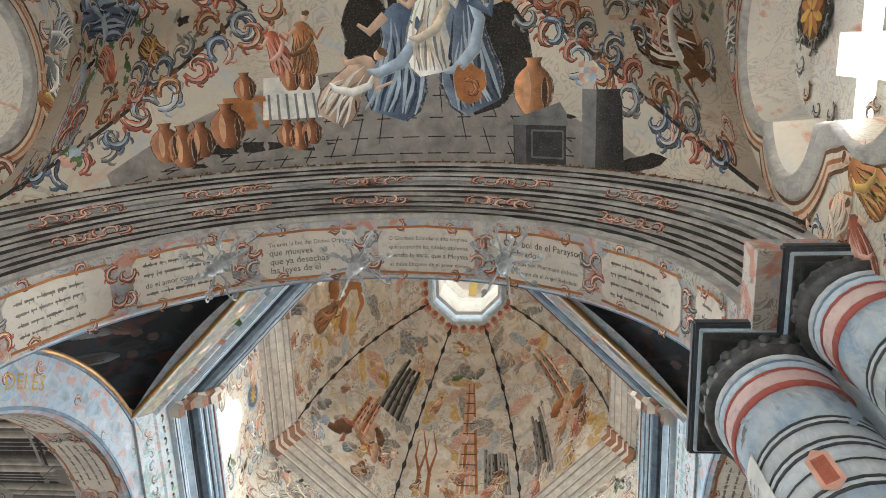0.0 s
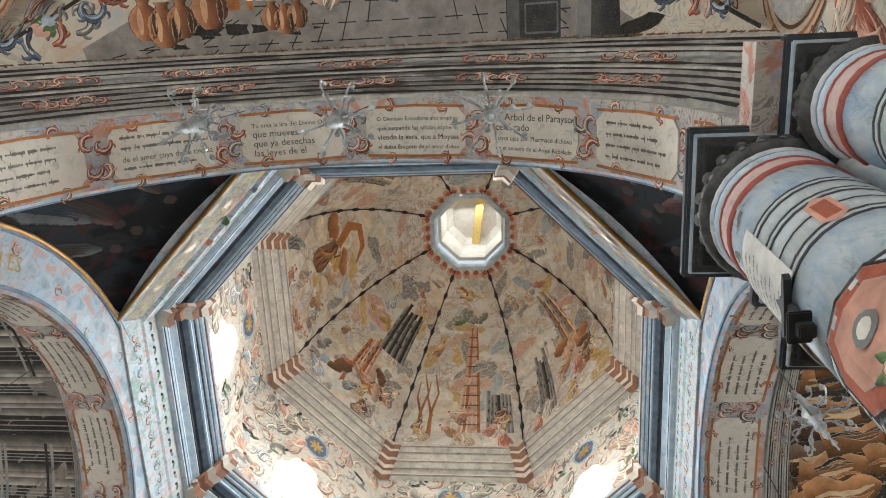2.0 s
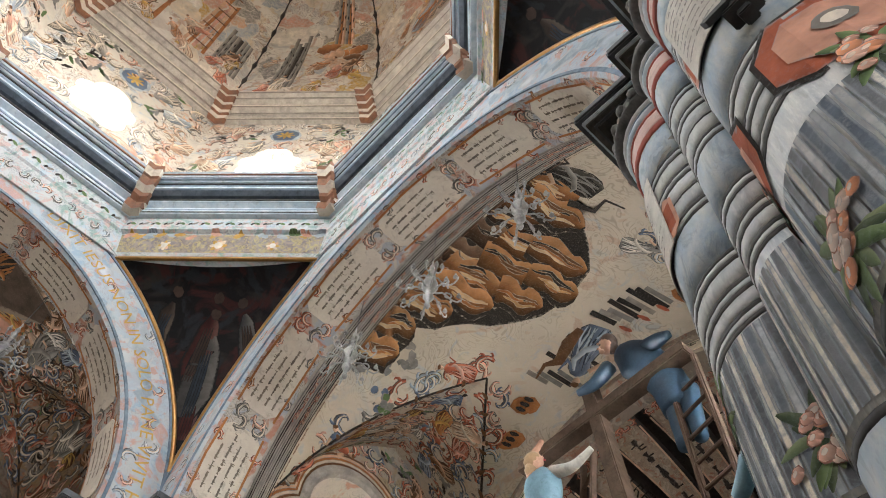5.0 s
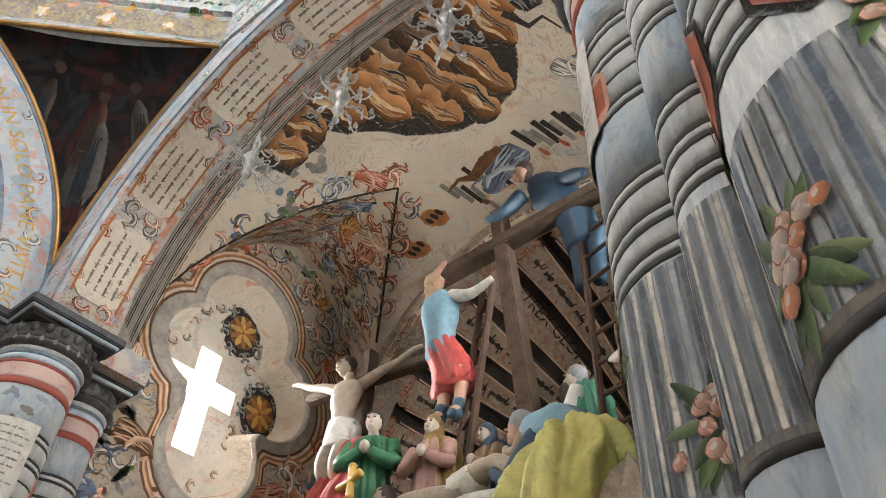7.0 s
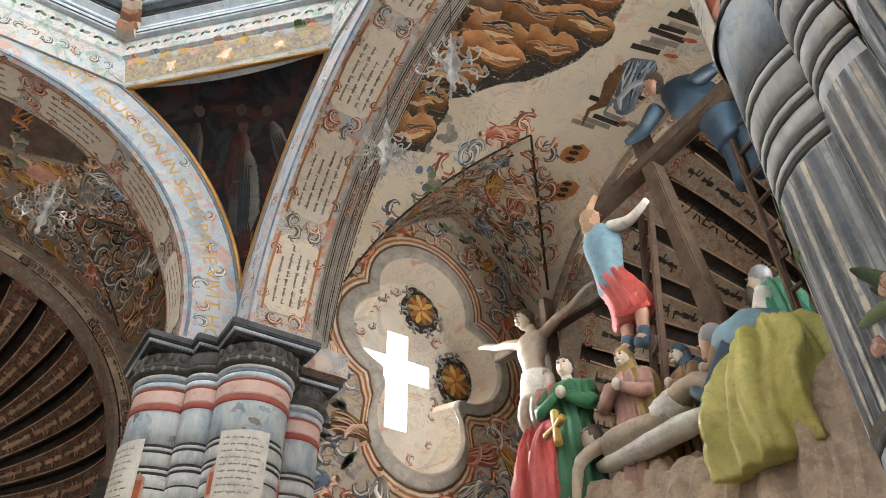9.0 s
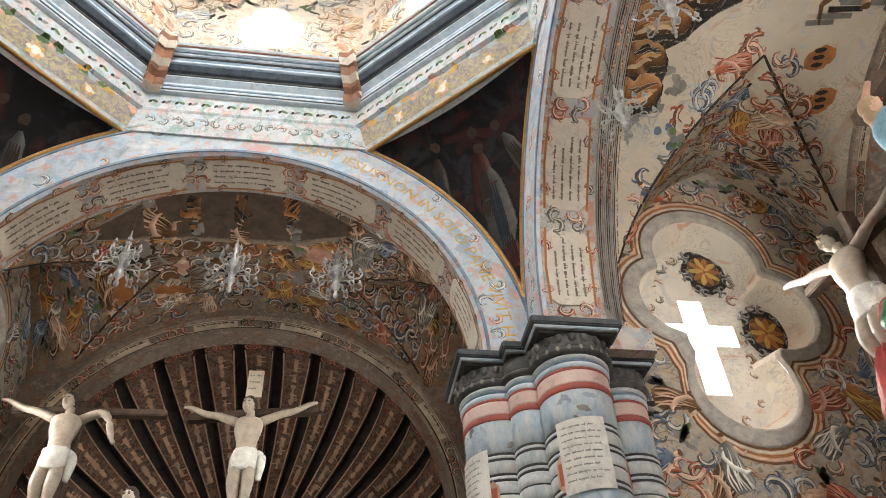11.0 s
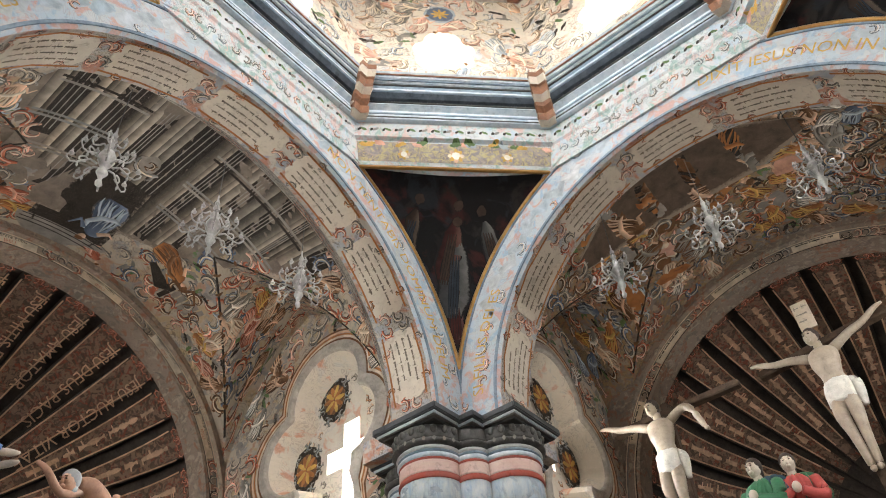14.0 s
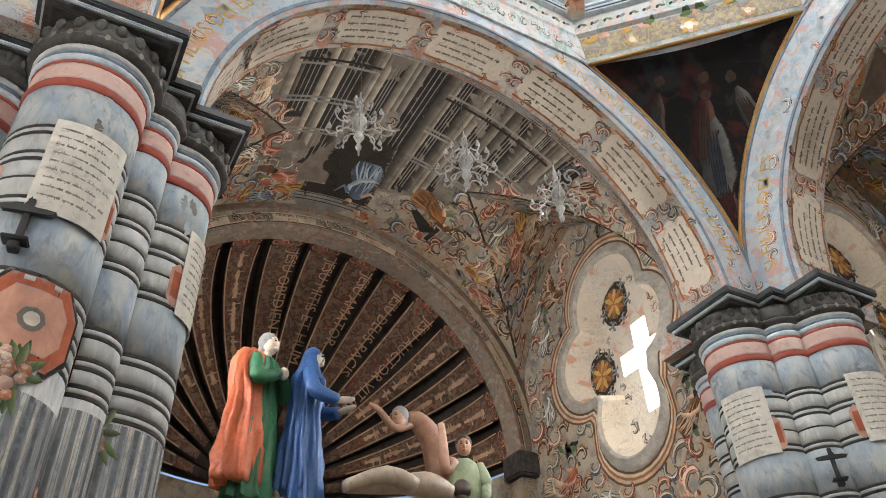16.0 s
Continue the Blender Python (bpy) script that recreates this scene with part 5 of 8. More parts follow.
def paint_north(p):
    p.stroke([(-2.0, 4.5), (-1.3, 4.5), (-0.8, 4.55), (-0.2, 4.6), (0.5, 4.6), (1.3, 4.5)], [0.12, 0.4, 0.5, 0.55, 0.5, 0.1], (0.11, 0.08, 0.06), 0.003, 8, a=0.6, edge=0.0)
    for j in range(46):
        p.blob(random.uniform(-1.8, 1.0), random.uniform(4.1, 5.05), random.uniform(0.1, 0.24), random.uniform(0.03, 0.08), random.uniform(0, 3), random.choice(("brown", "dark", "tile", "grey", "brown", "rust", "dark")), 0.005 + 0.0002 * j, 0.35)
    for j in range(60):
        p.scroll(random.uniform(-2.6, 2.6), random.uniform(4.15, 6.6), random.uniform(0.08, 0.16), random.uniform(0, 6), random.choice((-1, 1)), random.choice(("dark", "brown", "red", "dark", "grey", "rust")), random.choice(("flesh", "brown", "tile")), 0.0035 + 0.0006 * (j % 8))
    for j in range(14):
        p.blob(random.uniform(-1.4, 1.1), random.uniform(4.15, 4.95), random.uniform(0.12, 0.26), random.uniform(0.06, 0.12), random.uniform(0, 3), random.choice(("brown", "grey", "rust", "tile", "flesh")), 0.007 + 0.0003 * j, 0.3, a=0.6, form=0.6)
    for a, u, sz, rot in ((-1.3, 4.6, 0.7, 1.0), (0.35, 4.5, 0.8, 2.2), (-0.25, 5.0, 0.6, 0.3), (1.5, 4.9, 0.6, 1.7)):
        p.drapery(a, u, sz, rot, random.choice((("brown", "flesh"), ("grey", "tile"), ("dark", "rust"))), 0.012)
    p.drapery(-0.7, 4.5, 0.9, 0.4, ("dark", "brown"), 0.008)
    p.drapery(0.0, 4.75, 0.9, 0.9, ("brown", "dark"), 0.009)
    p.drapery(0.75, 4.8, 0.8, 2.6, ("grey", "tile"), 0.010)
    p.drapery(1.15, 4.55, 0.6, 0.2, ("brown", "dark"), 0.009)
    for j in range(16):
        p.blob(random.uniform(-2.0, 1.3), random.uniform(5.0, 6.0), random.uniform(0.15, 0.32), random.uniform(0.08, 0.16), random.uniform(0, 3), random.choice(("rust", "brown", "ochre", "grey", "tile", "rose", "dark", "cream")), 0.004 + 0.0005 * j, 0.3)
    for j in range(34):
        p.scroll(random.uniform(1.35, 2.7), random.uniform(4.7, 6.1), random.uniform(0.09, 0.14), random.uniform(0, 6), random.choice((-1, 1)), random.choice(("dark", "brown", "red", "grey")), "cream", 0.004 + 0.0006 * (j % 8))
    for j in range(3):
        p.drapery(random.uniform(-1.8, -0.6), 5.3 + 0.3 * j, 0.5, random.uniform(0, 6), ("brown", "tile"), 0.013)


def fill_scrolls(p, x0, x1, y0, y1, gap, free, hues, lo, hi, tone="cream", people=0.16, robes=(("blue", "sky"), ("red", "rose"), ("brown", "flesh"), ("grey", "white"), ("flesh", "cream"), ("rust", "ochre"))):
    """Covers what is left bare with scrolls of several sizes, leaves and robed shapes."""
    y, row = y0, 0
    while y < y1:
        x = x0 + (gap / 2 if row % 2 else 0)
        while x < x1:
            px, py = x + random.uniform(-0.3, 0.3) * gap, y + random.uniform(-0.3, 0.3) * gap
            x += gap
            if not free(px, py):
                continue
            r = random.random()
            lift = 0.0028 + 0.0009 * random.randint(0, 7)
            if r < people:
                p.drapery(px, py, hi * 2.6, random.uniform(0, 6.3), random.choice(robes), lift + 0.004)
            elif r < people + 0.16:
                for q in range(5):
                    p.blob(px + random.uniform(-0.4, 0.4) * gap, py + random.uniform(-0.4, 0.4) * gap, hi * 0.5, hi * 0.17, random.uniform(0, 3), random.choice(("green", "grey", "dark", "tile")), lift, 0.3)
            else:
                p.scroll(px, py, random.uniform(lo, hi), random.uniform(0, 6.3), random.choice((-1, 1)), random.choice(hues), tone, lift)
        y += gap * 0.85
        row += 1


def scene_zone(k, a, u):
    """Whether the arm's own picture takes up this place on its vault."""
    if abs(a) > groin(u) - 0.3:
        return False
    if k == "south":
        return u < 5.75 - 0.4 * max(0.0, abs(a) - 1.2)
    if k == "east":
        return True
    if k == "west":
        return -1.75 < a < 2.2 and u < 6.7 - 1.1 * max(0.0, abs(a) - 0.4)
    return abs(a) < 1.2 and u < 4.9


PAINTERS = dict(south=paint_south, east=paint_east, west=paint_west, north=paint_north)
for k in ARMS:
    random.seed(11 + len(k) + ord(k[0]))
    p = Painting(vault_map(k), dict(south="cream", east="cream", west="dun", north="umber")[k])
    PAINTERS[k](p)
    vault_ornament(p, k)
    hues = ("red", "rose", "grey", "blue", "brown", "tile", "red") if k in ("west", "north") else ("red", "rose", "blue", "sky", "grey", "red")

    def bare(a, u):
        return 4.08 < u < ENDS[k] - 0.12 and not scene_zone(k, a, u) and abs(abs(a) - groin(u)) > 0.22 and abs(a) < 3.75
    fill_scrolls(p, -3.7, 3.7, 4.1, 7.0, 0.36 if k == "south" else 0.23, bare, hues, 0.10, 0.16, people=0.08 if k == "south" else 0.16)
    p.done("fresco", bpy.data.objects["ceiling_%s" % k], "painted scenes and scrollwork")
    for side in (-1, 1):
        p = Painting(wall_map(k, side), "cream" if k == "south" else "dun")

        def clear(u, z, r):
            d, a = math.hypot(u - WIN_C[0], z - WIN_C[1]), math.atan2(z - WIN_C[1], u - WIN_C[0])
            return d > win_r(a) + 0.28 + r
        fill_scrolls(p, 3.8, ENDS[k] - 0.1, 3.4, 8.6, 0.25, lambda u, z: clear(u, z, 0.1), hues, 0.10, 0.18, "cream", 0.2)
        # banded paint round the niche
        for q, (o, mat) in enumerate(((0.19, "brown"), (0.225, "cream"), (0.26, "rust"), (0.295, "flesh"), (0.33, "brown"))):
            angs = steps(0, 2 * math.pi, 72)
            p.stroke([(WIN_C[0] + (win_r(a) + o) * math.cos(a), WIN_C[1] + (win_r(a) + o) * math.sin(a)) for a in angs], [0.014] * 73, mat, 0.003 + 0.001 * q)
        p.done("fresco", bpy.data.objects["wall_%s_%s" % (k, "a" if side > 0 else "b")], "painted scrolls and figures on plaster")
        # two framed medallions in the niche, faded scrolls round them
        win = bpy.data.objects["window_%s_%s" % (k, "a" if side > 0 else "b")]
        m = TURN[k]
        for u, z in ((5.27, 7.40), (5.74, 6.56)):
            def med(x, y, u=u, z=z):
                return m @ Vector((side * (FACE + 0.297), u + 1.25 * x, z + 1.25 * y)), m.to_3x3() @ Vector((-side, 0, 0))
            q = Painting(med)
            q.blob(0, 0, 0.27, 0.21, 1.57, "dark", 0.004, 0.05, 13)
            for j in range(14):
                a = j * math.pi / 7
                q.scroll(0.19 * math.cos(a), 0.25 * math.sin(a), 0.05, a, 1 if j % 2 else -1, "grey", "sky", 0.006)
            q.blob(0, 0, 0.18, 0.15, 1.57, "brown", 0.008, 0.05, 11)
            for j in range(10):
                a = j * math.pi / 5
                q.blob(0.08 * math.cos(a), 0.10 * math.sin(a), 0.075, 0.027, a, "ochre" if j % 2 else "rust", 0.010 + 0.0005 * j)
            q.done("medallion", win, "dark scrolled medallion with a gold flower")

        def back(x, y):
            return m @ Vector((side * (FACE + 0.298), x, y)), m.to_3x3() @ Vector((-side, 0, 0))
        q = Painting(back)
        for j in range(26):
            a = j * 2 * math.pi / 26
            rr = 0.88 * win_r(a) - 0.12
            if abs(a - 4.71) > 0.12:
                q.scroll(5.04 + rr * math.cos(a), 6.57 + rr * math.sin(a), random.uniform(0.05, 0.09), random.uniform(0, 6), 1 if j % 2 else -1, random.choice(("rose", "flesh", "rust", "tile")), "cream", 0.0005 * (j % 3))
        q.done("niche_paint", win, "faded rust and rose scrolls")

# ---- arches: panels of verse, scrolls and gold lettering ----
VERSES = {
    ("south", 1): ("", "", "de el amor cuya dulse tirania", ""),
    ("south", 2): ("Tu eres la lira del Divino Orpheo", "que mueves", "que ya desechas", "las leyes de el"),
    ("south", 3): ("O Glorioso Estandarte alto tropheo", "que suspende las nitidas espheras", "viendo la vara, que a Moyses", "el dulse Encanto de el amor divino"),
    ("south", 4): ("O Arbol de el Parayso", "celebrado", "cuyas ojas son Pharmaco dichoso", "de el veneno de el Angel Rebelado"),
}
FACES = dict(north=((-4.15, "SI FILIUS DEI ES"), (0.55, "DIXIT IESUS NON IN SOLO PANE VIVIT HOMO")), west=((-4.15, "SI FILIUS DEI ES"), (0.9, "NON TENTABIS DOMINUM DEUM")), east=(), south=())
for k in ARMS:
    random.seed(5 + ord(k[0]))
    a = bpy.data.objects["arch_%s" % k]
    fm = soffit_map(k)
    south = k == "south"
    step = math.pi * RI / 7
    off = 0.36 if south else 0.0
    orn = Painting(fm, "soffit")
    for j in range(-1, 8):
        # j counts from the reader's left; s runs to the reader's right from the crown
        s0 = -math.pi * RI / 2 + step * j + off
        s1 = s0 + step
        s0, s1 = max(s0, -3.85), min(s1, 3.85)
        if s1 - s0 < 0.3:
            continue
        sg = -1 if south else 1
        mid, half = (s0 + s1) / 2 * sg, (s1 - s0) / 2 - 0.10
        uc, hw = (FACE + SOF) / 2, 0.215
        # raised panel with rounded ends
        verts, faces = [], []
        n = 12
        outline = []
        for q in range(4):
            cx, cy = (1, 1, -1, -1)[q] * (half - 0.08), (1, -1, -1, 1)[q] * (hw - 0.08)
            for t in range(4):
                ang = math.pi / 2 - q * math.pi / 2 - t * math.pi / 6
                outline.append((cx + 0.08 * math.cos(ang), cy + 0.08 * math.sin(ang)))
        cols = steps(-half, half, n)
        for c in cols:
            e = max(0.0, abs(c) - (half - 0.08))
            w = hw - 0.08 + math.sqrt(max(0.0, 0.08 ** 2 - e * e))
            for t, dep in ((-1, 0.0), (-1, 0.012), (1, 0.012), (1, 0.0)):
                pt, nn = fm(mid + c, uc + t * w)
                verts.append(pt + nn * (dep + 0.001))
        for c in range(n):
            for t in range(3):
                faces.append((c * 4 + t, c * 4 + t + 1, c * 4 + t + 5, c * 4 + t + 4))
        faces += [(3, 2, 1, 0), tuple(n * 4 + t for t in range(4))]
        panel = link_mesh("text_panel", verts, faces, M["panel"], parent=a, label="cream painted panel of verse")
        ln = Painting(soffit_map(k, 0.013), "panel")
        lines = VERSES.get(("south", j), ("", "", "", "")) if south else ("", "", "", "")
        up = 1 if south else -1
        for q, text in enumerate(lines):
            u = uc + up * (0.125 - 0.085 * q)
            st = mid - sg * (half - 0.1)
            if text:
                ln.letters(text, st, u - up * 0.03, 0.085, sg, 0, "dark", 0.003, 2 * half - 0.16, flip=up * sg)
            else:
                ln.bars(st, u, 2 * half - random.uniform(0.18, 0.4), 0.055, sg, 0, "ink", 0.003)
        ln.done("lettering", panel, "dark handwritten lines")
        for e in (-1, 1):
            for w in (-1, 1):
                orn.scroll(mid + e * (half + 0.05), uc + w * 0.1, 0.085, random.uniform(0, 6), e * w, random.choice(("red", "rose", "grey")), "cream", 0.014)
                orn.scroll(mid + e * half * 0.55, uc + w * (hw + 0.015), 0.06, random.uniform(0, 6), w, random.choice(("red", "rose", "grey", "rust")), "cream", 0.014)
        orn.stroke([(mid - half, uc + hw), (mid, uc + hw + 0.012), (mid + half, uc + hw)], [0.012] * 3, "rust", 0.0135)
        orn.stroke([(mid - half, uc - hw), (mid, uc - hw - 0.012), (mid + half, uc - hw)], [0.012] * 3, "rust", 0.0135)
    orn.done("scrolls", a, "red and grey painted scrolls between the panels")
    fc = Painting(face_map(k), "band")
    for j in range(40):
        s = -4.2 + 8.4 * j / 39
        if abs(s) > 3.2 or j % 3 == 0:
            fc.scroll(s, random.uniform(2.64, 2.98), random.uniform(0.06, 0.1), random.uniform(0, 6), random.choice((-1, 1)), random.choice(("rose", "rose", "sky", (0.48, 0.51, 0.54))), "cream", 0.002 + 0.0006 * (j % 4))
    for s in steps(-3.4, 3.4, 26):
        fc.stroke([(s, 2.80 + random.uniform(-0.12, 0.12)), (s + 0.14, 2.80 + random.uniform(-0.12, 0.12)), (s + 0.27, 2.8)], [0.05, 0.09, 0.04], random.choice(("sky", "sky", (0.46, 0.50, 0.54))), 0.0015, 4, a=0.6)
    for st, text in FACES[k]:
        fc.letters(text, st, 2.72, 0.2, 1, 0, "ochre", 0.006)
    fc.done("painted_band", a, "pale blue band with gold capitals")
    # archivolt: coloured blocks and dark lines on the stepped moulding
    m = TURN[k]

    def av_map(s, w, m=m):
        r, y = RI + 0.08 + 0.47 * w, SOF + 0.0 + 0.40 * w
        ang = s / 2.8
        nn = m.to_3x3() @ Vector((-math.sin(ang) * 0.66, 0.75, -math.cos(ang) * 0.66))
        return m @ Vector((r * math.sin(ang), y, SPRING + r * math.cos(ang))) + nn * 0.04, nn
    ap = Painting(av_map, "moulding")
    for w in (0.06, 0.16, 0.25, 0.36, 0.46, 0.56, 0.66, 0.76, 0.86, 0.95):
        ss = steps(-4.1, 4.1, 48)
        ap.stroke([(s, w) for s in ss], [random.uniform(0.010, 0.03) for s in ss], random.choice(("dark", "dark", "dark", "grey")), 0.004)
    for s in (-2.5, -1.15, 0.2, 1.55, 2.85):
        for w in (0.28, 0.66):
            for q in range(7):
                ap.scroll(s - 0.3 + 0.1 * q, w, 0.085, random.uniform(0, 6), 1 if q % 2 else -1, "red" if q % 2 == 0 else "rose", "cream", 0.011 + 0.0005 * q)
    ap.bars(-3.6, 1.05, 7.2, 0.09, 1, 0, "brown", 0.010)
    ap.done("painted_mouldings", a, "striped grey mouldings with red scroll blocks")

# ---- shell lettering ----
SHELL_W = {4: "JESU AUCTOR VITAE", 5: "JESU DEUS PACIS", 6: "JESU AMATOR", 7: "JESU MITIS ET HUM", 8: "JESU OBEDIENTIS"}
for k in ("north", "east", "west"):
    random.seed(3 + ord(k[0]))
    m, end = TURN[k], ENDS[k]
    shell = bpy.data.objects["shell_%s" % k]
    for i in range(15):
        def sm(s, w, i=i):
            psi = s / 2.58
            phi = (i + 0.5) / 15 * math.pi + w / max(0.35, 2.58 * math.sin(psi))
            r = (2.97 - 0.15) * math.sin(psi)
            c = Vector((r * math.cos(phi), end + 0.15 + 2.4 * math.cos(psi), SPRING - 0.05 + r * math.sin(phi)))
            nn = Vector((-math.cos(phi) * math.sin(psi), -math.cos(psi), -math.sin(phi) * math.sin(psi)))
            return m @ c, m.to_3x3() @ nn
        q = Painting(sm, "dun" if k == "east" else "shell")
        pen = "dark" if k == "east" else "flesh"
        for e in (-1, 1):
            q.stroke([(1.2 + 0.25 * t, e * (0.065 + 0.0125 * t)) for t in range(11)], [0.011] * 11, "flesh", 0.003, a=0.8)
        text = SHELL_W.get(i, "") if k == "west" else ("JESU REX GLORIAE" if k == "east" and i == 9 else "")
        if text:
            q.letters(text, 3.62, -0.075, 0.22, -1, 0, pen, 0.005, 2.3, flip=1)
        else:
            q.bars(3.6, 0.0, 2.1, 0.16, -1, 0, pen, 0.005)
        for t in range(5):
            q.scroll(3.8, -0.14 + 0.07 * t, 0.06, t, 1 if t % 2 else -1, "red", "rose", 0.006)
        q.done("lettered_band", shell, "red and cream lettering on a dark band")
    # stars of the rim and painted labels on the niche arch
    rim = Painting(lambda s, w: (m @ Vector((2.945 * math.sin(s / 2.8) * (1 + w / 2.8), end + 0.012, SPRING - 0.05 + 2.945 * math.cos(s / 2.8) * (1 + w / 2.8))), m.to_3x3() @ Vector((0, -1, 0))), "dun")
    for w, mat, half in ((-0.075, "dark", 0.010), (-0.055, "cream", 0.007), (0.05, "grey", 0.009), (0.068, "cream", 0.007)):
        rim.stroke([(s, w) for s in steps(-4.3, 4.3, 60)], [half] * 61, mat, 0.011)
    for s in (-3.0, -1.8, -0.6, 0.6, 1.8, 3.0):
        rim.stroke([(s - 0.3, 0), (s, 0), (s + 0.3, 0)], [0.05] * 3, "cream", 0.012)
        if k == "west":
            rim.letters("Miserere nobis", s - 0.25, 0.01, 0.07, 1, 0, "dark", 0.016)
            rim.letters("JESU", s - 0.1, -0.06, 0.075, 1, 0, "red", 0.016)
        else:
            rim.bars(s - 0.25, 0.02, 0.5, 0.05, 1, 0, "dark", 0.016)
        for e in steps(s + 0.4, s + 0.8, 4):
            rim.scroll(e, 0, 0.07, random.uniform(0, 6), 1, random.choice(("red", "grey", "dark", "rose")), "cream", 0.012)
    rim.done("painted_labels", bpy.data.objects["niche_arch_%s" % k], "cream labels and scrolls on the arch")

# ---- dome, drum, frieze and pendentives ----
def towers(p, x, h0, h1, n, mats, w=0.035, lean=-0.25):
    for j in range(n):
        top = h0 + (h1 - h0) * random.uniform(0.75, 1.0)
        p.line((x + 2 * w * j, h0), ((x + 2 * w * j) * (1 + lean), top), w, mats[j % len(mats)], 0.010 + 0.0004 * (j % 3), form=0.5)
        for q in range(3):
            h = h0 + (top - h0) * (0.3 + 0.22 * q)
            p.blob((x + 2 * w * j) * (1 + lean * 0.5), h, 0.05, 0.012, 1.57, "dark", 0.0125)


def clouds(p, x, h, s, mats):
    for j in range(9):
        p.blob(x + random.uniform(-s, s) * 0.8, h + random.uniform(-s, s) * 0.5, s * random.uniform(0.25, 0.5), s * random.uniform(0.14, 0.26), random.uniform(0, 3), mats[j % len(mats)], 0.008 + 0.0007 * j, 0.3, a=0.7, form=0.4)


def scene_e(p):
    clouds(p, -0.2, 1.3, 0.55, ("ochre", "cream", "flesh"))
    p.drapery(-0.15, 1.25, 0.75, 2.4, ("sky", "rust"), 0.016)


def scene_ne(p):
    towers(p, 0.32, 0.55, 2.2, 6, ("tile", "grey", "dark", "grey"))
    clouds(p, -0.3, 1.6, 0.5, ("flesh", "rust", "brown"))
    clouds(p, -0.7, 0.9, 0.35, ("ochre", "ochre", "rust"))
    towers(p, -0.55, 1.9, 3.4, 6, ("flesh", "rust", "tile"), 0.03)
    clouds(p, 0.1, 3.4, 0.35, ("cream", "flesh", "tile"))


def scene_n(p):
    clouds(p, -0.1, 3.55, 0.38, ("grey", "green", "tile"))
    for j in range(5):
        p.line((-0.35 + 0.09 * j, 0.6), (-0.15 + 0.03 * j, 3.3), 0.028, ("rust", "flesh", "rose")[j % 3], 0.009 + 0.0004 * j)
    for j in range(10):
        p.line((-0.35 + 0.02 * j, 0.8 + 0.25 * j), (0.03 - 0.005 * j, 0.8 + 0.25 * j), 0.014, "brown", 0.012)
    for x in (0.55, 0.75):
        p.stroke([(x, 0.5), (x + 0.03, 1.1), (x - 0.06, 1.6), (x + 0.05, 2.1)], [0.045, 0.03, 0.02, 0.01], "rust", 0.011)
        p.stroke([(x, 1.0), (x + 0.14, 1.5), (x + 0.12, 1.9)], [0.03, 0.018, 0.008], "rust", 0.012)
    towers(p, -0.95, 0.6, 1.7, 7, ("tile", "grey", "grey", "dark"), 0.036, -0.1)
    clouds(p, 0.0, 4.25, 0.3, ("ochre", "rust", "cream"))


def scene_nw(p):
    towers(p, -0.62, 2.0, 3.5, 9, ("grey", "dark", "tile", "dark"), 0.035)
    clouds(p, 0.0, 1.1, 0.6, ("brown", "rust", "flesh", "red"))
    clouds(p, 0.6, 1.0, 0.4, ("tile", "grey", "sky"))
    towers(p, -0.1, 1.2, 2.2, 5, ("rose", "rust", "flesh"), 0.04)
    clouds(p, 0.3, 2.6, 0.35, ("ochre", "flesh"))


def scene_w(p):
    clouds(p, 0.3, 1.9, 0.7, ("ochre", "rust", "flesh", "cream"))
    p.drapery(0.25, 1.7, 0.8, 1.2, ("brown", "rust"), 0.016)
    p.stroke([(0.3, 2.1), (0.6, 2.5), (0.5, 2.8), (0.1, 2.85), (-0.2, 2.6)], [0.1, 0.11, 0.09, 0.07, 0.02], "rust", 0.017)
    towers(p, 0.85, 0.4, 1.0, 3, ("grey", "tile"), 0.04)


def scene_sw(p):
    towers(p, -0.2, 1.6, 3.2, 6, ("grey", "tile", "cream"), 0.04)
    clouds(p, 0.2, 1.4, 0.5, ("rust", "flesh", "brown"))


def scene_s(p):
    clouds(p, 0.1, 2.0, 0.5, ("ochre", "cream", "flesh"))
    towers(p, 0.2, 0.8, 2.0, 4, ("tile", "grey"), 0.05)


def scene_se(p):
    clouds(p, -0.1, 2.4, 0.35, ("ochre", "ochre", "cream"))
    p.stroke([(0.4, 2.6), (0.45, 3.3)], [0.045, 0.04], "rust", 0.012)


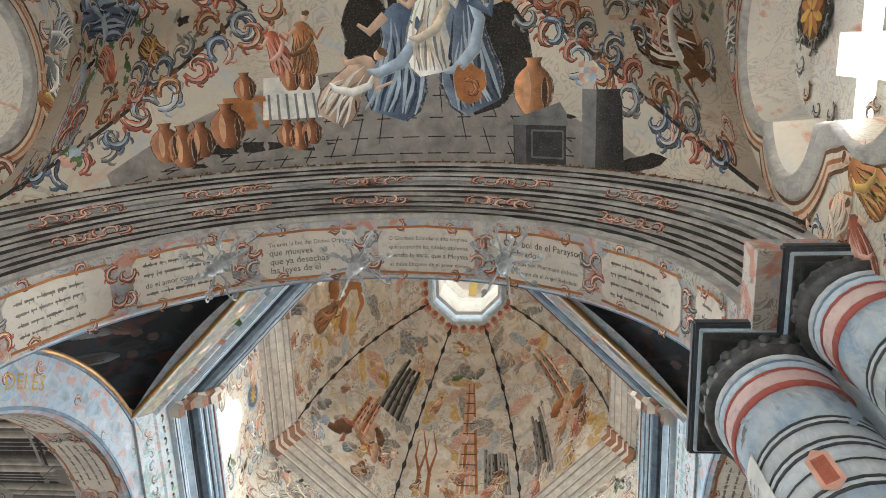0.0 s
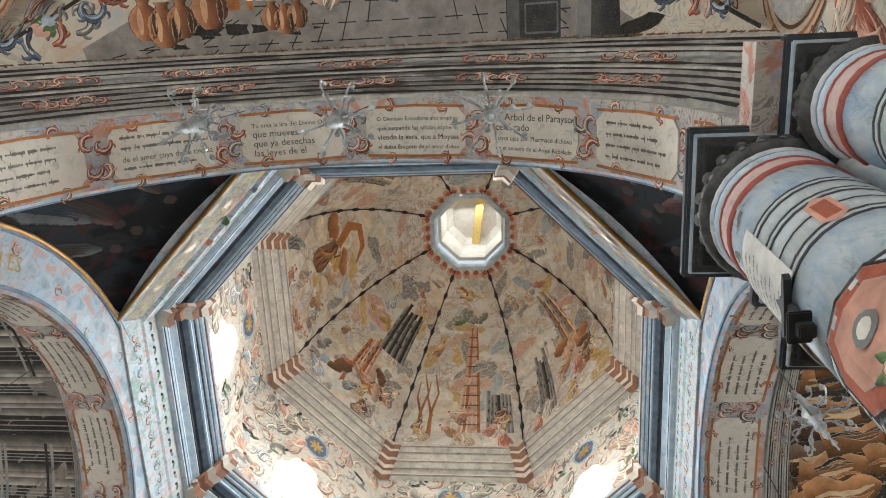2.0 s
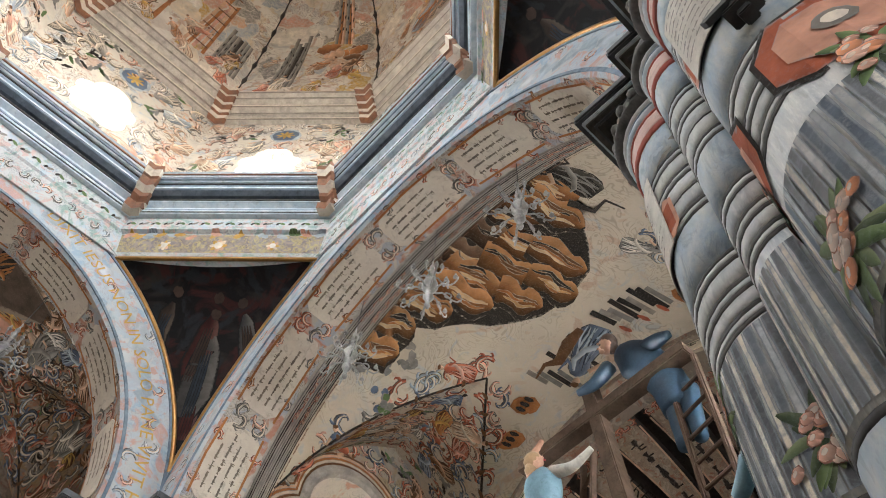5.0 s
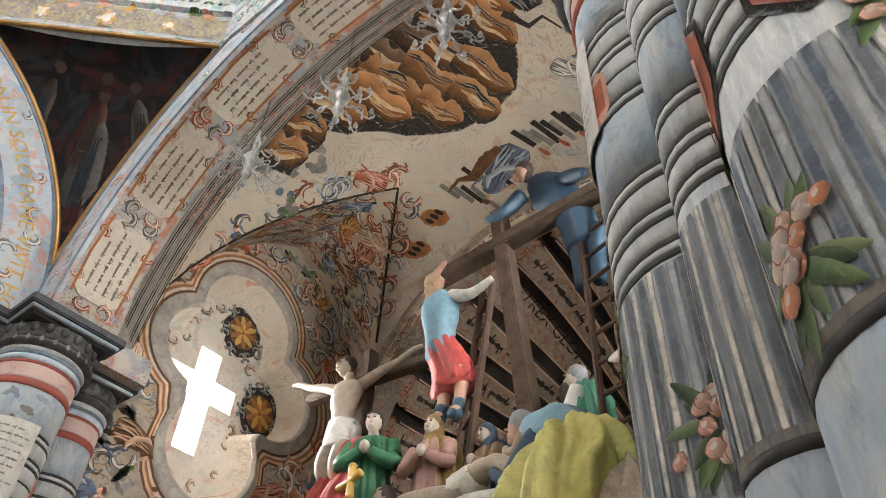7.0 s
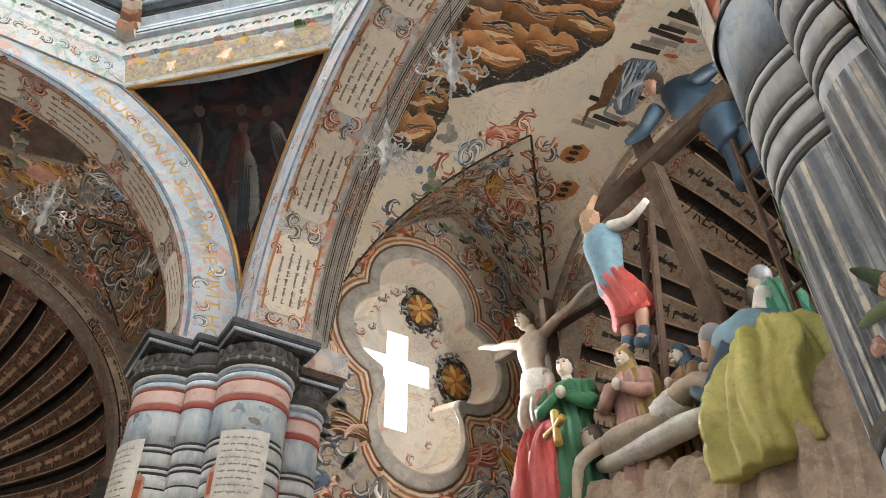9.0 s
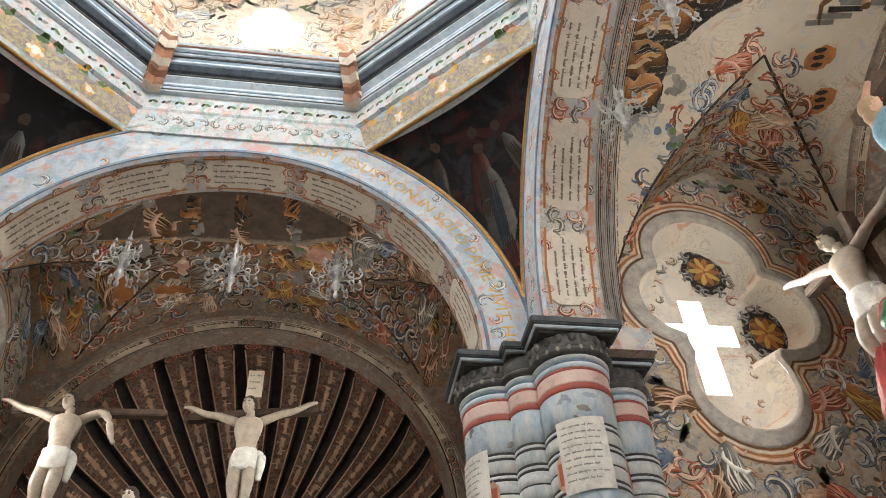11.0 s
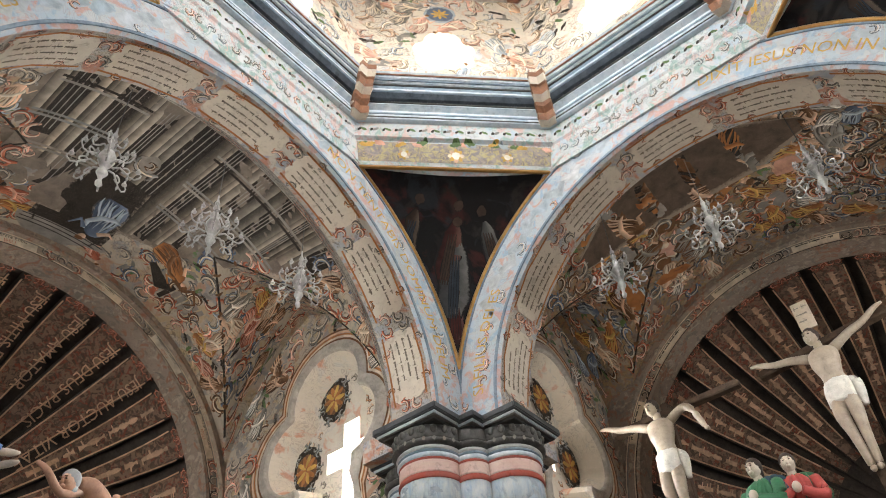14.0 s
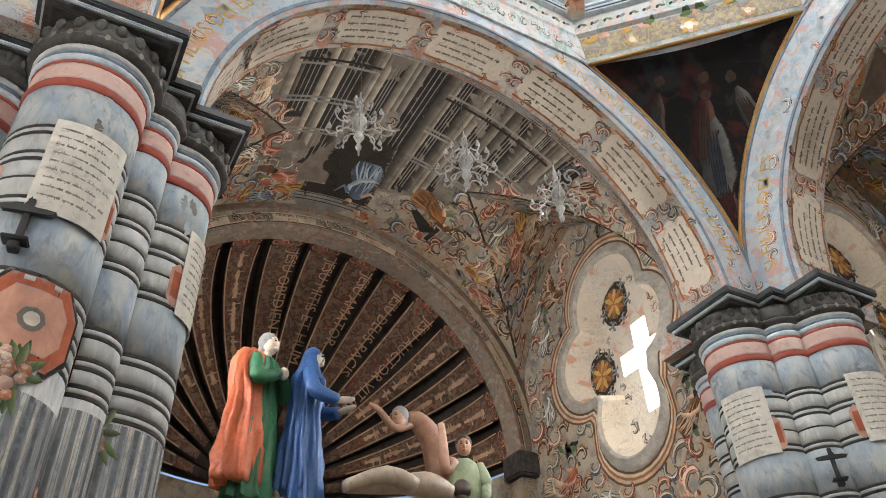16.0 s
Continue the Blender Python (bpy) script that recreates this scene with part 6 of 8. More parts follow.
DOME_SCENES = (scene_e, scene_ne, scene_n, scene_nw, scene_w, scene_sw, scene_s, scene_se)
for i in range(8):
    random.seed(40 + i)
    p = Painting(dome_map(i), "dome")
    for j in range(26):
        h = random.uniform(0.2, 4.3)
        half = 1.05 * math.cos(h / 5 * 1.28)
        p.blob(random.uniform(-half, half) * 0.85, h, random.uniform(0.2, 0.5), random.uniform(0.1, 0.24), random.uniform(0, 3), random.choice(("cream", "tile", "flesh", "white", "ochre", "cream", "grey", "rose", "sky")), 0.003 + 0.0003 * j, 0.3, a=0.42)
    DOME_SCENES[i](p)
    for j in range(15):
        h = random.choice((random.uniform(0.3, 1.2), random.uniform(0.3, 1.2), random.uniform(0.6, 4.0)))
        half = 0.9 * math.cos(h / 5 * 1.28)
        p.drapery(random.uniform(-half, half), h, random.uniform(0.3, 0.5) * (1 - 0.09 * h), random.uniform(0.6, 2.6), random.choice((("flesh", "rust"), ("flesh", "cream"), ("grey", "sky"), ("rose", "red"), ("brown", "flesh"), ("sky", "white"), ("ochre", "cream"), ("tile", "flesh"), ("cream", "white"))), 0.020 + 0.0015 * (j % 3))
    p.done("fresco", bpy.data.objects["dome"], "faded scenes of towering buildings and draped shapes")
    # painted cord along the groin of the dome
    th = radians(45 * i + 22.5)
    verts, faces = [], []
    hs = steps(0.05, 4.9, 40)
    er, et = Vector((math.cos(th), math.sin(th), 0)), Vector((-math.sin(th), math.cos(th), 0))
    end = math.acos(0.80 / 2.78)
    for j, h in enumerate(hs):
        t = h / 5 * end
        rr = 2.78 * math.cos(t) / math.cos(radians(22.5)) - 0.02
        c = er * rr + Vector((0, 0, DOME_Z + (EYE_Z - 0.1 - DOME_Z) * math.sin(t) / math.sin(end)))
        w = 0.045 if j % 4 == 2 else 0.013
        dn = (-er * math.cos(t) - Vector((0, 0, 0.6 * math.sin(t)))).normalized()
        verts += [c - et * w, c + dn * 0.02, c + et * w]
    for j in range(len(hs) - 1):
        faces += [(j * 3, j * 3 + 1, j * 3 + 4, j * 3 + 3), (j * 3 + 1, j * 3 + 2, j * 3 + 5, j * 3 + 4)]
    link_mesh("painted_cord", verts, faces, PIG["dark"], parent=bpy.data.objects["dome"], label="dark knotted cord")
    # eye of the dome: red petals
    p = Painting(dome_map(i), "dome")
    for j in range(4):
        p.blob(-0.3 + 0.2 * j, 4.78, 0.11, 0.085, 1.57, "rose", 0.004)
        p.blob(-0.3 + 0.2 * j, 4.84, 0.07, 0.06, 1.57, "red", 0.006)
    p.done("petal_border", bpy.data.objects["dome"], "rose scalloped border of the eye")
    # drum
    w = bpy.data.objects["wall_drum_%d" % (i + 1)]
    p = Painting(drum_map(i), "drum")
    p.blob(0, 12.05, 0.24, 0.24, 0, "sky", 0.004, 0.04, 13)
    p.blob(0, 12.05, 0.2, 0.2, 0, "blue", 0.006, 0.04, 13)
    for j in range(8):
        a = j * math.pi / 4
        p.blob(0.07 * math.cos(a), 12.05 + 0.07 * math.sin(a), 0.07, 0.022, a, "ochre", 0.008 + 0.0005 * j)
    fill_scrolls(p, -1.15, 1.15, 10.0, 12.5, 0.28, lambda x, z: math.hypot(x, z - 11.0) > dw_r(math.atan2(z - 11.0, x)) + 0.12 and math.hypot(x, z - 12.05) > 0.32 and abs(x) < 1.16,
                 ("rose", "tile", "sky", "flesh", "white", "cream"), 0.10, 0.17, "cream", 0.25, (("sky", "white"), ("rose", "cream"), ("tile", "cream"), ("flesh", "cream")))
    p.done("fresco", w, "faded scrolls and figures in grey and rose")
    # frieze leaves and flowers
    p = Painting(frieze_map(i), "frieze")
    for j in range(16):
        x = -1.1 + 2.2 * j / 15
        p.blob(x, 9.17, 0.045, 0.022, 0.6 if j % 2 else -0.6, "green" if j % 2 else "grey", 0.004)
        p.blob(x + 0.05, 9.16, 0.03, 0.018, 2.0, "dark", 0.006)
        if i % 2 == 0:
            p.scroll(x, 8.88, 0.06, random.uniform(0, 6), 1 if j % 2 else -1, random.choice(("rose", "sky", "grey")), "white", 0.004)
    if i % 2:
        for x in (-0.62, 0.0, 0.62):
            s = 0.10 if x == 0 else 0.075
            for j in range(8):
                a = j * math.pi / 4
                p.blob(x + s * 0.6 * math.cos(a), 8.83 + s * 0.6 * math.sin(a), s * 0.42, s * 0.25, a, random.choice(("ochre", "flesh", "cream")), 0.010 + 0.0004 * j)
            p.blob(x, 8.83, s * 0.5, s * 0.5, 0, "white", 0.0145, 0.05)
        for j in range(18):
            p.blob(random.uniform(-1.15, 1.15), 8.98 + random.uniform(-0.03, 0.03), 0.07, 0.03, random.uniform(-0.5, 0.5), random.choice(("green", "rose", "ochre", "sky")), 0.010 + 0.0003 * j, 0.3)
    p.done("painted_leaves", bpy.data.objects["frieze"], "green leaves and yellow flowers")

for k, nm, mats in (("north", "ne", ("red", "dark")), ("west", "nw", ("grey", "rose")), ("south", "sw", ("dark", "blue")), ("east", "se", ("blue", "dark"))):
    random.seed(70 + ord(nm[1]))
    m = TURN[k]

    def pm(w, z, m=m):
        zz = max(SPRING + 0.7, min(OCT_H, z))
        a, b = pend_edge(zz, 0), pend_edge(zz, 1)
        ln_ = (a - b).length
        t = min(0.98, max(0.02, 0.5 + w / max(ln_, 0.05)))
        sag = 0.07 * math.sin(math.pi * t) * ln_ / 2.3
        return m @ (a.lerp(b, t) + Vector((sag, sag, 0))), m.to_3x3() @ Vector((-0.7, -0.7, -0.1))
    p = Painting(pm, "canvas")
    shadow = dict(red=(0.05, 0.013, 0.011), rose=(0.06, 0.02, 0.022), blue=(0.022, 0.028, 0.038), grey=(0.055, 0.055, 0.055), brown=(0.035, 0.022, 0.016), flesh=(0.05, 0.032, 0.024))
    for x, z, size, rot, a, b in ((0.0, 7.72, 0.95, 1.5, "grey", "blue"), (-0.05, 8.0, 0.75, 1.35, "red", "brown"), (0.45, 8.05, 0.6, 1.9, "grey", "brown"), (-0.55, 8.15, 0.6, 1.2, "brown", "blue"), (0.0, 7.25, 0.5, 1.57, "rose", "red")):
        ax = [(x + size * u * math.cos(rot), z + size * u * math.sin(rot)) for u in (-0.5, -0.25, 0.0, 0.25, 0.45)]
        p.stroke(ax, [size * w for w in (0.1, 0.22, 0.2, 0.16, 0.04)], shadow[a], 0.004 + 0.002 * random.random(), 6, a=0.7, form=0.5, edge=0.0)
        for q in range(4):
            p.stroke([(px + 0.03 * q - 0.05, py) for px, py in ax[:4]], [0.006, 0.02, 0.018, 0.005], shadow[b], 0.008, a=0.6, edge=0.0)
        p.blob(x + 0.62 * size * math.cos(rot), z + 0.62 * size * math.sin(rot), 0.06, 0.05, 0, shadow["flesh"], 0.008, a=0.7)
    p.done("painted_shapes", bpy.data.objects["pendentive_" + nm], "dim shapes in red, rose and grey on dark ground")


# ---- column paint, notices and sconces ----
for k, nm in (("north", "ne"), ("west", "nw"), ("south", "sw"), ("east", "se")):
    random.seed(90 + ord(nm[0]) + ord(nm[1]))
    pr = bpy.data.objects["pier_" + nm]
    for cx, cy, face in ((2.62, 3.17, math.pi), (3.17, 2.62, -math.pi / 2)):
        r = 0.3125
        p = Painting(column_map(k, cx, cy, r), "stone")
        c0 = face * r
        big = (nm == "sw" and face == math.pi) or (nm == "se" and face != math.pi)
        for e in (-0.62, 0.0, 0.62) if big else ():
            s, z = c0 + e + 0.1, 3.72
            p.stroke([(s - 0.24, z), (s - 0.14, z), (s, z), (s + 0.14, z), (s + 0.24, z)], [0.12, 0.23, 0.23, 0.23, 0.12], "dark", 0.003, 4)
            p.stroke([(s - 0.22, z), (s - 0.13, z), (s, z), (s + 0.13, z), (s + 0.22, z)], [0.10, 0.21, 0.21, 0.21, 0.10], "red", 0.0045, 4)
            p.stroke([(s - 0.16, z), (s - 0.1, z), (s, z), (s + 0.1, z), (s + 0.16, z)], [0.07, 0.15, 0.15, 0.15, 0.07], "rose", 0.006, 4)
            p.blob(s, z, 0.06, 0.06, 0, "grey", 0.0075, 0.03)
            p.blob(s, z, 0.035, 0.035, 0, "white", 0.009, 0.03)
        for e in steps(-0.92, 0.92, 26):
            zt = 3.40 if big else 3.55
            zs_ = steps(2.88, zt, 8)
            p.stroke([(c0 + e, z) for z in zs_], [random.uniform(0.014, 0.019) for z in zs_], random.choice(((0.13, 0.14, 0.16), (0.19, 0.20, 0.22), (0.15, 0.18, 0.23))), 0.003, 4, a=0.46, edge=0.1)
            p.stroke([(c0 + e + 0.036, z) for z in zs_], [random.uniform(0.009, 0.014) for z in zs_], random.choice(("white", "white", (0.52, 0.55, 0.58))), 0.0034, 4, a=0.42, edge=0.1)
        for e, z in ((-0.55, 3.5), (0.1, 3.46), (-0.25, 3.02), (0.5, 3.05), (0.75, 3.5)):
            for j in range(18):
                a = random.choice((random.uniform(0.5, 2.6), random.uniform(3.7, 5.8), random.uniform(0, 6.3)))
                ln_ = random.uniform(0.10, 0.17)
                leaf = [(c0 + e + d * math.cos(a + 0.5 * d), z + d * 1.15 * math.sin(a + 0.5 * d)) for d in (0.02, ln_ * 0.5, ln_ * 0.8, ln_)]
                p.stroke(leaf, [0.010, 0.020, 0.015, 0.003], random.choice(("green", "green", (0.16, 0.21, 0.11), (0.07, 0.10, 0.05))), 0.005 + 0.0002 * j, 4, form=0.5)
            for j in range(15):
                x, y = c0 + e + random.gauss(0, 0.045), z + random.gauss(0, 0.05)
                r0 = random.uniform(0.018, 0.030)
                hue = random.choice(((0.62, 0.40, 0.32), (0.66, 0.52, 0.44), (0.60, 0.26, 0.14), (0.55, 0.32, 0.25)))
                p.blob(x, y, r0 * 1.12, r0 * 1.1, 0, (0.30, 0.15, 0.11), 0.0105 + 0.00025 * j, 0.08)
                p.blob(x, y, r0, r0, 0.8, hue, 0.0109 + 0.00025 * j, 0.08, form=0.45)
                p.blob(x - r0 * 0.2, y + r0 * 0.3, r0 * 0.42, r0 * 0.34, 0.7, (0.72, 0.62, 0.55), 0.0113 + 0.00025 * j, 0.1, a=0.8)
        for j in range(16):
            p.blob(c0 + random.uniform(-0.9, 0.9), 4.95 + random.uniform(-0.2, 0.2), 0.06, 0.02, random.uniform(0, 3), random.choice(("sky", "sky", "grey")), 0.002, 0.5)
        # small red lozenges beside the notices
        for e in (-0.32, 0.32):
            p.stroke([(c0 + e - 0.05, 4.45), (c0 + e, 4.45), (c0 + e + 0.05, 4.45)], [0.1, 0.15, 0.1], "rose", 0.004)
            p.stroke([(c0 + e - 0.03, 4.45), (c0 + e + 0.03, 4.45)], [0.09, 0.09], "red", 0.0055)
        if face == math.pi:
            for sx, sy, sr in ((2.82, 2.82, 0.17), (2.98, 3.70, 0.25), (3.70, 2.98, 0.25)):
                fl = Painting(column_map(k, sx, sy, sr + 0.001), "stone")
                for j in range(14):
                    s = (math.pi * 0.55 + 1.4 * math.pi * j / 13) * sr
                    zs_ = steps(2.88, 3.5, 8)
                    fl.stroke([(s, z) for z in zs_], [random.uniform(0.010, 0.015) for z in zs_], random.choice(((0.13, 0.14, 0.16), (0.19, 0.20, 0.22))), 0.003, 4, a=0.46, edge=0.1)
                    fl.stroke([(s + 0.03, z) for z in zs_], [0.009] * len(zs_), "white", 0.0034, 4, a=0.42, edge=0.1)
                fl.done("column_paint", pr, "painted grey flutes")
        lf = Painting(column_map(k, cx, cy, 0.31 * 1.10 + 0.041), "capital")
        for j in range(24):
            lf.blob(2 * math.pi * 0.382 * j / 24, 5.505, 0.024, 0.016, 1.57, "grey" if j % 2 else "tile", 0.001, 0.1)
        lf.done("painted_leaves", pr, "grey leaf ornament round the capital")
        p.done("column_paint", pr, "painted red cartouches, flutes and garlands of fruit")

        # paper notice bent round the column
        turn = face + (-0.35 if face == math.pi else 0.35) * -1
        fm = column_map(k, cx, cy, r + 0.012)
        verts, faces = [], []
        ss = steps(-0.20, 0.20, 10)
        for s in ss:
            for z, d in ((4.27, 0.0), (4.27, 0.004), (4.87, 0.004), (4.87, 0.0)):
                q, nn = fm(turn * (r + 0.012) + s, z + 0.006 * math.sin(9 * s))
                verts.append(q + nn * d)
        for j in range(10):
            for t in range(4):
                faces.append((j * 4 + t, j * 4 + (t + 1) % 4, j * 4 + 4 + (t + 1) % 4, j * 4 + 4 + t))
        faces += [(3, 2, 1, 0), tuple(40 + t for t in range(4))]
        note = link_mesh("notice", verts, faces, PIG["white"])
        tagged(note, "white paper notice with lines of writing on a column", "notice", "notices on the columns")
        for q in range(9):
            ln = Painting(column_map(k, cx, cy, r + 0.018), "paper")
            ln.bars(turn * (r + 0.018) - 0.17, 4.80 - 0.055 * q, random.uniform(0.25, 0.34), 0.03, 1, 0, "grey", 0.002)
            ln.done("line_of_writing", note)

MET_BLACK = paint("wrought_iron", (0.012, 0.012, 0.012), (0.02, 0.02, 0.02), rough=0.5, wear=0.05)
SILVER = paint("silvered_metal", (0.44, 0.43, 0.41), (0.17, 0.165, 0.16), rough=0.32, wear=0.4, metal=0.45)


def sconce(k, x, y, ang, z):
    d = Vector((math.cos(ang), math.sin(ang), 0))
    q = 0.02 if x == y else 0.318
    t = TURN[k] @ Matrix.Translation((x + q * d.x, y + q * d.y, z)) @ Matrix.Rotation(ang - math.pi / 2, 4, "Z") @ Matrix.Scale(0.8, 4)
    s = empty("sconce", "black iron cross-shaped candle bracket on a column", "candle bracket", "candle brackets")
    part("upright", box_bm(-0.02, 0.02, 0.0, 0.03, -0.02, 0.30, t, 0.004), MET_BLACK, s)
    bm = bmesh.new()
    prof = [(-0.15, 0.21), (-0.13, 0.185), (0.13, 0.185), (0.15, 0.21), (0.1, 0.22), (0.03, 0.225), (0.0, 0.30), (-0.03, 0.225), (-0.1, 0.22)]
    va = [bm.verts.new(t @ Vector((px, 0.012, pz))) for px, pz in prof]
    vb = [bm.verts.new(t @ Vector((px, 0.045, pz))) for px, pz in prof]
    bm.faces.new(list(reversed(va)))
    bm.faces.new(vb)
    for j in range(len(prof)):
        q = (j + 1) % len(prof)
        bm.faces.new((va[j], va[q], vb[q], vb[j]))
    part("crossbar", bm, MET_BLACK, s)
    part("tray", box_bm(-0.07, 0.07, 0.0, 0.10, -0.04, -0.02, t, 0.005), MET_BLACK, s)
    part("bracket", box_bm(-0.03, 0.03, 0.0, 0.07, -0.09, -0.04, t, 0.005), MET_BLACK, s)


sconce("west", 2.66, 2.66, radians(-135), 4.0)
sconce("south", 2.62, 3.17, radians(170), 4.08)
sconce("east", 3.17, 2.62, radians(-95), 4.08)
sconce("north", 2.66, 2.66, radians(-135), 4.0)


# ---- chandeliers ----
def tube_bm(pts, radii, n=8, m=Matrix(), bm=None):
    bm = bm or bmesh.new()
    rings = []
    for i, p in enumerate(pts):
        d = (Vector(pts[min(i + 1, len(pts) - 1)]) - Vector(pts[max(i - 1, 0)])).normalized()
        a = d.cross(Vector((0, 0, 1)) if abs(d.z) < 0.9 else Vector((1, 0, 0))).normalized()
        b = d.cross(a)
        rings.append([bm.verts.new(m @ (Vector(p) + radii[i] * (math.cos(2 * math.pi * j / n) * a + math.sin(2 * math.pi * j / n) * b))) for j in range(n)])
    for r0, r1 in zip(rings, rings[1:]):
        for j in range(n):
            bm.faces.new((r0[j], r0[(j + 1) % n], r1[(j + 1) % n], r1[j]))
    bm.faces.new(list(reversed(rings[0])))
    bm.faces.new(rings[-1])
    return bm


def chandelier():
    c = empty("chandelier", "small silvered chandelier with curled arms hanging below an arch", "chandelier", "chandeliers under the arches")
    part("stem", lathe_bm([(0.004, -0.36), (0.022, -0.34), (0.028, -0.31), (0.012, -0.27), (0.03, -0.23), (0.05, -0.19), (0.03, -0.13), (0.045, -0.10), (0.07, -0.04), (0.072, 0.02), (0.05, 0.07), (0.028, 0.10), (0.05, 0.13), (0.03, 0.17), (0.018, 0.21), (0.035, 0.24), (0.018, 0.28), (0.026, 0.31), (0.01, 0.35), (0.006, 0.42)], n=16), SILVER, c, "turned silver baluster", smooth=True)
    for tier, (n, reach, z0, drop) in enumerate(((8, 0.30, -0.10, 0.05), (6, 0.16, 0.12, 0.03))):
        for i in range(n):
            a = 2 * math.pi * i / n + 0.2
            ca, sa = math.cos(a), math.sin(a)
            pts = []
            for t, r, z in ((0, 0.06, 0.0), (1, 0.12, 0.03), (2, 0.17, -0.01), (3, 0.21, -drop), (4, 0.26, -drop - 0.01), (5, 0.295, -drop + 0.03), (6, 0.30, 0.01), (7, 0.28, 0.03)):
                q = r * reach / 0.30
                pts.append((q * ca, q * sa, z0 + z))
            am = part("arm", tube_bm(pts, [0.010, 0.009, 0.009, 0.008, 0.008, 0.008, 0.007, 0.005], 6), SILVER, c, smooth=True)
            tip = Matrix.Translation((0.27 * reach / 0.3 * ca, 0.27 * reach / 0.3 * sa, z0 + 0.035))
            part("candle_cup", lathe_bm([(0.006, -0.01), (0.024, 0.0), (0.020, 0.014), (0.009, 0.018), (0.009, 0.05), (0.004, 0.055)], tip, 8), SILVER, am)
            if tier == 0:
                curl = [(0.17 + 0.035 * math.cos(q), 0.02 + 0.035 * math.sin(q)) for q in steps(-2.4, 2.4, 8)]
                part("curl", tube_bm([(r * ca, r * sa, z0 - 0.01 + z) for r, z in curl], [0.008] * 9, 5), SILVER, am)
                part("drop", lathe_bm([(0.002, -0.055), (0.012, -0.03), (0.003, 0.0)], Matrix.Translation((0.2 * ca, 0.2 * sa, z0 - 0.05)), 6), SILVER, am)
    part("cord", tube_bm([(0, 0, 0.40), (0, 0, 1.02)], [0.004, 0.004], 5), MET_BLACK, c)
    return c


chand = chandelier()
first = True
for k, us in (("south", 3.55), ("north", 3.55), ("west", 3.55), ("east", 3.55)):
    for v in (-1.12, 0.0, 1.1):
        z = {"south": 7.12, "north": 7.28, "west": 7.08, "east": 7.3}[k]
        q = TURN[k] @ Matrix.Translation((v, us, z)) @ Matrix.Rotation(v * 2.0 + len(k), 4, "Z")
        if first:
            chand.matrix_basis = q
            first = False
        else:
            copy_thing(chand, q)


# ---- carved figures ----
def cloth(name, col, rough=0.55):
    return paint(name, col, tuple(v * 0.7 for v in col), rough=rough, scale=6, fine=40, wear=0.2)


SC = dict(
    skin=cloth("carved_pale_skin", (0.62, 0.52, 0.42)), dead=cloth("carved_white_body", (0.46, 0.37, 0.28), 0.4), hair=cloth("carved_dark_hair", (0.055, 0.035, 0.025)),
    greyhair=cloth("carved_grey_hair", (0.24, 0.24, 0.24)), orange=cloth("carved_orange_mantle", (0.66, 0.17, 0.07)), green=cloth("carved_green_tunic", (0.035, 0.17, 0.075)),
    blue=cloth("carved_blue_mantle", (0.028, 0.095, 0.27)), lblue=cloth("carved_pale_blue", (0.17, 0.30, 0.37)), yellow=cloth("carved_yellow_cloth", (0.52, 0.47, 0.13)),
    red=cloth("carved_red_cloth", (0.48, 0.07, 0.06)), pgreen=cloth("carved_pale_green", (0.36, 0.42, 0.26)), white=cloth("carved_white_cloth", (0.76, 0.72, 0.64)),
    rose=cloth("carved_rose_dress", (0.42, 0.24, 0.20)), ochre=cloth("carved_brown_gold_veil", (0.34, 0.22, 0.07)), gilt=cloth("carved_gilded_wood", (0.60, 0.36, 0.08), 0.4),
    dblue=cloth("carved_slate_blue", (0.025, 0.06, 0.10)), tan=cloth("carved_brown_cloth", (0.30, 0.19, 0.10)), flesh=cloth("carved_ruddy_skin", (0.48, 0.27, 0.18)), mint=cloth("carved_mint_green", (0.10, 0.34, 0.22)))
SKEYS = list(SC)


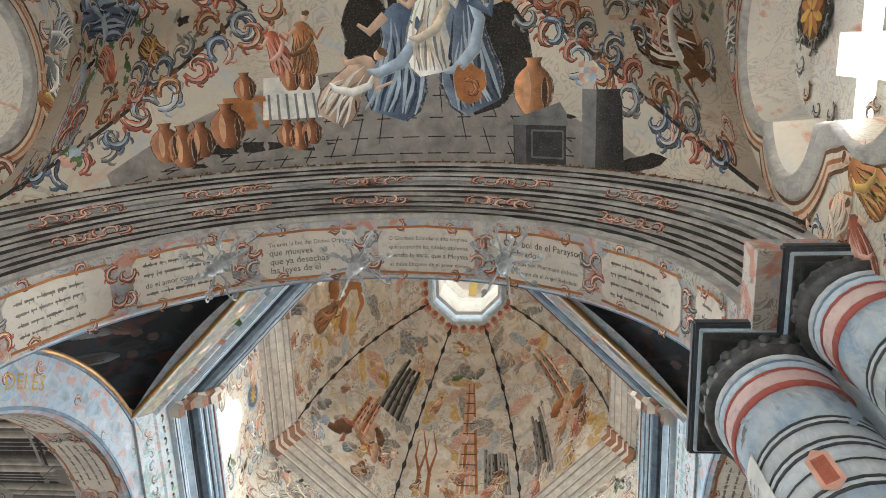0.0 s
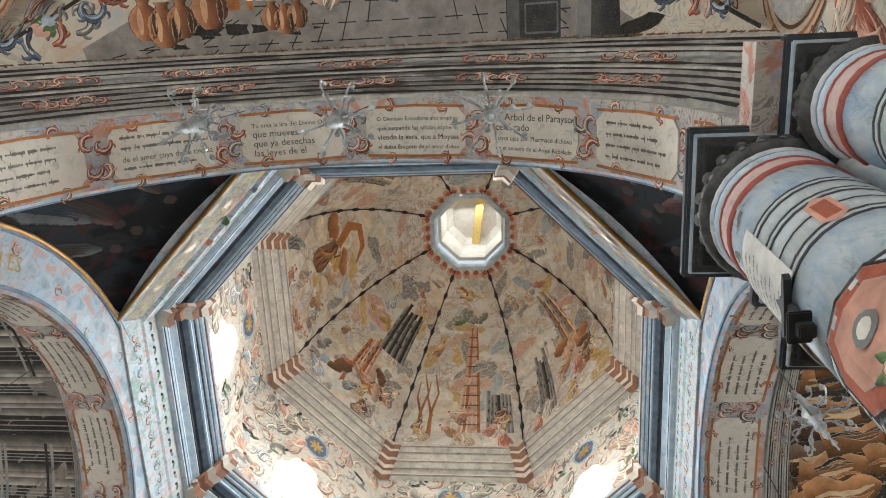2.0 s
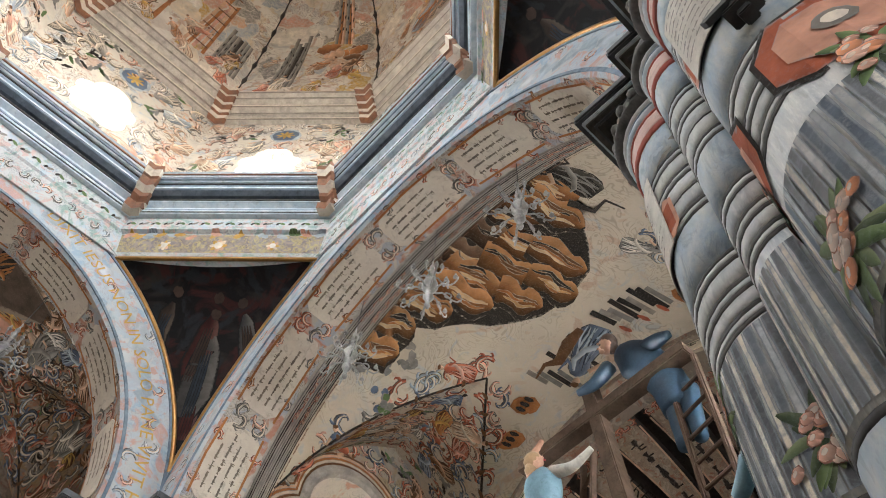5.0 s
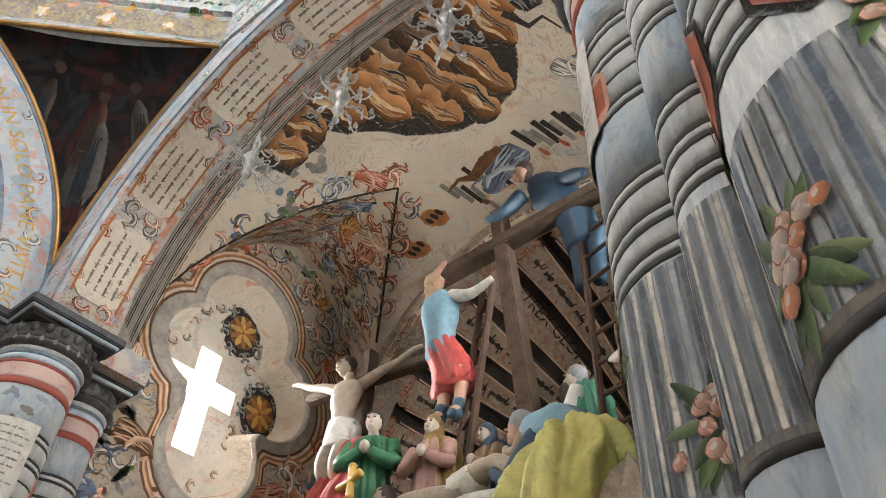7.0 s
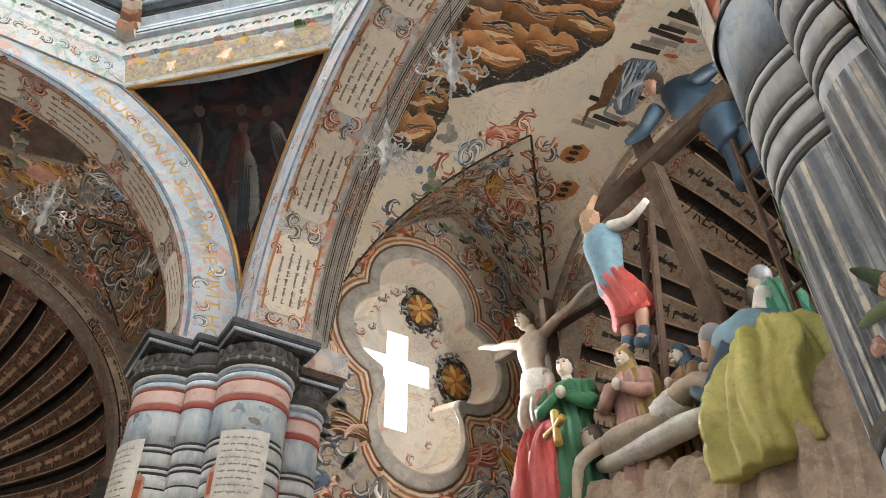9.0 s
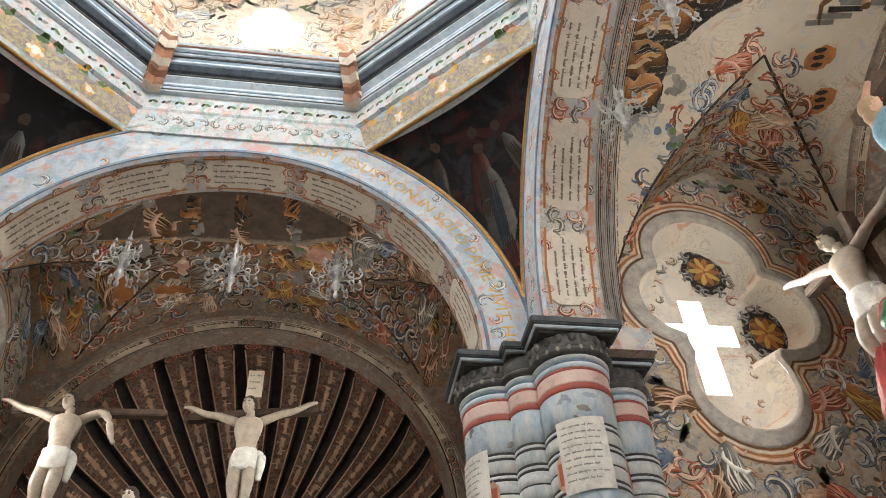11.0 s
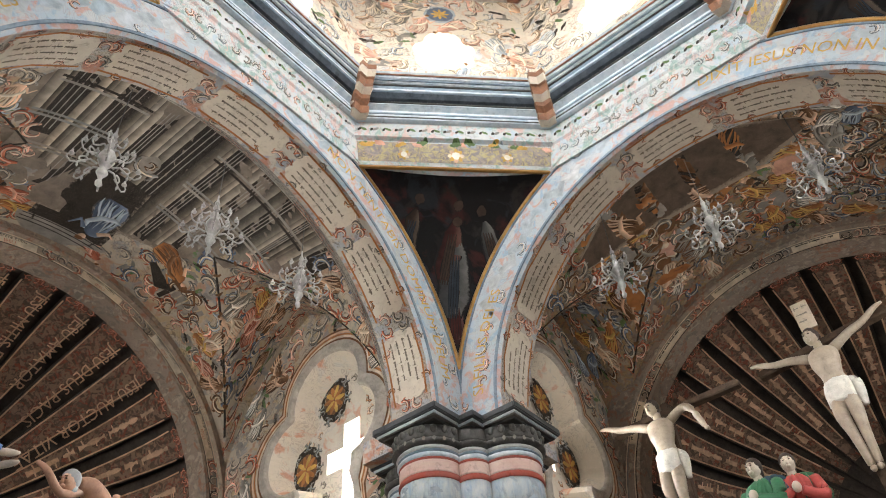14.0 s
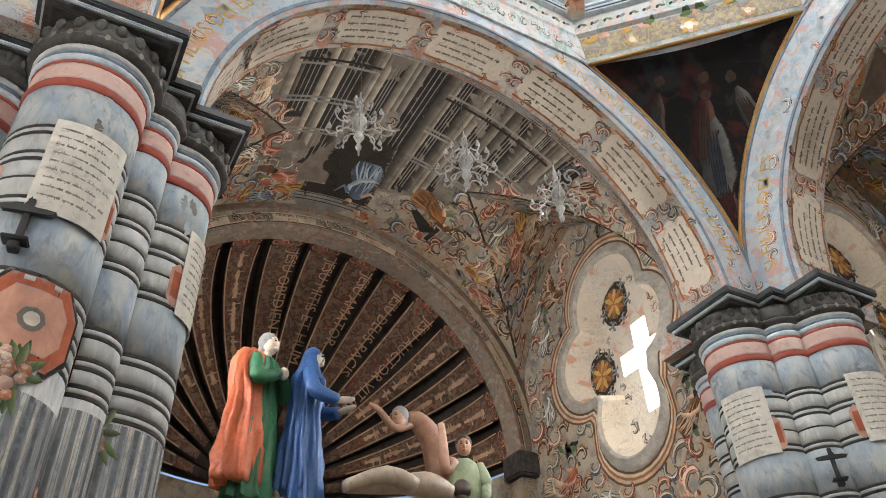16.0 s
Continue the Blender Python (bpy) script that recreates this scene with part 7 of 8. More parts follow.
class Figure:
    """A carved figure, gathered into one plain mesh."""

    def __init__(self):
        self.v, self.f, self.i = [], [], []

    @staticmethod
    def refine(pts, radii, m):
        """Points and radii along a smooth curve through those given."""
        out, rad = [], []
        k = len(pts)
        for i in range(k - 1):
            a, b, c, d = pts[max(i - 1, 0)], pts[i], pts[i + 1], pts[min(i + 2, k - 1)]
            ra, rb, rc, rd = radii[max(i - 1, 0)], radii[i], radii[i + 1], radii[min(i + 2, k - 1)]
            for q in range(m):
                t = q / m
                w = (-0.5 * t + t * t - 0.5 * t ** 3, 1 - 2.5 * t * t + 1.5 * t ** 3, 0.5 * t + 2 * t * t - 1.5 * t ** 3, -0.5 * t * t + 0.5 * t ** 3)
                out.append(a * w[0] + b * w[1] + c * w[2] + d * w[3])
                rad.append(max(0.004, ra * w[0] + rb * w[1] + rc * w[2] + rd * w[3]))
        return out + [pts[-1]], rad + [radii[-1]]

    def tube(self, pts, radii, mat, folds=0, depth=0.0, flat=1.0, n=20, side=None):
        base = len(self.v)
        ph = random.uniform(0, 6)
        pts, radii = self.refine([Vector(p) for p in pts], list(radii), 5 if folds else 3)
        k = len(pts)
        run = 0.0
        for i, p in enumerate(pts):
            d = (pts[min(i + 1, k - 1)] - pts[max(i - 1, 0)]).normalized()
            a = Vector(side) if side else d.cross(Vector((0, 0, 1)) if abs(d.z) < 0.9 else Vector((0, 1, 0)))
            a = (a - d * a.dot(d)).normalized()
            b = d.cross(a)
            run += (p - pts[max(i - 1, 0)]).length
            for j in range(n):
                t = 2 * math.pi * j / n
                o = math.cos(t) * a + flat * math.sin(t) * b
                wob = 1.6 * noise.noise(o * 1.3 + Vector((ph, 0, run * 2.2)))
                if depth > 0.05:
                    ridge = 1 - 1.9 * abs(math.sin(folds * t / 2 + ph + wob + 0.9 * run)) ** 0.8
                    fine = math.sin((2 * folds + 1) * t + 2 * ph + 2.5 * wob)
                    r = radii[i] * (1 + depth * (0.75 * ridge + 0.3 * fine))
                else:
                    r = radii[i] * (1 + depth * math.sin(folds * t + ph))
                r *= 1 + 0.05 * noise.noise((p + o * radii[i]) * 9)
                self.v.append(p + r * o)
        for i in range(k - 1):
            for j in range(n):
                self.f.append((base + i * n + j, base + i * n + (j + 1) % n, base + (i + 1) * n + (j + 1) % n, base + (i + 1) * n + j))
                self.i.append(SKEYS.index(mat))
        self.f.append(tuple(base + j for j in reversed(range(n))))
        self.f.append(tuple(base + (k - 1) * n + j for j in range(n)))
        self.i += [SKEYS.index(mat)] * 2

    def ball(self, c, r, mat, sx=1.0, sy=1.0, sz=1.0, n=14):
        pts, rad = [], []
        for i in range(9):
            t = math.pi * (i + 0.02) / 8.04
            pts.append((c[0], c[1], c[2] - sz * r * math.cos(t)))
            rad.append(max(0.002, r * math.sin(t)))
        base = len(self.v)
        for p, q in zip(pts, rad):
            for j in range(n):
                t = 2 * math.pi * j / n
                self.v.append(Vector((p[0] + q * sx * math.cos(t), p[1] + q * sy * math.sin(t), p[2])))
        for i in range(8):
            for j in range(n):
                self.f.append((base + i * n + j, base + i * n + (j + 1) % n, base + (i + 1) * n + (j + 1) % n, base + (i + 1) * n + j))
                self.i.append(SKEYS.index(mat))

    def head(self, c, face, skin="skin", hair="hair", veil=None, s=1.0):
        f = Vector(face).normalized()
        self.ball(c, 0.088 * s, skin, 0.88, 0.95, 1.25)
        self.ball(Vector(c) + f * 0.085 * s - Vector((0, 0, 0.012)), 0.018 * s, skin, 1, 1, 1.6, 8)
        self.ball(Vector(c) + f * 0.07 * s - Vector((0, 0, 0.055)), 0.03 * s, skin, 1, 1, 0.8, 8)
        self.ball(Vector(c) - f * 0.025 * s + Vector((0, 0, 0.03)), 0.098 * s, veil or hair, 0.92, 0.98, 1.1)
        s0 = f.cross(Vector((0, 0, 1))).normalized() if abs(f.z) < 0.95 else Vector((0, 1, 0))
        u0 = s0.cross(f)
        for e in (-1, 1):
            self.ball(Vector(c) + f * 0.074 * s + s0 * e * 0.030 * s + u0 * 0.018 * s, 0.012 * s, "hair", 1, 1, 0.55, 8)
            self.ball(Vector(c) + f * 0.076 * s + s0 * e * 0.031 * s + u0 * 0.040 * s, 0.016 * s, skin, 1.1, 1.1, 0.4, 8)
        self.ball(Vector(c) + f * 0.082 * s - u0 * 0.046 * s, 0.014 * s, "red" if skin != "dead" else "tan", 1, 1, 0.4, 8)
        if veil is None:
            self.ball(Vector(c) - f * 0.05 * s - Vector((0, 0, 0.05)), 0.075 * s, hair, 0.9, 0.9, 1.2)
        else:
            self.tube([Vector(c) - f * 0.04 + Vector((0, 0, 0.05)), Vector(c) - f * 0.05 - Vector((0, 0, 0.1)), Vector(c) - f * 0.05 - Vector((0, 0, 0.28))], [0.09 * s, 0.11 * s, 0.17 * s], veil, 5, 0.05)

    def done(self, name, label, parent=None):
        ob = link_mesh(name, self.v, self.f, [SC[k] for k in SKEYS], self.i, smooth=True)
        return tagged(ob, label, "statue", "carved figures of the shrines")


def robed(x, y, z0, h, face, robe, mantle, hair="hair", veil=None, arms="fold", lean=0.0, skin="skin", mside=1):
    g = Figure()
    f = Vector((face[0], face[1], 0)).normalized()
    s = Vector((-f.y, f.x, 0))
    k = h / 1.65

    def at(a, b, z):
        return Vector((x, y, z0)) + f * a * k + s * b * k + Vector((0, 0, z * k)) + f * lean * (z / 1.6) ** 2
    g.tube([at(0, 0, z) for z in (0, 0.06, 0.35, 0.7, 0.95, 1.1, 1.25, 1.36, 1.42)], [q * k for q in (0.27, 0.26, 0.225, 0.20, 0.165, 0.18, 0.20, 0.15, 0.06)], robe, 10, 0.24, 0.75, 72, s)
    g.tube([at(0, 0, 1.38), at(0.02, 0, 1.5)], [0.055 * k, 0.05 * k], skin)
    g.tube([at(-0.05, (0.06 if mside > 0 else -0.11), z) for z in (0.12, 0.5, 0.9, 1.2, 1.38, 1.43)], [q * k for q in (0.29, 0.265, 0.22, 0.225, 0.17, 0.09)], mantle, 9, 0.27, 0.68, 72, s)
    g.head(at(0.04, 0, 1.55), f, skin, hair, veil, k)
    if arms == "open":
        for e in (-1, 1):
            g.tube([at(0.02, e * 0.19, 1.32), at(0.10, e * 0.25, 1.08), at(0.30, e * 0.14, 1.02)], [0.07 * k, 0.075 * k, 0.06 * k], mantle, 4, 0.08)
            g.tube([at(0.30, e * 0.14, 1.02), at(0.40, e * 0.10, 1.04), at(0.47, e * 0.08, 1.06)], [0.032 * k, 0.035 * k, 0.012 * k], skin)
    else:
        g.tube([at(0.02, 0.2, 1.32), at(0.12, 0.24, 1.08), at(0.20, 0.05, 1.16)], [0.07 * k, 0.075 * k, 0.05 * k], robe, 4, 0.08)
        g.tube([at(0.02, -0.2, 1.32), at(0.12, -0.25, 1.08), at(0.20, -0.05, 1.18)], [0.07 * k, 0.075 * k, 0.05 * k], robe, 4, 0.08)
        g.ball(at(0.22, 0.0, 1.2), 0.05 * k, skin, 1, 1, 1.3)
    return g


def crucified(x, y, z, right, face, span=0.72, drop=None):
    """A pale carved body hung by the arms. z: the shoulders' height."""
    g = Figure()
    r, f = Vector(right).normalized(), Vector(face).normalized()

    def at(a, b, c):
        return Vector((x, y, z)) + r * a + f * b + Vector((0, 0, c))
    g.tube([at(0, 0, 0.06), at(0, 0.03, -0.02), at(0, 0.06, -0.16), at(0.0, 0.06, -0.32), at(0.01, 0.05, -0.46), at(0.01, 0.05, -0.56)], [0.06, 0.165, 0.165, 0.125, 0.14, 0.13], "dead", 4, 0.03, 0.7, 24, r)
    g.tube([at(0.01, 0.05, -0.42), at(0.01, 0.06, -0.52), at(0.0, 0.06, -0.68)], [0.155, 0.17, 0.165], "white", 7, 0.09, 0.8, 28, r)
    g.tube([at(0.14, 0.06, -0.44), at(0.2, 0.08, -0.55), at(0.19, 0.08, -0.8)], [0.04, 0.06, 0.03], "white", 4, 0.1)
    for e in (-1, 1):
        g.tube([at(e * 0.07, 0.06, -0.6), at(e * 0.08, 0.14, -0.85), at(e * 0.06, 0.10, -1.05), at(e * 0.04, 0.04, -1.38), at(e * 0.03, 0.10, -1.46)], [0.085, 0.075, 0.055, 0.042, 0.03], "dead")
        if drop and e == drop:
            g.tube([at(e * 0.14, 0.02, 0.0), at(e * 0.33, 0.02, 0.10), at(e * 0.45, 0.05, 0.02), at(e * 0.55, 0.08, -0.25), at(e * 0.60, 0.1, -0.33)], [0.06, 0.05, 0.045, 0.035, 0.02], "dead")
        else:
            g.tube([at(e * 0.14, 0.02, 0.0), at(e * 0.36, 0.01, 0.10), at(e * span * 0.75, 0.0, 0.15), at(e * span, 0.0, 0.24), at(e * (span + 0.1), 0.0, 0.26)], [0.06, 0.048, 0.04, 0.03, 0.015], "dead")
    g.tube([at(0, 0.03, 0.0), at(0.0, 0.06, 0.14)], [0.055, 0.05], "dead")
    g.head(at(-0.03, 0.09, 0.21), f - r * 0.3, "dead", "hair")
    return g


WOOD = paint("dark_cross_timber", (0.07, 0.045, 0.03), (0.12, 0.08, 0.055), scale=7, fine=60, wear=0.25, rough=0.7)
ROCK = paint("mound_rock", (0.52, 0.41, 0.31), (0.34, 0.26, 0.20), scale=6, wear=0.5, rough=0.9, bump=0.6)
LADDER = paint("ladder_wood", (0.11, 0.065, 0.045), (0.08, 0.05, 0.035), scale=9, wear=0.2)


def timber(a, b, w, d, side):
    """A squared beam from a to b."""
    a, b = Vector(a), Vector(b)
    ax = (b - a).normalized()
    s = Vector(side)
    s = (s - ax * s.dot(ax)).normalized()
    t = ax.cross(s)
    m = Matrix((s, t, ax)).transposed().to_4x4()
    m.translation = (a + b) / 2
    return box_bm(-w / 2, w / 2, -d / 2, d / 2, -(b - a).length / 2, (b - a).length / 2, m, 0.012)


def cross(name, label, foot, top, arm_a, arm_b, w, face):
    c = empty(name, label, "cross", "wooden crosses")
    part("upright", timber(foot, top, w, w * 0.8, face), WOOD, c)
    part("crossbar", timber(arm_a, arm_b, w, w * 0.75, face), WOOD, c)
    return c


def ladder(foot, top, width, side):
    c = empty("ladder", "dark brown wooden ladder leaning on a cross", "ladder", "ladders")
    s = Vector(side).normalized() * width / 2
    foot, top = Vector(foot), Vector(top)
    for e in (-1, 1):
        part("rail", timber(foot + s * e, top + s * e, 0.045, 0.06, side), LADDER, c)
    n = int((top - foot).length / 0.28)
    for i in range(1, n):
        p = foot.lerp(top, i / n)
        part("rung", tube_bm([p - s, p + s], [0.018, 0.018], 8), LADDER, c)
    return c


def mound(k, x0, x1, y0, y1, top):
    """A rough rock platform; x across the arm, y along it."""
    m = TURN[k]
    nx, ny = 84, 48

    def f(i, j):
        a, b = i / nx, j / ny
        x, y = x0 + (x1 - x0) * a, y0 + (y1 - y0) * b
        n1 = noise.noise(Vector((x * 1.6, y * 1.6, ord(k[0])))) * 0.22 + noise.noise(Vector((x * 5, y * 5, 3))) * 0.15 + noise.noise(Vector((x * 12, y * 12, 7))) * 0.08 - 0.12 * abs(noise.noise(Vector((x * 3.1, y * 3.1, 9)))) + 0.25 * max(0.0, 1 - math.hypot(x - 1.45, y - 5.15) / 0.6) * (k == "east")
        edge = min(1.0, 4 * b) * min(1.0, 7 * a, 7 * (1 - a))
        return (x, y - 0.55 * n1, max(0.0, (top + n1) * (0.25 + 0.75 * edge ** 0.5) if edge > 0 else 0.0))
    ob = surface("rock_mound", f, list(range(nx + 1)), list(range(ny + 1)), ROCK, m, inside=(0, 5, 12), smooth=False)
    return tagged(ob, "rough brown plaster rock mound carrying carved figures", "rock mound", "rock mounds")


random.seed(21)
mound("west", -1.7, 2.0, 5.2, 6.9, 4.28)
mound("north", -2.5, 2.5, 5.0, 6.5, 4.2)
mound("east", -2.2, 1.9, 4.75, 6.7, 4.32)

# west shrine
g = robed(-5.8, -1.13, 4.3, 1.74, (0.8, 0.75), "green", "orange", "greyhair", mside=-1)
g.done("statue", "carved saint in green tunic and orange mantle standing on rock")
g = robed(-5.75, -0.66, 4.3, 1.66, (0.45, 0.9), "blue", "blue", veil="blue", arms="open")
g.done("statue", "carved woman in deep blue mantle with open hands")
g = Figure()
g.tube([(-5.6, -0.3, 4.52), (-5.6, 0.05, 4.58), (-5.6, 0.35, 4.64), (-5.6, 0.6, 4.66), (-5.6, 0.85, 4.62)], [0.06, 0.085, 0.105, 0.135, 0.085], "dead", 4, 0.06)
g.tube([(-5.5, -0.3, 4.5), (-5.5, 0.1, 4.66), (-5.55, 0.4, 4.6)], [0.06, 0.09, 0.1], "dead")
g.head((-5.58, 0.98, 4.66), (0, 0.3, 1), "dead", "hair")
g.done("statue", "carved pale reclining body with dark hair")
g = Figure()
g.tube([(-5.8, 1.18, 4.2), (-5.8, 1.16, 4.6), (-5.78, 1.12, 4.95), (-5.76, 1.1, 5.08)], [0.2, 0.19, 0.2, 0.08], "pgreen", 6, 0.07, 0.75, 28, (0, 1, 0))
g.head((-5.74, 1.12, 5.22), (0.8, -0.4, -0.2), "flesh", "hair")
g.tube([(-5.75, 0.98, 5.02), (-5.7, 0.86, 4.9), (-5.65, 0.82, 5.1), (-5.65, 0.80, 5.38)], [0.07, 0.06, 0.05, 0.035], "flesh")
g.tube([(-5.75, 1.28, 5.02), (-5.68, 1.34, 4.8), (-5.6, 1.25, 4.62)], [0.08, 0.07, 0.04], "pgreen", 4, 0.06)
g.done("statue", "carved kneeling man in pale green shirt")
g = Figure()
g.tube([(-5.9, 0.95, 4.6), (-5.9, 0.88, 5.05), (-5.88, 0.8, 5.3), (-5.85, 0.62, 5.46), (-5.8, 0.46, 5.44)], [0.14, 0.14, 0.13, 0.11, 0.06], "flesh", 4, 0.03)
g.head((-5.78, 0.36, 5.42), (0.4, -0.9, -0.2), "flesh", "greyhair")
g.tube([(-5.85, 0.55, 5.42), (-5.75, 0.3, 5.28), (-5.7, 0.1, 5.42), (-5.68, -0.02, 5.46)], [0.05, 0.04, 0.035, 0.02], "flesh")
g.done("statue", "carved bare-backed man bending with an outstretched arm")

# north shrine
cross("crucifix_cross", "dark timber cross rising from the rock", (0.15, 6.02, 3.9), (0.15, 6.02, 7.1), (-0.62, 5.98, 6.82), (0.98, 5.98, 7.0), 0.13, (0, 1, 0))
crucified(0.15, 5.86, 6.72, (1, 0, 0.08), (0, -1, 0)).done("statue", "carved pale crucified figure with a yellowish loincloth")
ti = part("title_board", box_bm(-0.1, 0.1, -0.012, 0.012, -0.2, 0.2, pose(0.14, 5.97, 7.36, 0, 0, 0), 0.004), PIG["cream"], None)
tagged(ti, "small cream title board on top of the cross", "sign")
tb = Painting(lambda x, z: (Vector((0.14 + x, 5.955, 7.36 + z)), Vector((0, -1, 0))))
for q in range(3):
    tb.bars(-0.08, 0.12 - 0.1 * q, 0.16, 0.05, 1, 0, "grey", 0.002)
tb.done("writing", ti)
cross("crucifix_cross", "dark timber cross of the first thief", (-1.85, 5.9, 3.9), (-1.85, 5.9, 6.95), (-2.62, 5.86, 6.78), (-0.85, 5.86, 6.80), 0.12, (0, 1, 0))
crucified(-1.93, 5.76, 6.62, (1, 0, 0), (0, -1, 0), drop=1).done("statue", "carved pale thief hung on a cross with one arm loose")
robed(-0.95, 5.5, 4.05, 1.6, (-0.3, -1), "green", "dblue", "hair").done("statue", "carved standing man in dark green")
robed(-0.62, 5.55, 4.05, 1.55, (0.2, -1), "red", "green", "hair").done("statue", "carved standing man in red and green")

# east shrine
cross("crucifix_cross", "heavy dark timber cross in the descent scene", (5.75, -0.42, 4.0), (5.6, -0.12, 7.55), (5.55, -1.25, 7.12), (5.65, 0.85, 7.10), 0.17, (1, 0, 0))
ladder((5.35, -1.25, 4.2), (5.62, -1.1, 7.05), 0.34, (0.25, 1, 0))
ladder((5.55, 0.35, 4.2), (5.62, 0.02, 6.75), 0.28, (0.6, 1, 0))
cross("crucifix_cross", "dark timber cross of the other thief", (5.75, 1.6, 4.0), (5.75, 1.6, 6.7), (5.75, 2.45, 6.42), (5.7, 0.6, 6.22), 0.13, (1, 0, 0))
crucified(5.6, 1.66, 6.2, (0.1, -1, -0.05), (-1, 0, 0)).done("statue", "carved pale thief tied to a cross in the descent scene")
g = Figure()
g.tube([(5.48, 0.45, 6.0), (5.48, 0.46, 6.25), (5.46, 0.46, 6.55), (5.46, 0.46, 6.72)], [0.14, 0.15, 0.19, 0.07], "lblue", 5, 0.05, 0.75, 24, (0, 1, 0))
g.tube([(5.5, 0.28, 5.62), (5.5, 0.34, 5.85), (5.48, 0.44, 6.12)], [0.20, 0.17, 0.14], "red", 9, 0.26, 0.8, 64, (0, 1, 0))
for e, q in ((-1, 0.2), (1, 0.38)):
    g.tube([(5.5, q, 5.8), (5.5, q + 0.02, 5.58), (5.47, q + 0.02, 5.42), (5.40, q + 0.02, 5.34)], [0.075, 0.055, 0.045, 0.04], "flesh")
    g.tube([(5.48, q + 0.02, 5.48), (5.46, q + 0.02, 5.36), (5.38, q + 0.02, 5.32)], [0.055, 0.052, 0.04], "dblue")
g.head((5.45, 0.52, 6.86), (0.3, -0.6, 0.5), "flesh", "tan")
g.tube([(5.46, 0.32, 6.62), (5.44, 0.08, 6.52), (5.42, -0.16, 6.56)], [0.065, 0.05, 0.03], "white", 4, 0.05)
g.tube([(5.46, 0.56, 6.62), (5.44, 0.56, 6.9), (5.5, 0.46, 7.14)], [0.06, 0.045, 0.025], "flesh")
g.done("statue", "carved man in blue shirt and red skirt climbing a ladder")
g = Figure()
g.tube([(5.7, -0.95, 6.7), (5.65, -0.9, 7.1), (5.58, -0.72, 7.45), (5.52, -0.58, 7.62)], [0.17, 0.18, 0.21, 0.09], "dblue", 5, 0.06, 0.75, 26, (0, 1, 0))
g.head((5.46, -0.50, 7.76), (-0.5, 0.6, -0.5), "flesh", "hair")
g.tube([(5.5, -0.45, 7.5), (5.42, -0.3, 7.3), (5.4, -0.12, 7.3)], [0.08, 0.065, 0.035], "dblue", 4, 0.05)
g.tube([(5.55, -0.86, 7.48), (5.45, -1.05, 7.34), (5.4, -1.18, 7.25)], [0.085, 0.07, 0.04], "dblue", 4, 0.05)
for q in (-0.9, -1.06):
    g.tube([(5.7, q, 6.85), (5.68, q, 6.5), (5.62, q - 0.02, 6.2)], [0.1, 0.075, 0.06], "dblue")
g.done("statue", "carved bearded man in dark blue leaning over the cross")
g = robed(5.35, 1.02, 4.1, 1.46, (-0.85, -0.4), "green", "red", "hair", mside=-1)
g.tube([(5.22, 1.16, 5.0), (5.16, 1.2, 4.8), (5.14, 1.2, 4.55), (5.14, 1.2, 4.2)], [0.05, 0.10, 0.14, 0.16], "red", 6, 0.14, 0.8, 48)
g.tube([(5.30, 1.42, 5.02), (5.24, 1.40, 4.75), (5.18, 1.36, 4.45), (5.18, 1.36, 4.1)], [0.10, 0.17, 0.22, 0.26], "red", 7, 0.26, 0.8, 72)
g.tube([(5.12, 0.98, 4.98), (5.08, 0.94, 4.84), (5.05, 0.90, 4.66)], [0.035, 0.028, 0.035], "gilt", 4, 0.03)
g.tube([(5.09, 1.08, 4.80), (5.07, 0.93, 4.82), (5.06, 0.82, 4.86)], [0.032, 0.026, 0.032], "gilt", 4, 0.03)
g.done("statue", "carved young saint in green tunic and red mantle, gilt cross")
robed(5.42, 0.42, 4.05, 1.30, (-0.95, -0.15), "rose", "ochre", veil="ochre", skin="skin").done("statue", "carved mourning woman in rose dress and brown veil")
robed(5.6, 0.02, 4.05, 1.18, (-0.9, 0.3), "tan", "dblue", veil="dblue").done("statue", "carved woman in dark veil")
robed(5.55, -0.42, 4.05, 1.12, (-0.5, 0.7), "tan", "orange", veil="orange", lean=0.08).done("statue", "carved weeping woman in orange veil")
g = Figure()
g.tube([(5.3, 0.68, 4.62), (5.3, 0.56, 4.58), (5.3, 0.36, 4.57), (5.3, 0.12, 4.56), (5.3, -0.02, 4.58)], [0.06, 0.115, 0.12, 0.1, 0.1], "dead", 4, 0.03)
g.tube([(5.28, 0.02, 4.58), (5.27, -0.16, 4.68), (5.27, -0.32, 4.66), (5.27, -0.5, 4.5)], [0.085, 0.075, 0.055, 0.04], "dead")
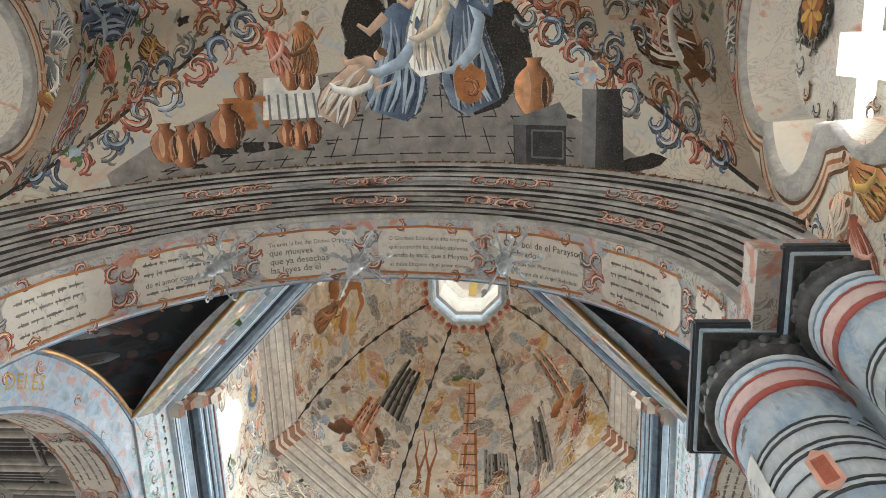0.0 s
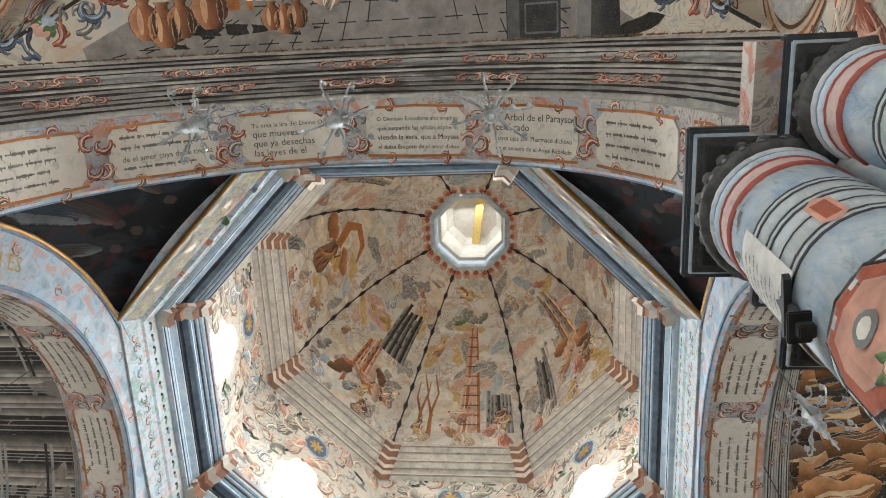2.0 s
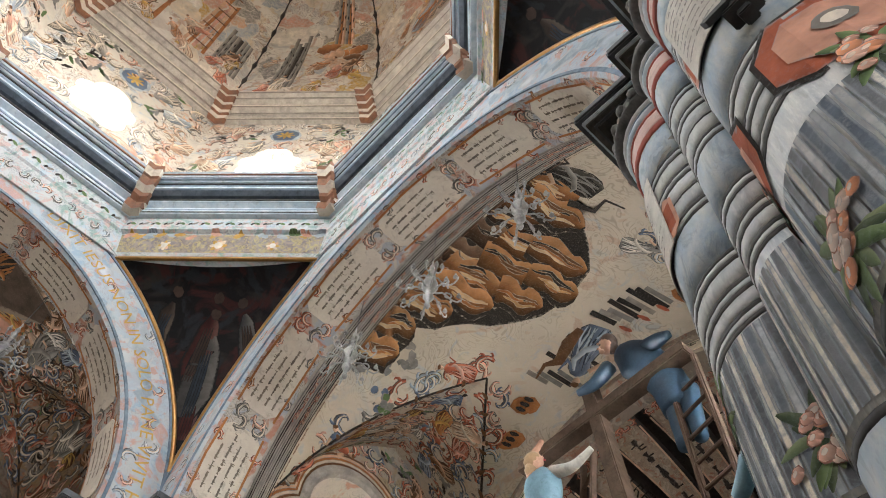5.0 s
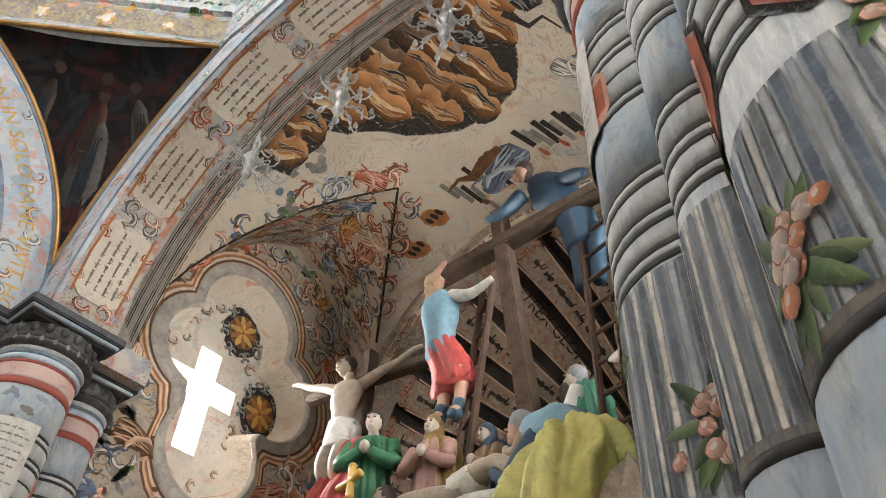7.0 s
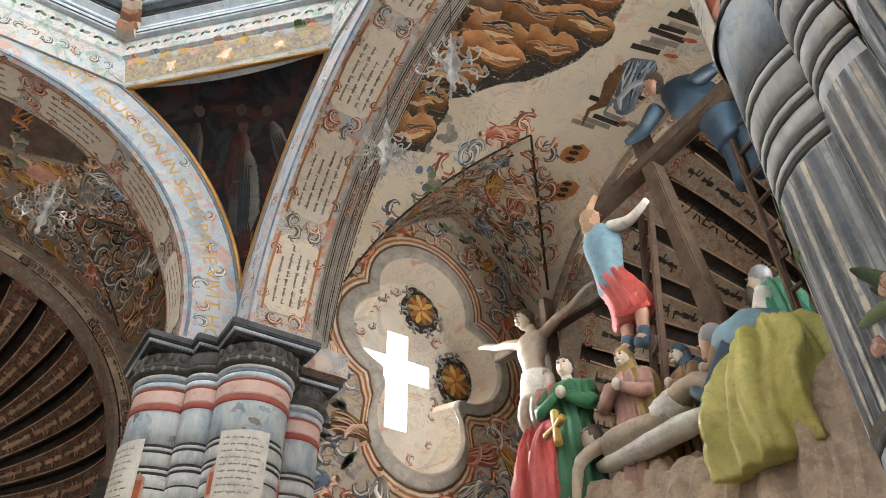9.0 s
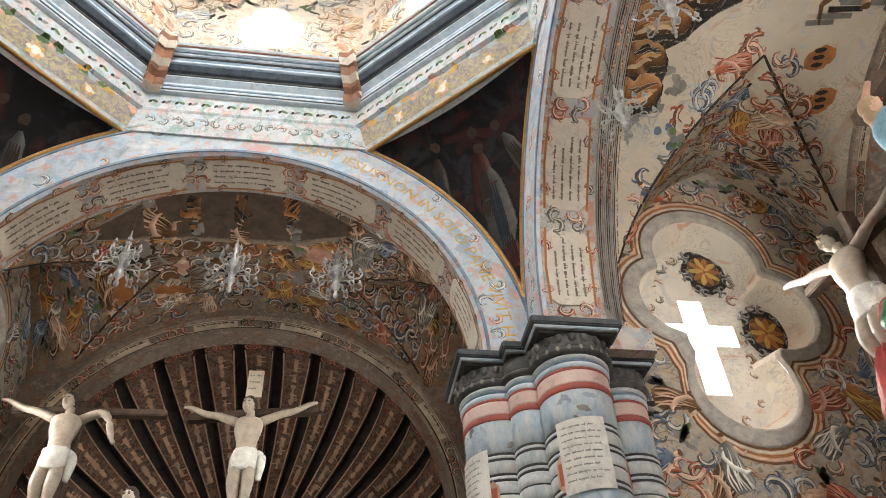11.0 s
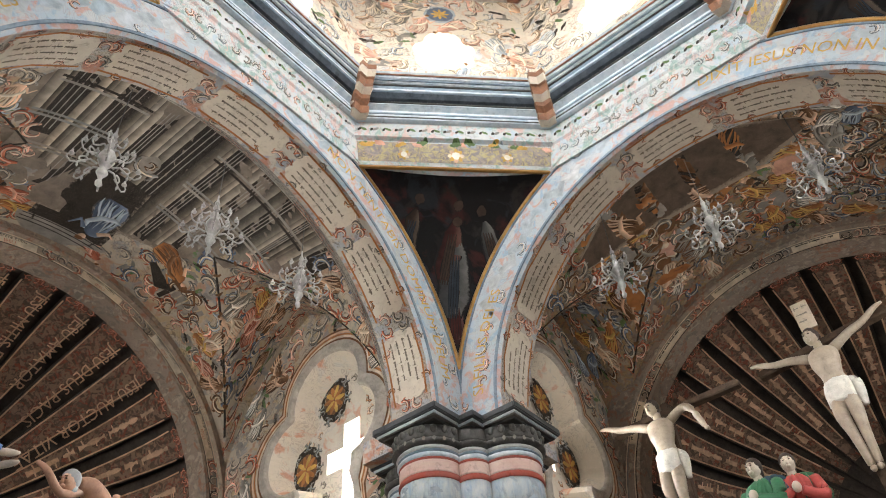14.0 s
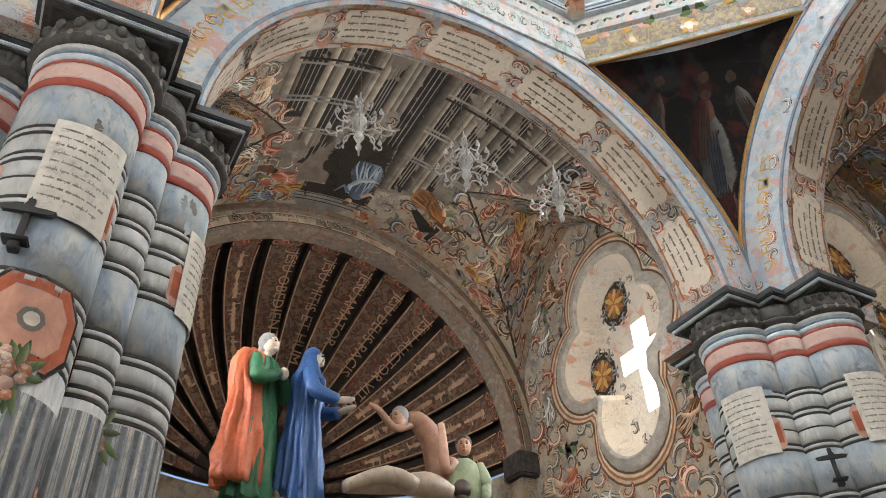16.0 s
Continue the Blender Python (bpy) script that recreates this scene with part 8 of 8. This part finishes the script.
g.tube([(5.36, 0.02, 4.58), (5.36, -0.18, 4.74), (5.36, -0.34, 4.7), (5.36, -0.52, 4.5)], [0.085, 0.075, 0.055, 0.04], "dead")
g.head((5.3, 0.79, 4.72), (-0.6, 0.1, 0.8), "dead", "hair")
g.tube([(5.25, 0.62, 4.6), (5.12, 0.76, 4.48), (5.08, 0.80, 4.25), (5.07, 0.80, 4.15)], [0.055, 0.048, 0.035, 0.025], "dead")
g.tube([(5.3, 0.74, 4.47), (5.3, 0.4, 4.46), (5.3, 0.0, 4.46), (5.3, -0.4, 4.44)], [0.05, 0.09, 0.09, 0.06], "white", 9, 0.1)
g.tube([(5.3, 0.1, 4.62), (5.3, 0.0, 4.62), (5.3, -0.1, 4.66)], [0.10, 0.12, 0.11], "white", 8, 0.12)
g.done("statue", "carved pale body laid on a white shroud")
g = Figure()
g.tube([(5.28, -0.82, 3.85), (5.28, -0.82, 4.1), (5.29, -0.86, 4.35), (5.32, -0.88, 4.56), (5.35, -0.86, 4.7), (5.38, -0.8, 4.78)], [0.43, 0.44, 0.42, 0.36, 0.26, 0.08], "yellow", 8, 0.22, 0.9, 128, (0, 1, 0))
g.tube([(5.36, -0.98, 4.66), (5.38, -0.82, 4.84), (5.42, -0.64, 4.90), (5.43, -0.50, 4.90), (5.43, -0.44, 4.86)], [0.13, 0.165, 0.16, 0.13, 0.06], "lblue", 6, 0.08, 1.0, 32)
g.head((5.4, -0.40, 4.98), (-0.1, 0.8, -0.4), "flesh", "greyhair")
g.tube([(5.36, -0.58, 4.86), (5.26, -0.5, 4.66), (5.22, -0.40, 4.52), (5.22, -0.30, 4.60)], [0.085, 0.07, 0.055, 0.04], "dblue", 4, 0.08)
g.done("statue", "carved bending man in pale blue coat and yellow cloth")
g = robed(5.72, -0.86, 4.05, 1.46, (-0.3, 0.9), "white", "mint", "greyhair", lean=0.1)
g.ball((5.66, -0.66, 5.32), 0.06, "hair", 0.9, 0.9, 1.5)
g.done("statue", "carved grey-bearded man in green mantle")
robed(5.25, -1.72, 4.1, 1.6, (0.1, 0.9), "lblue", "lblue", "greyhair", arms="open").done("statue", "carved man in pale blue beside a ladder")
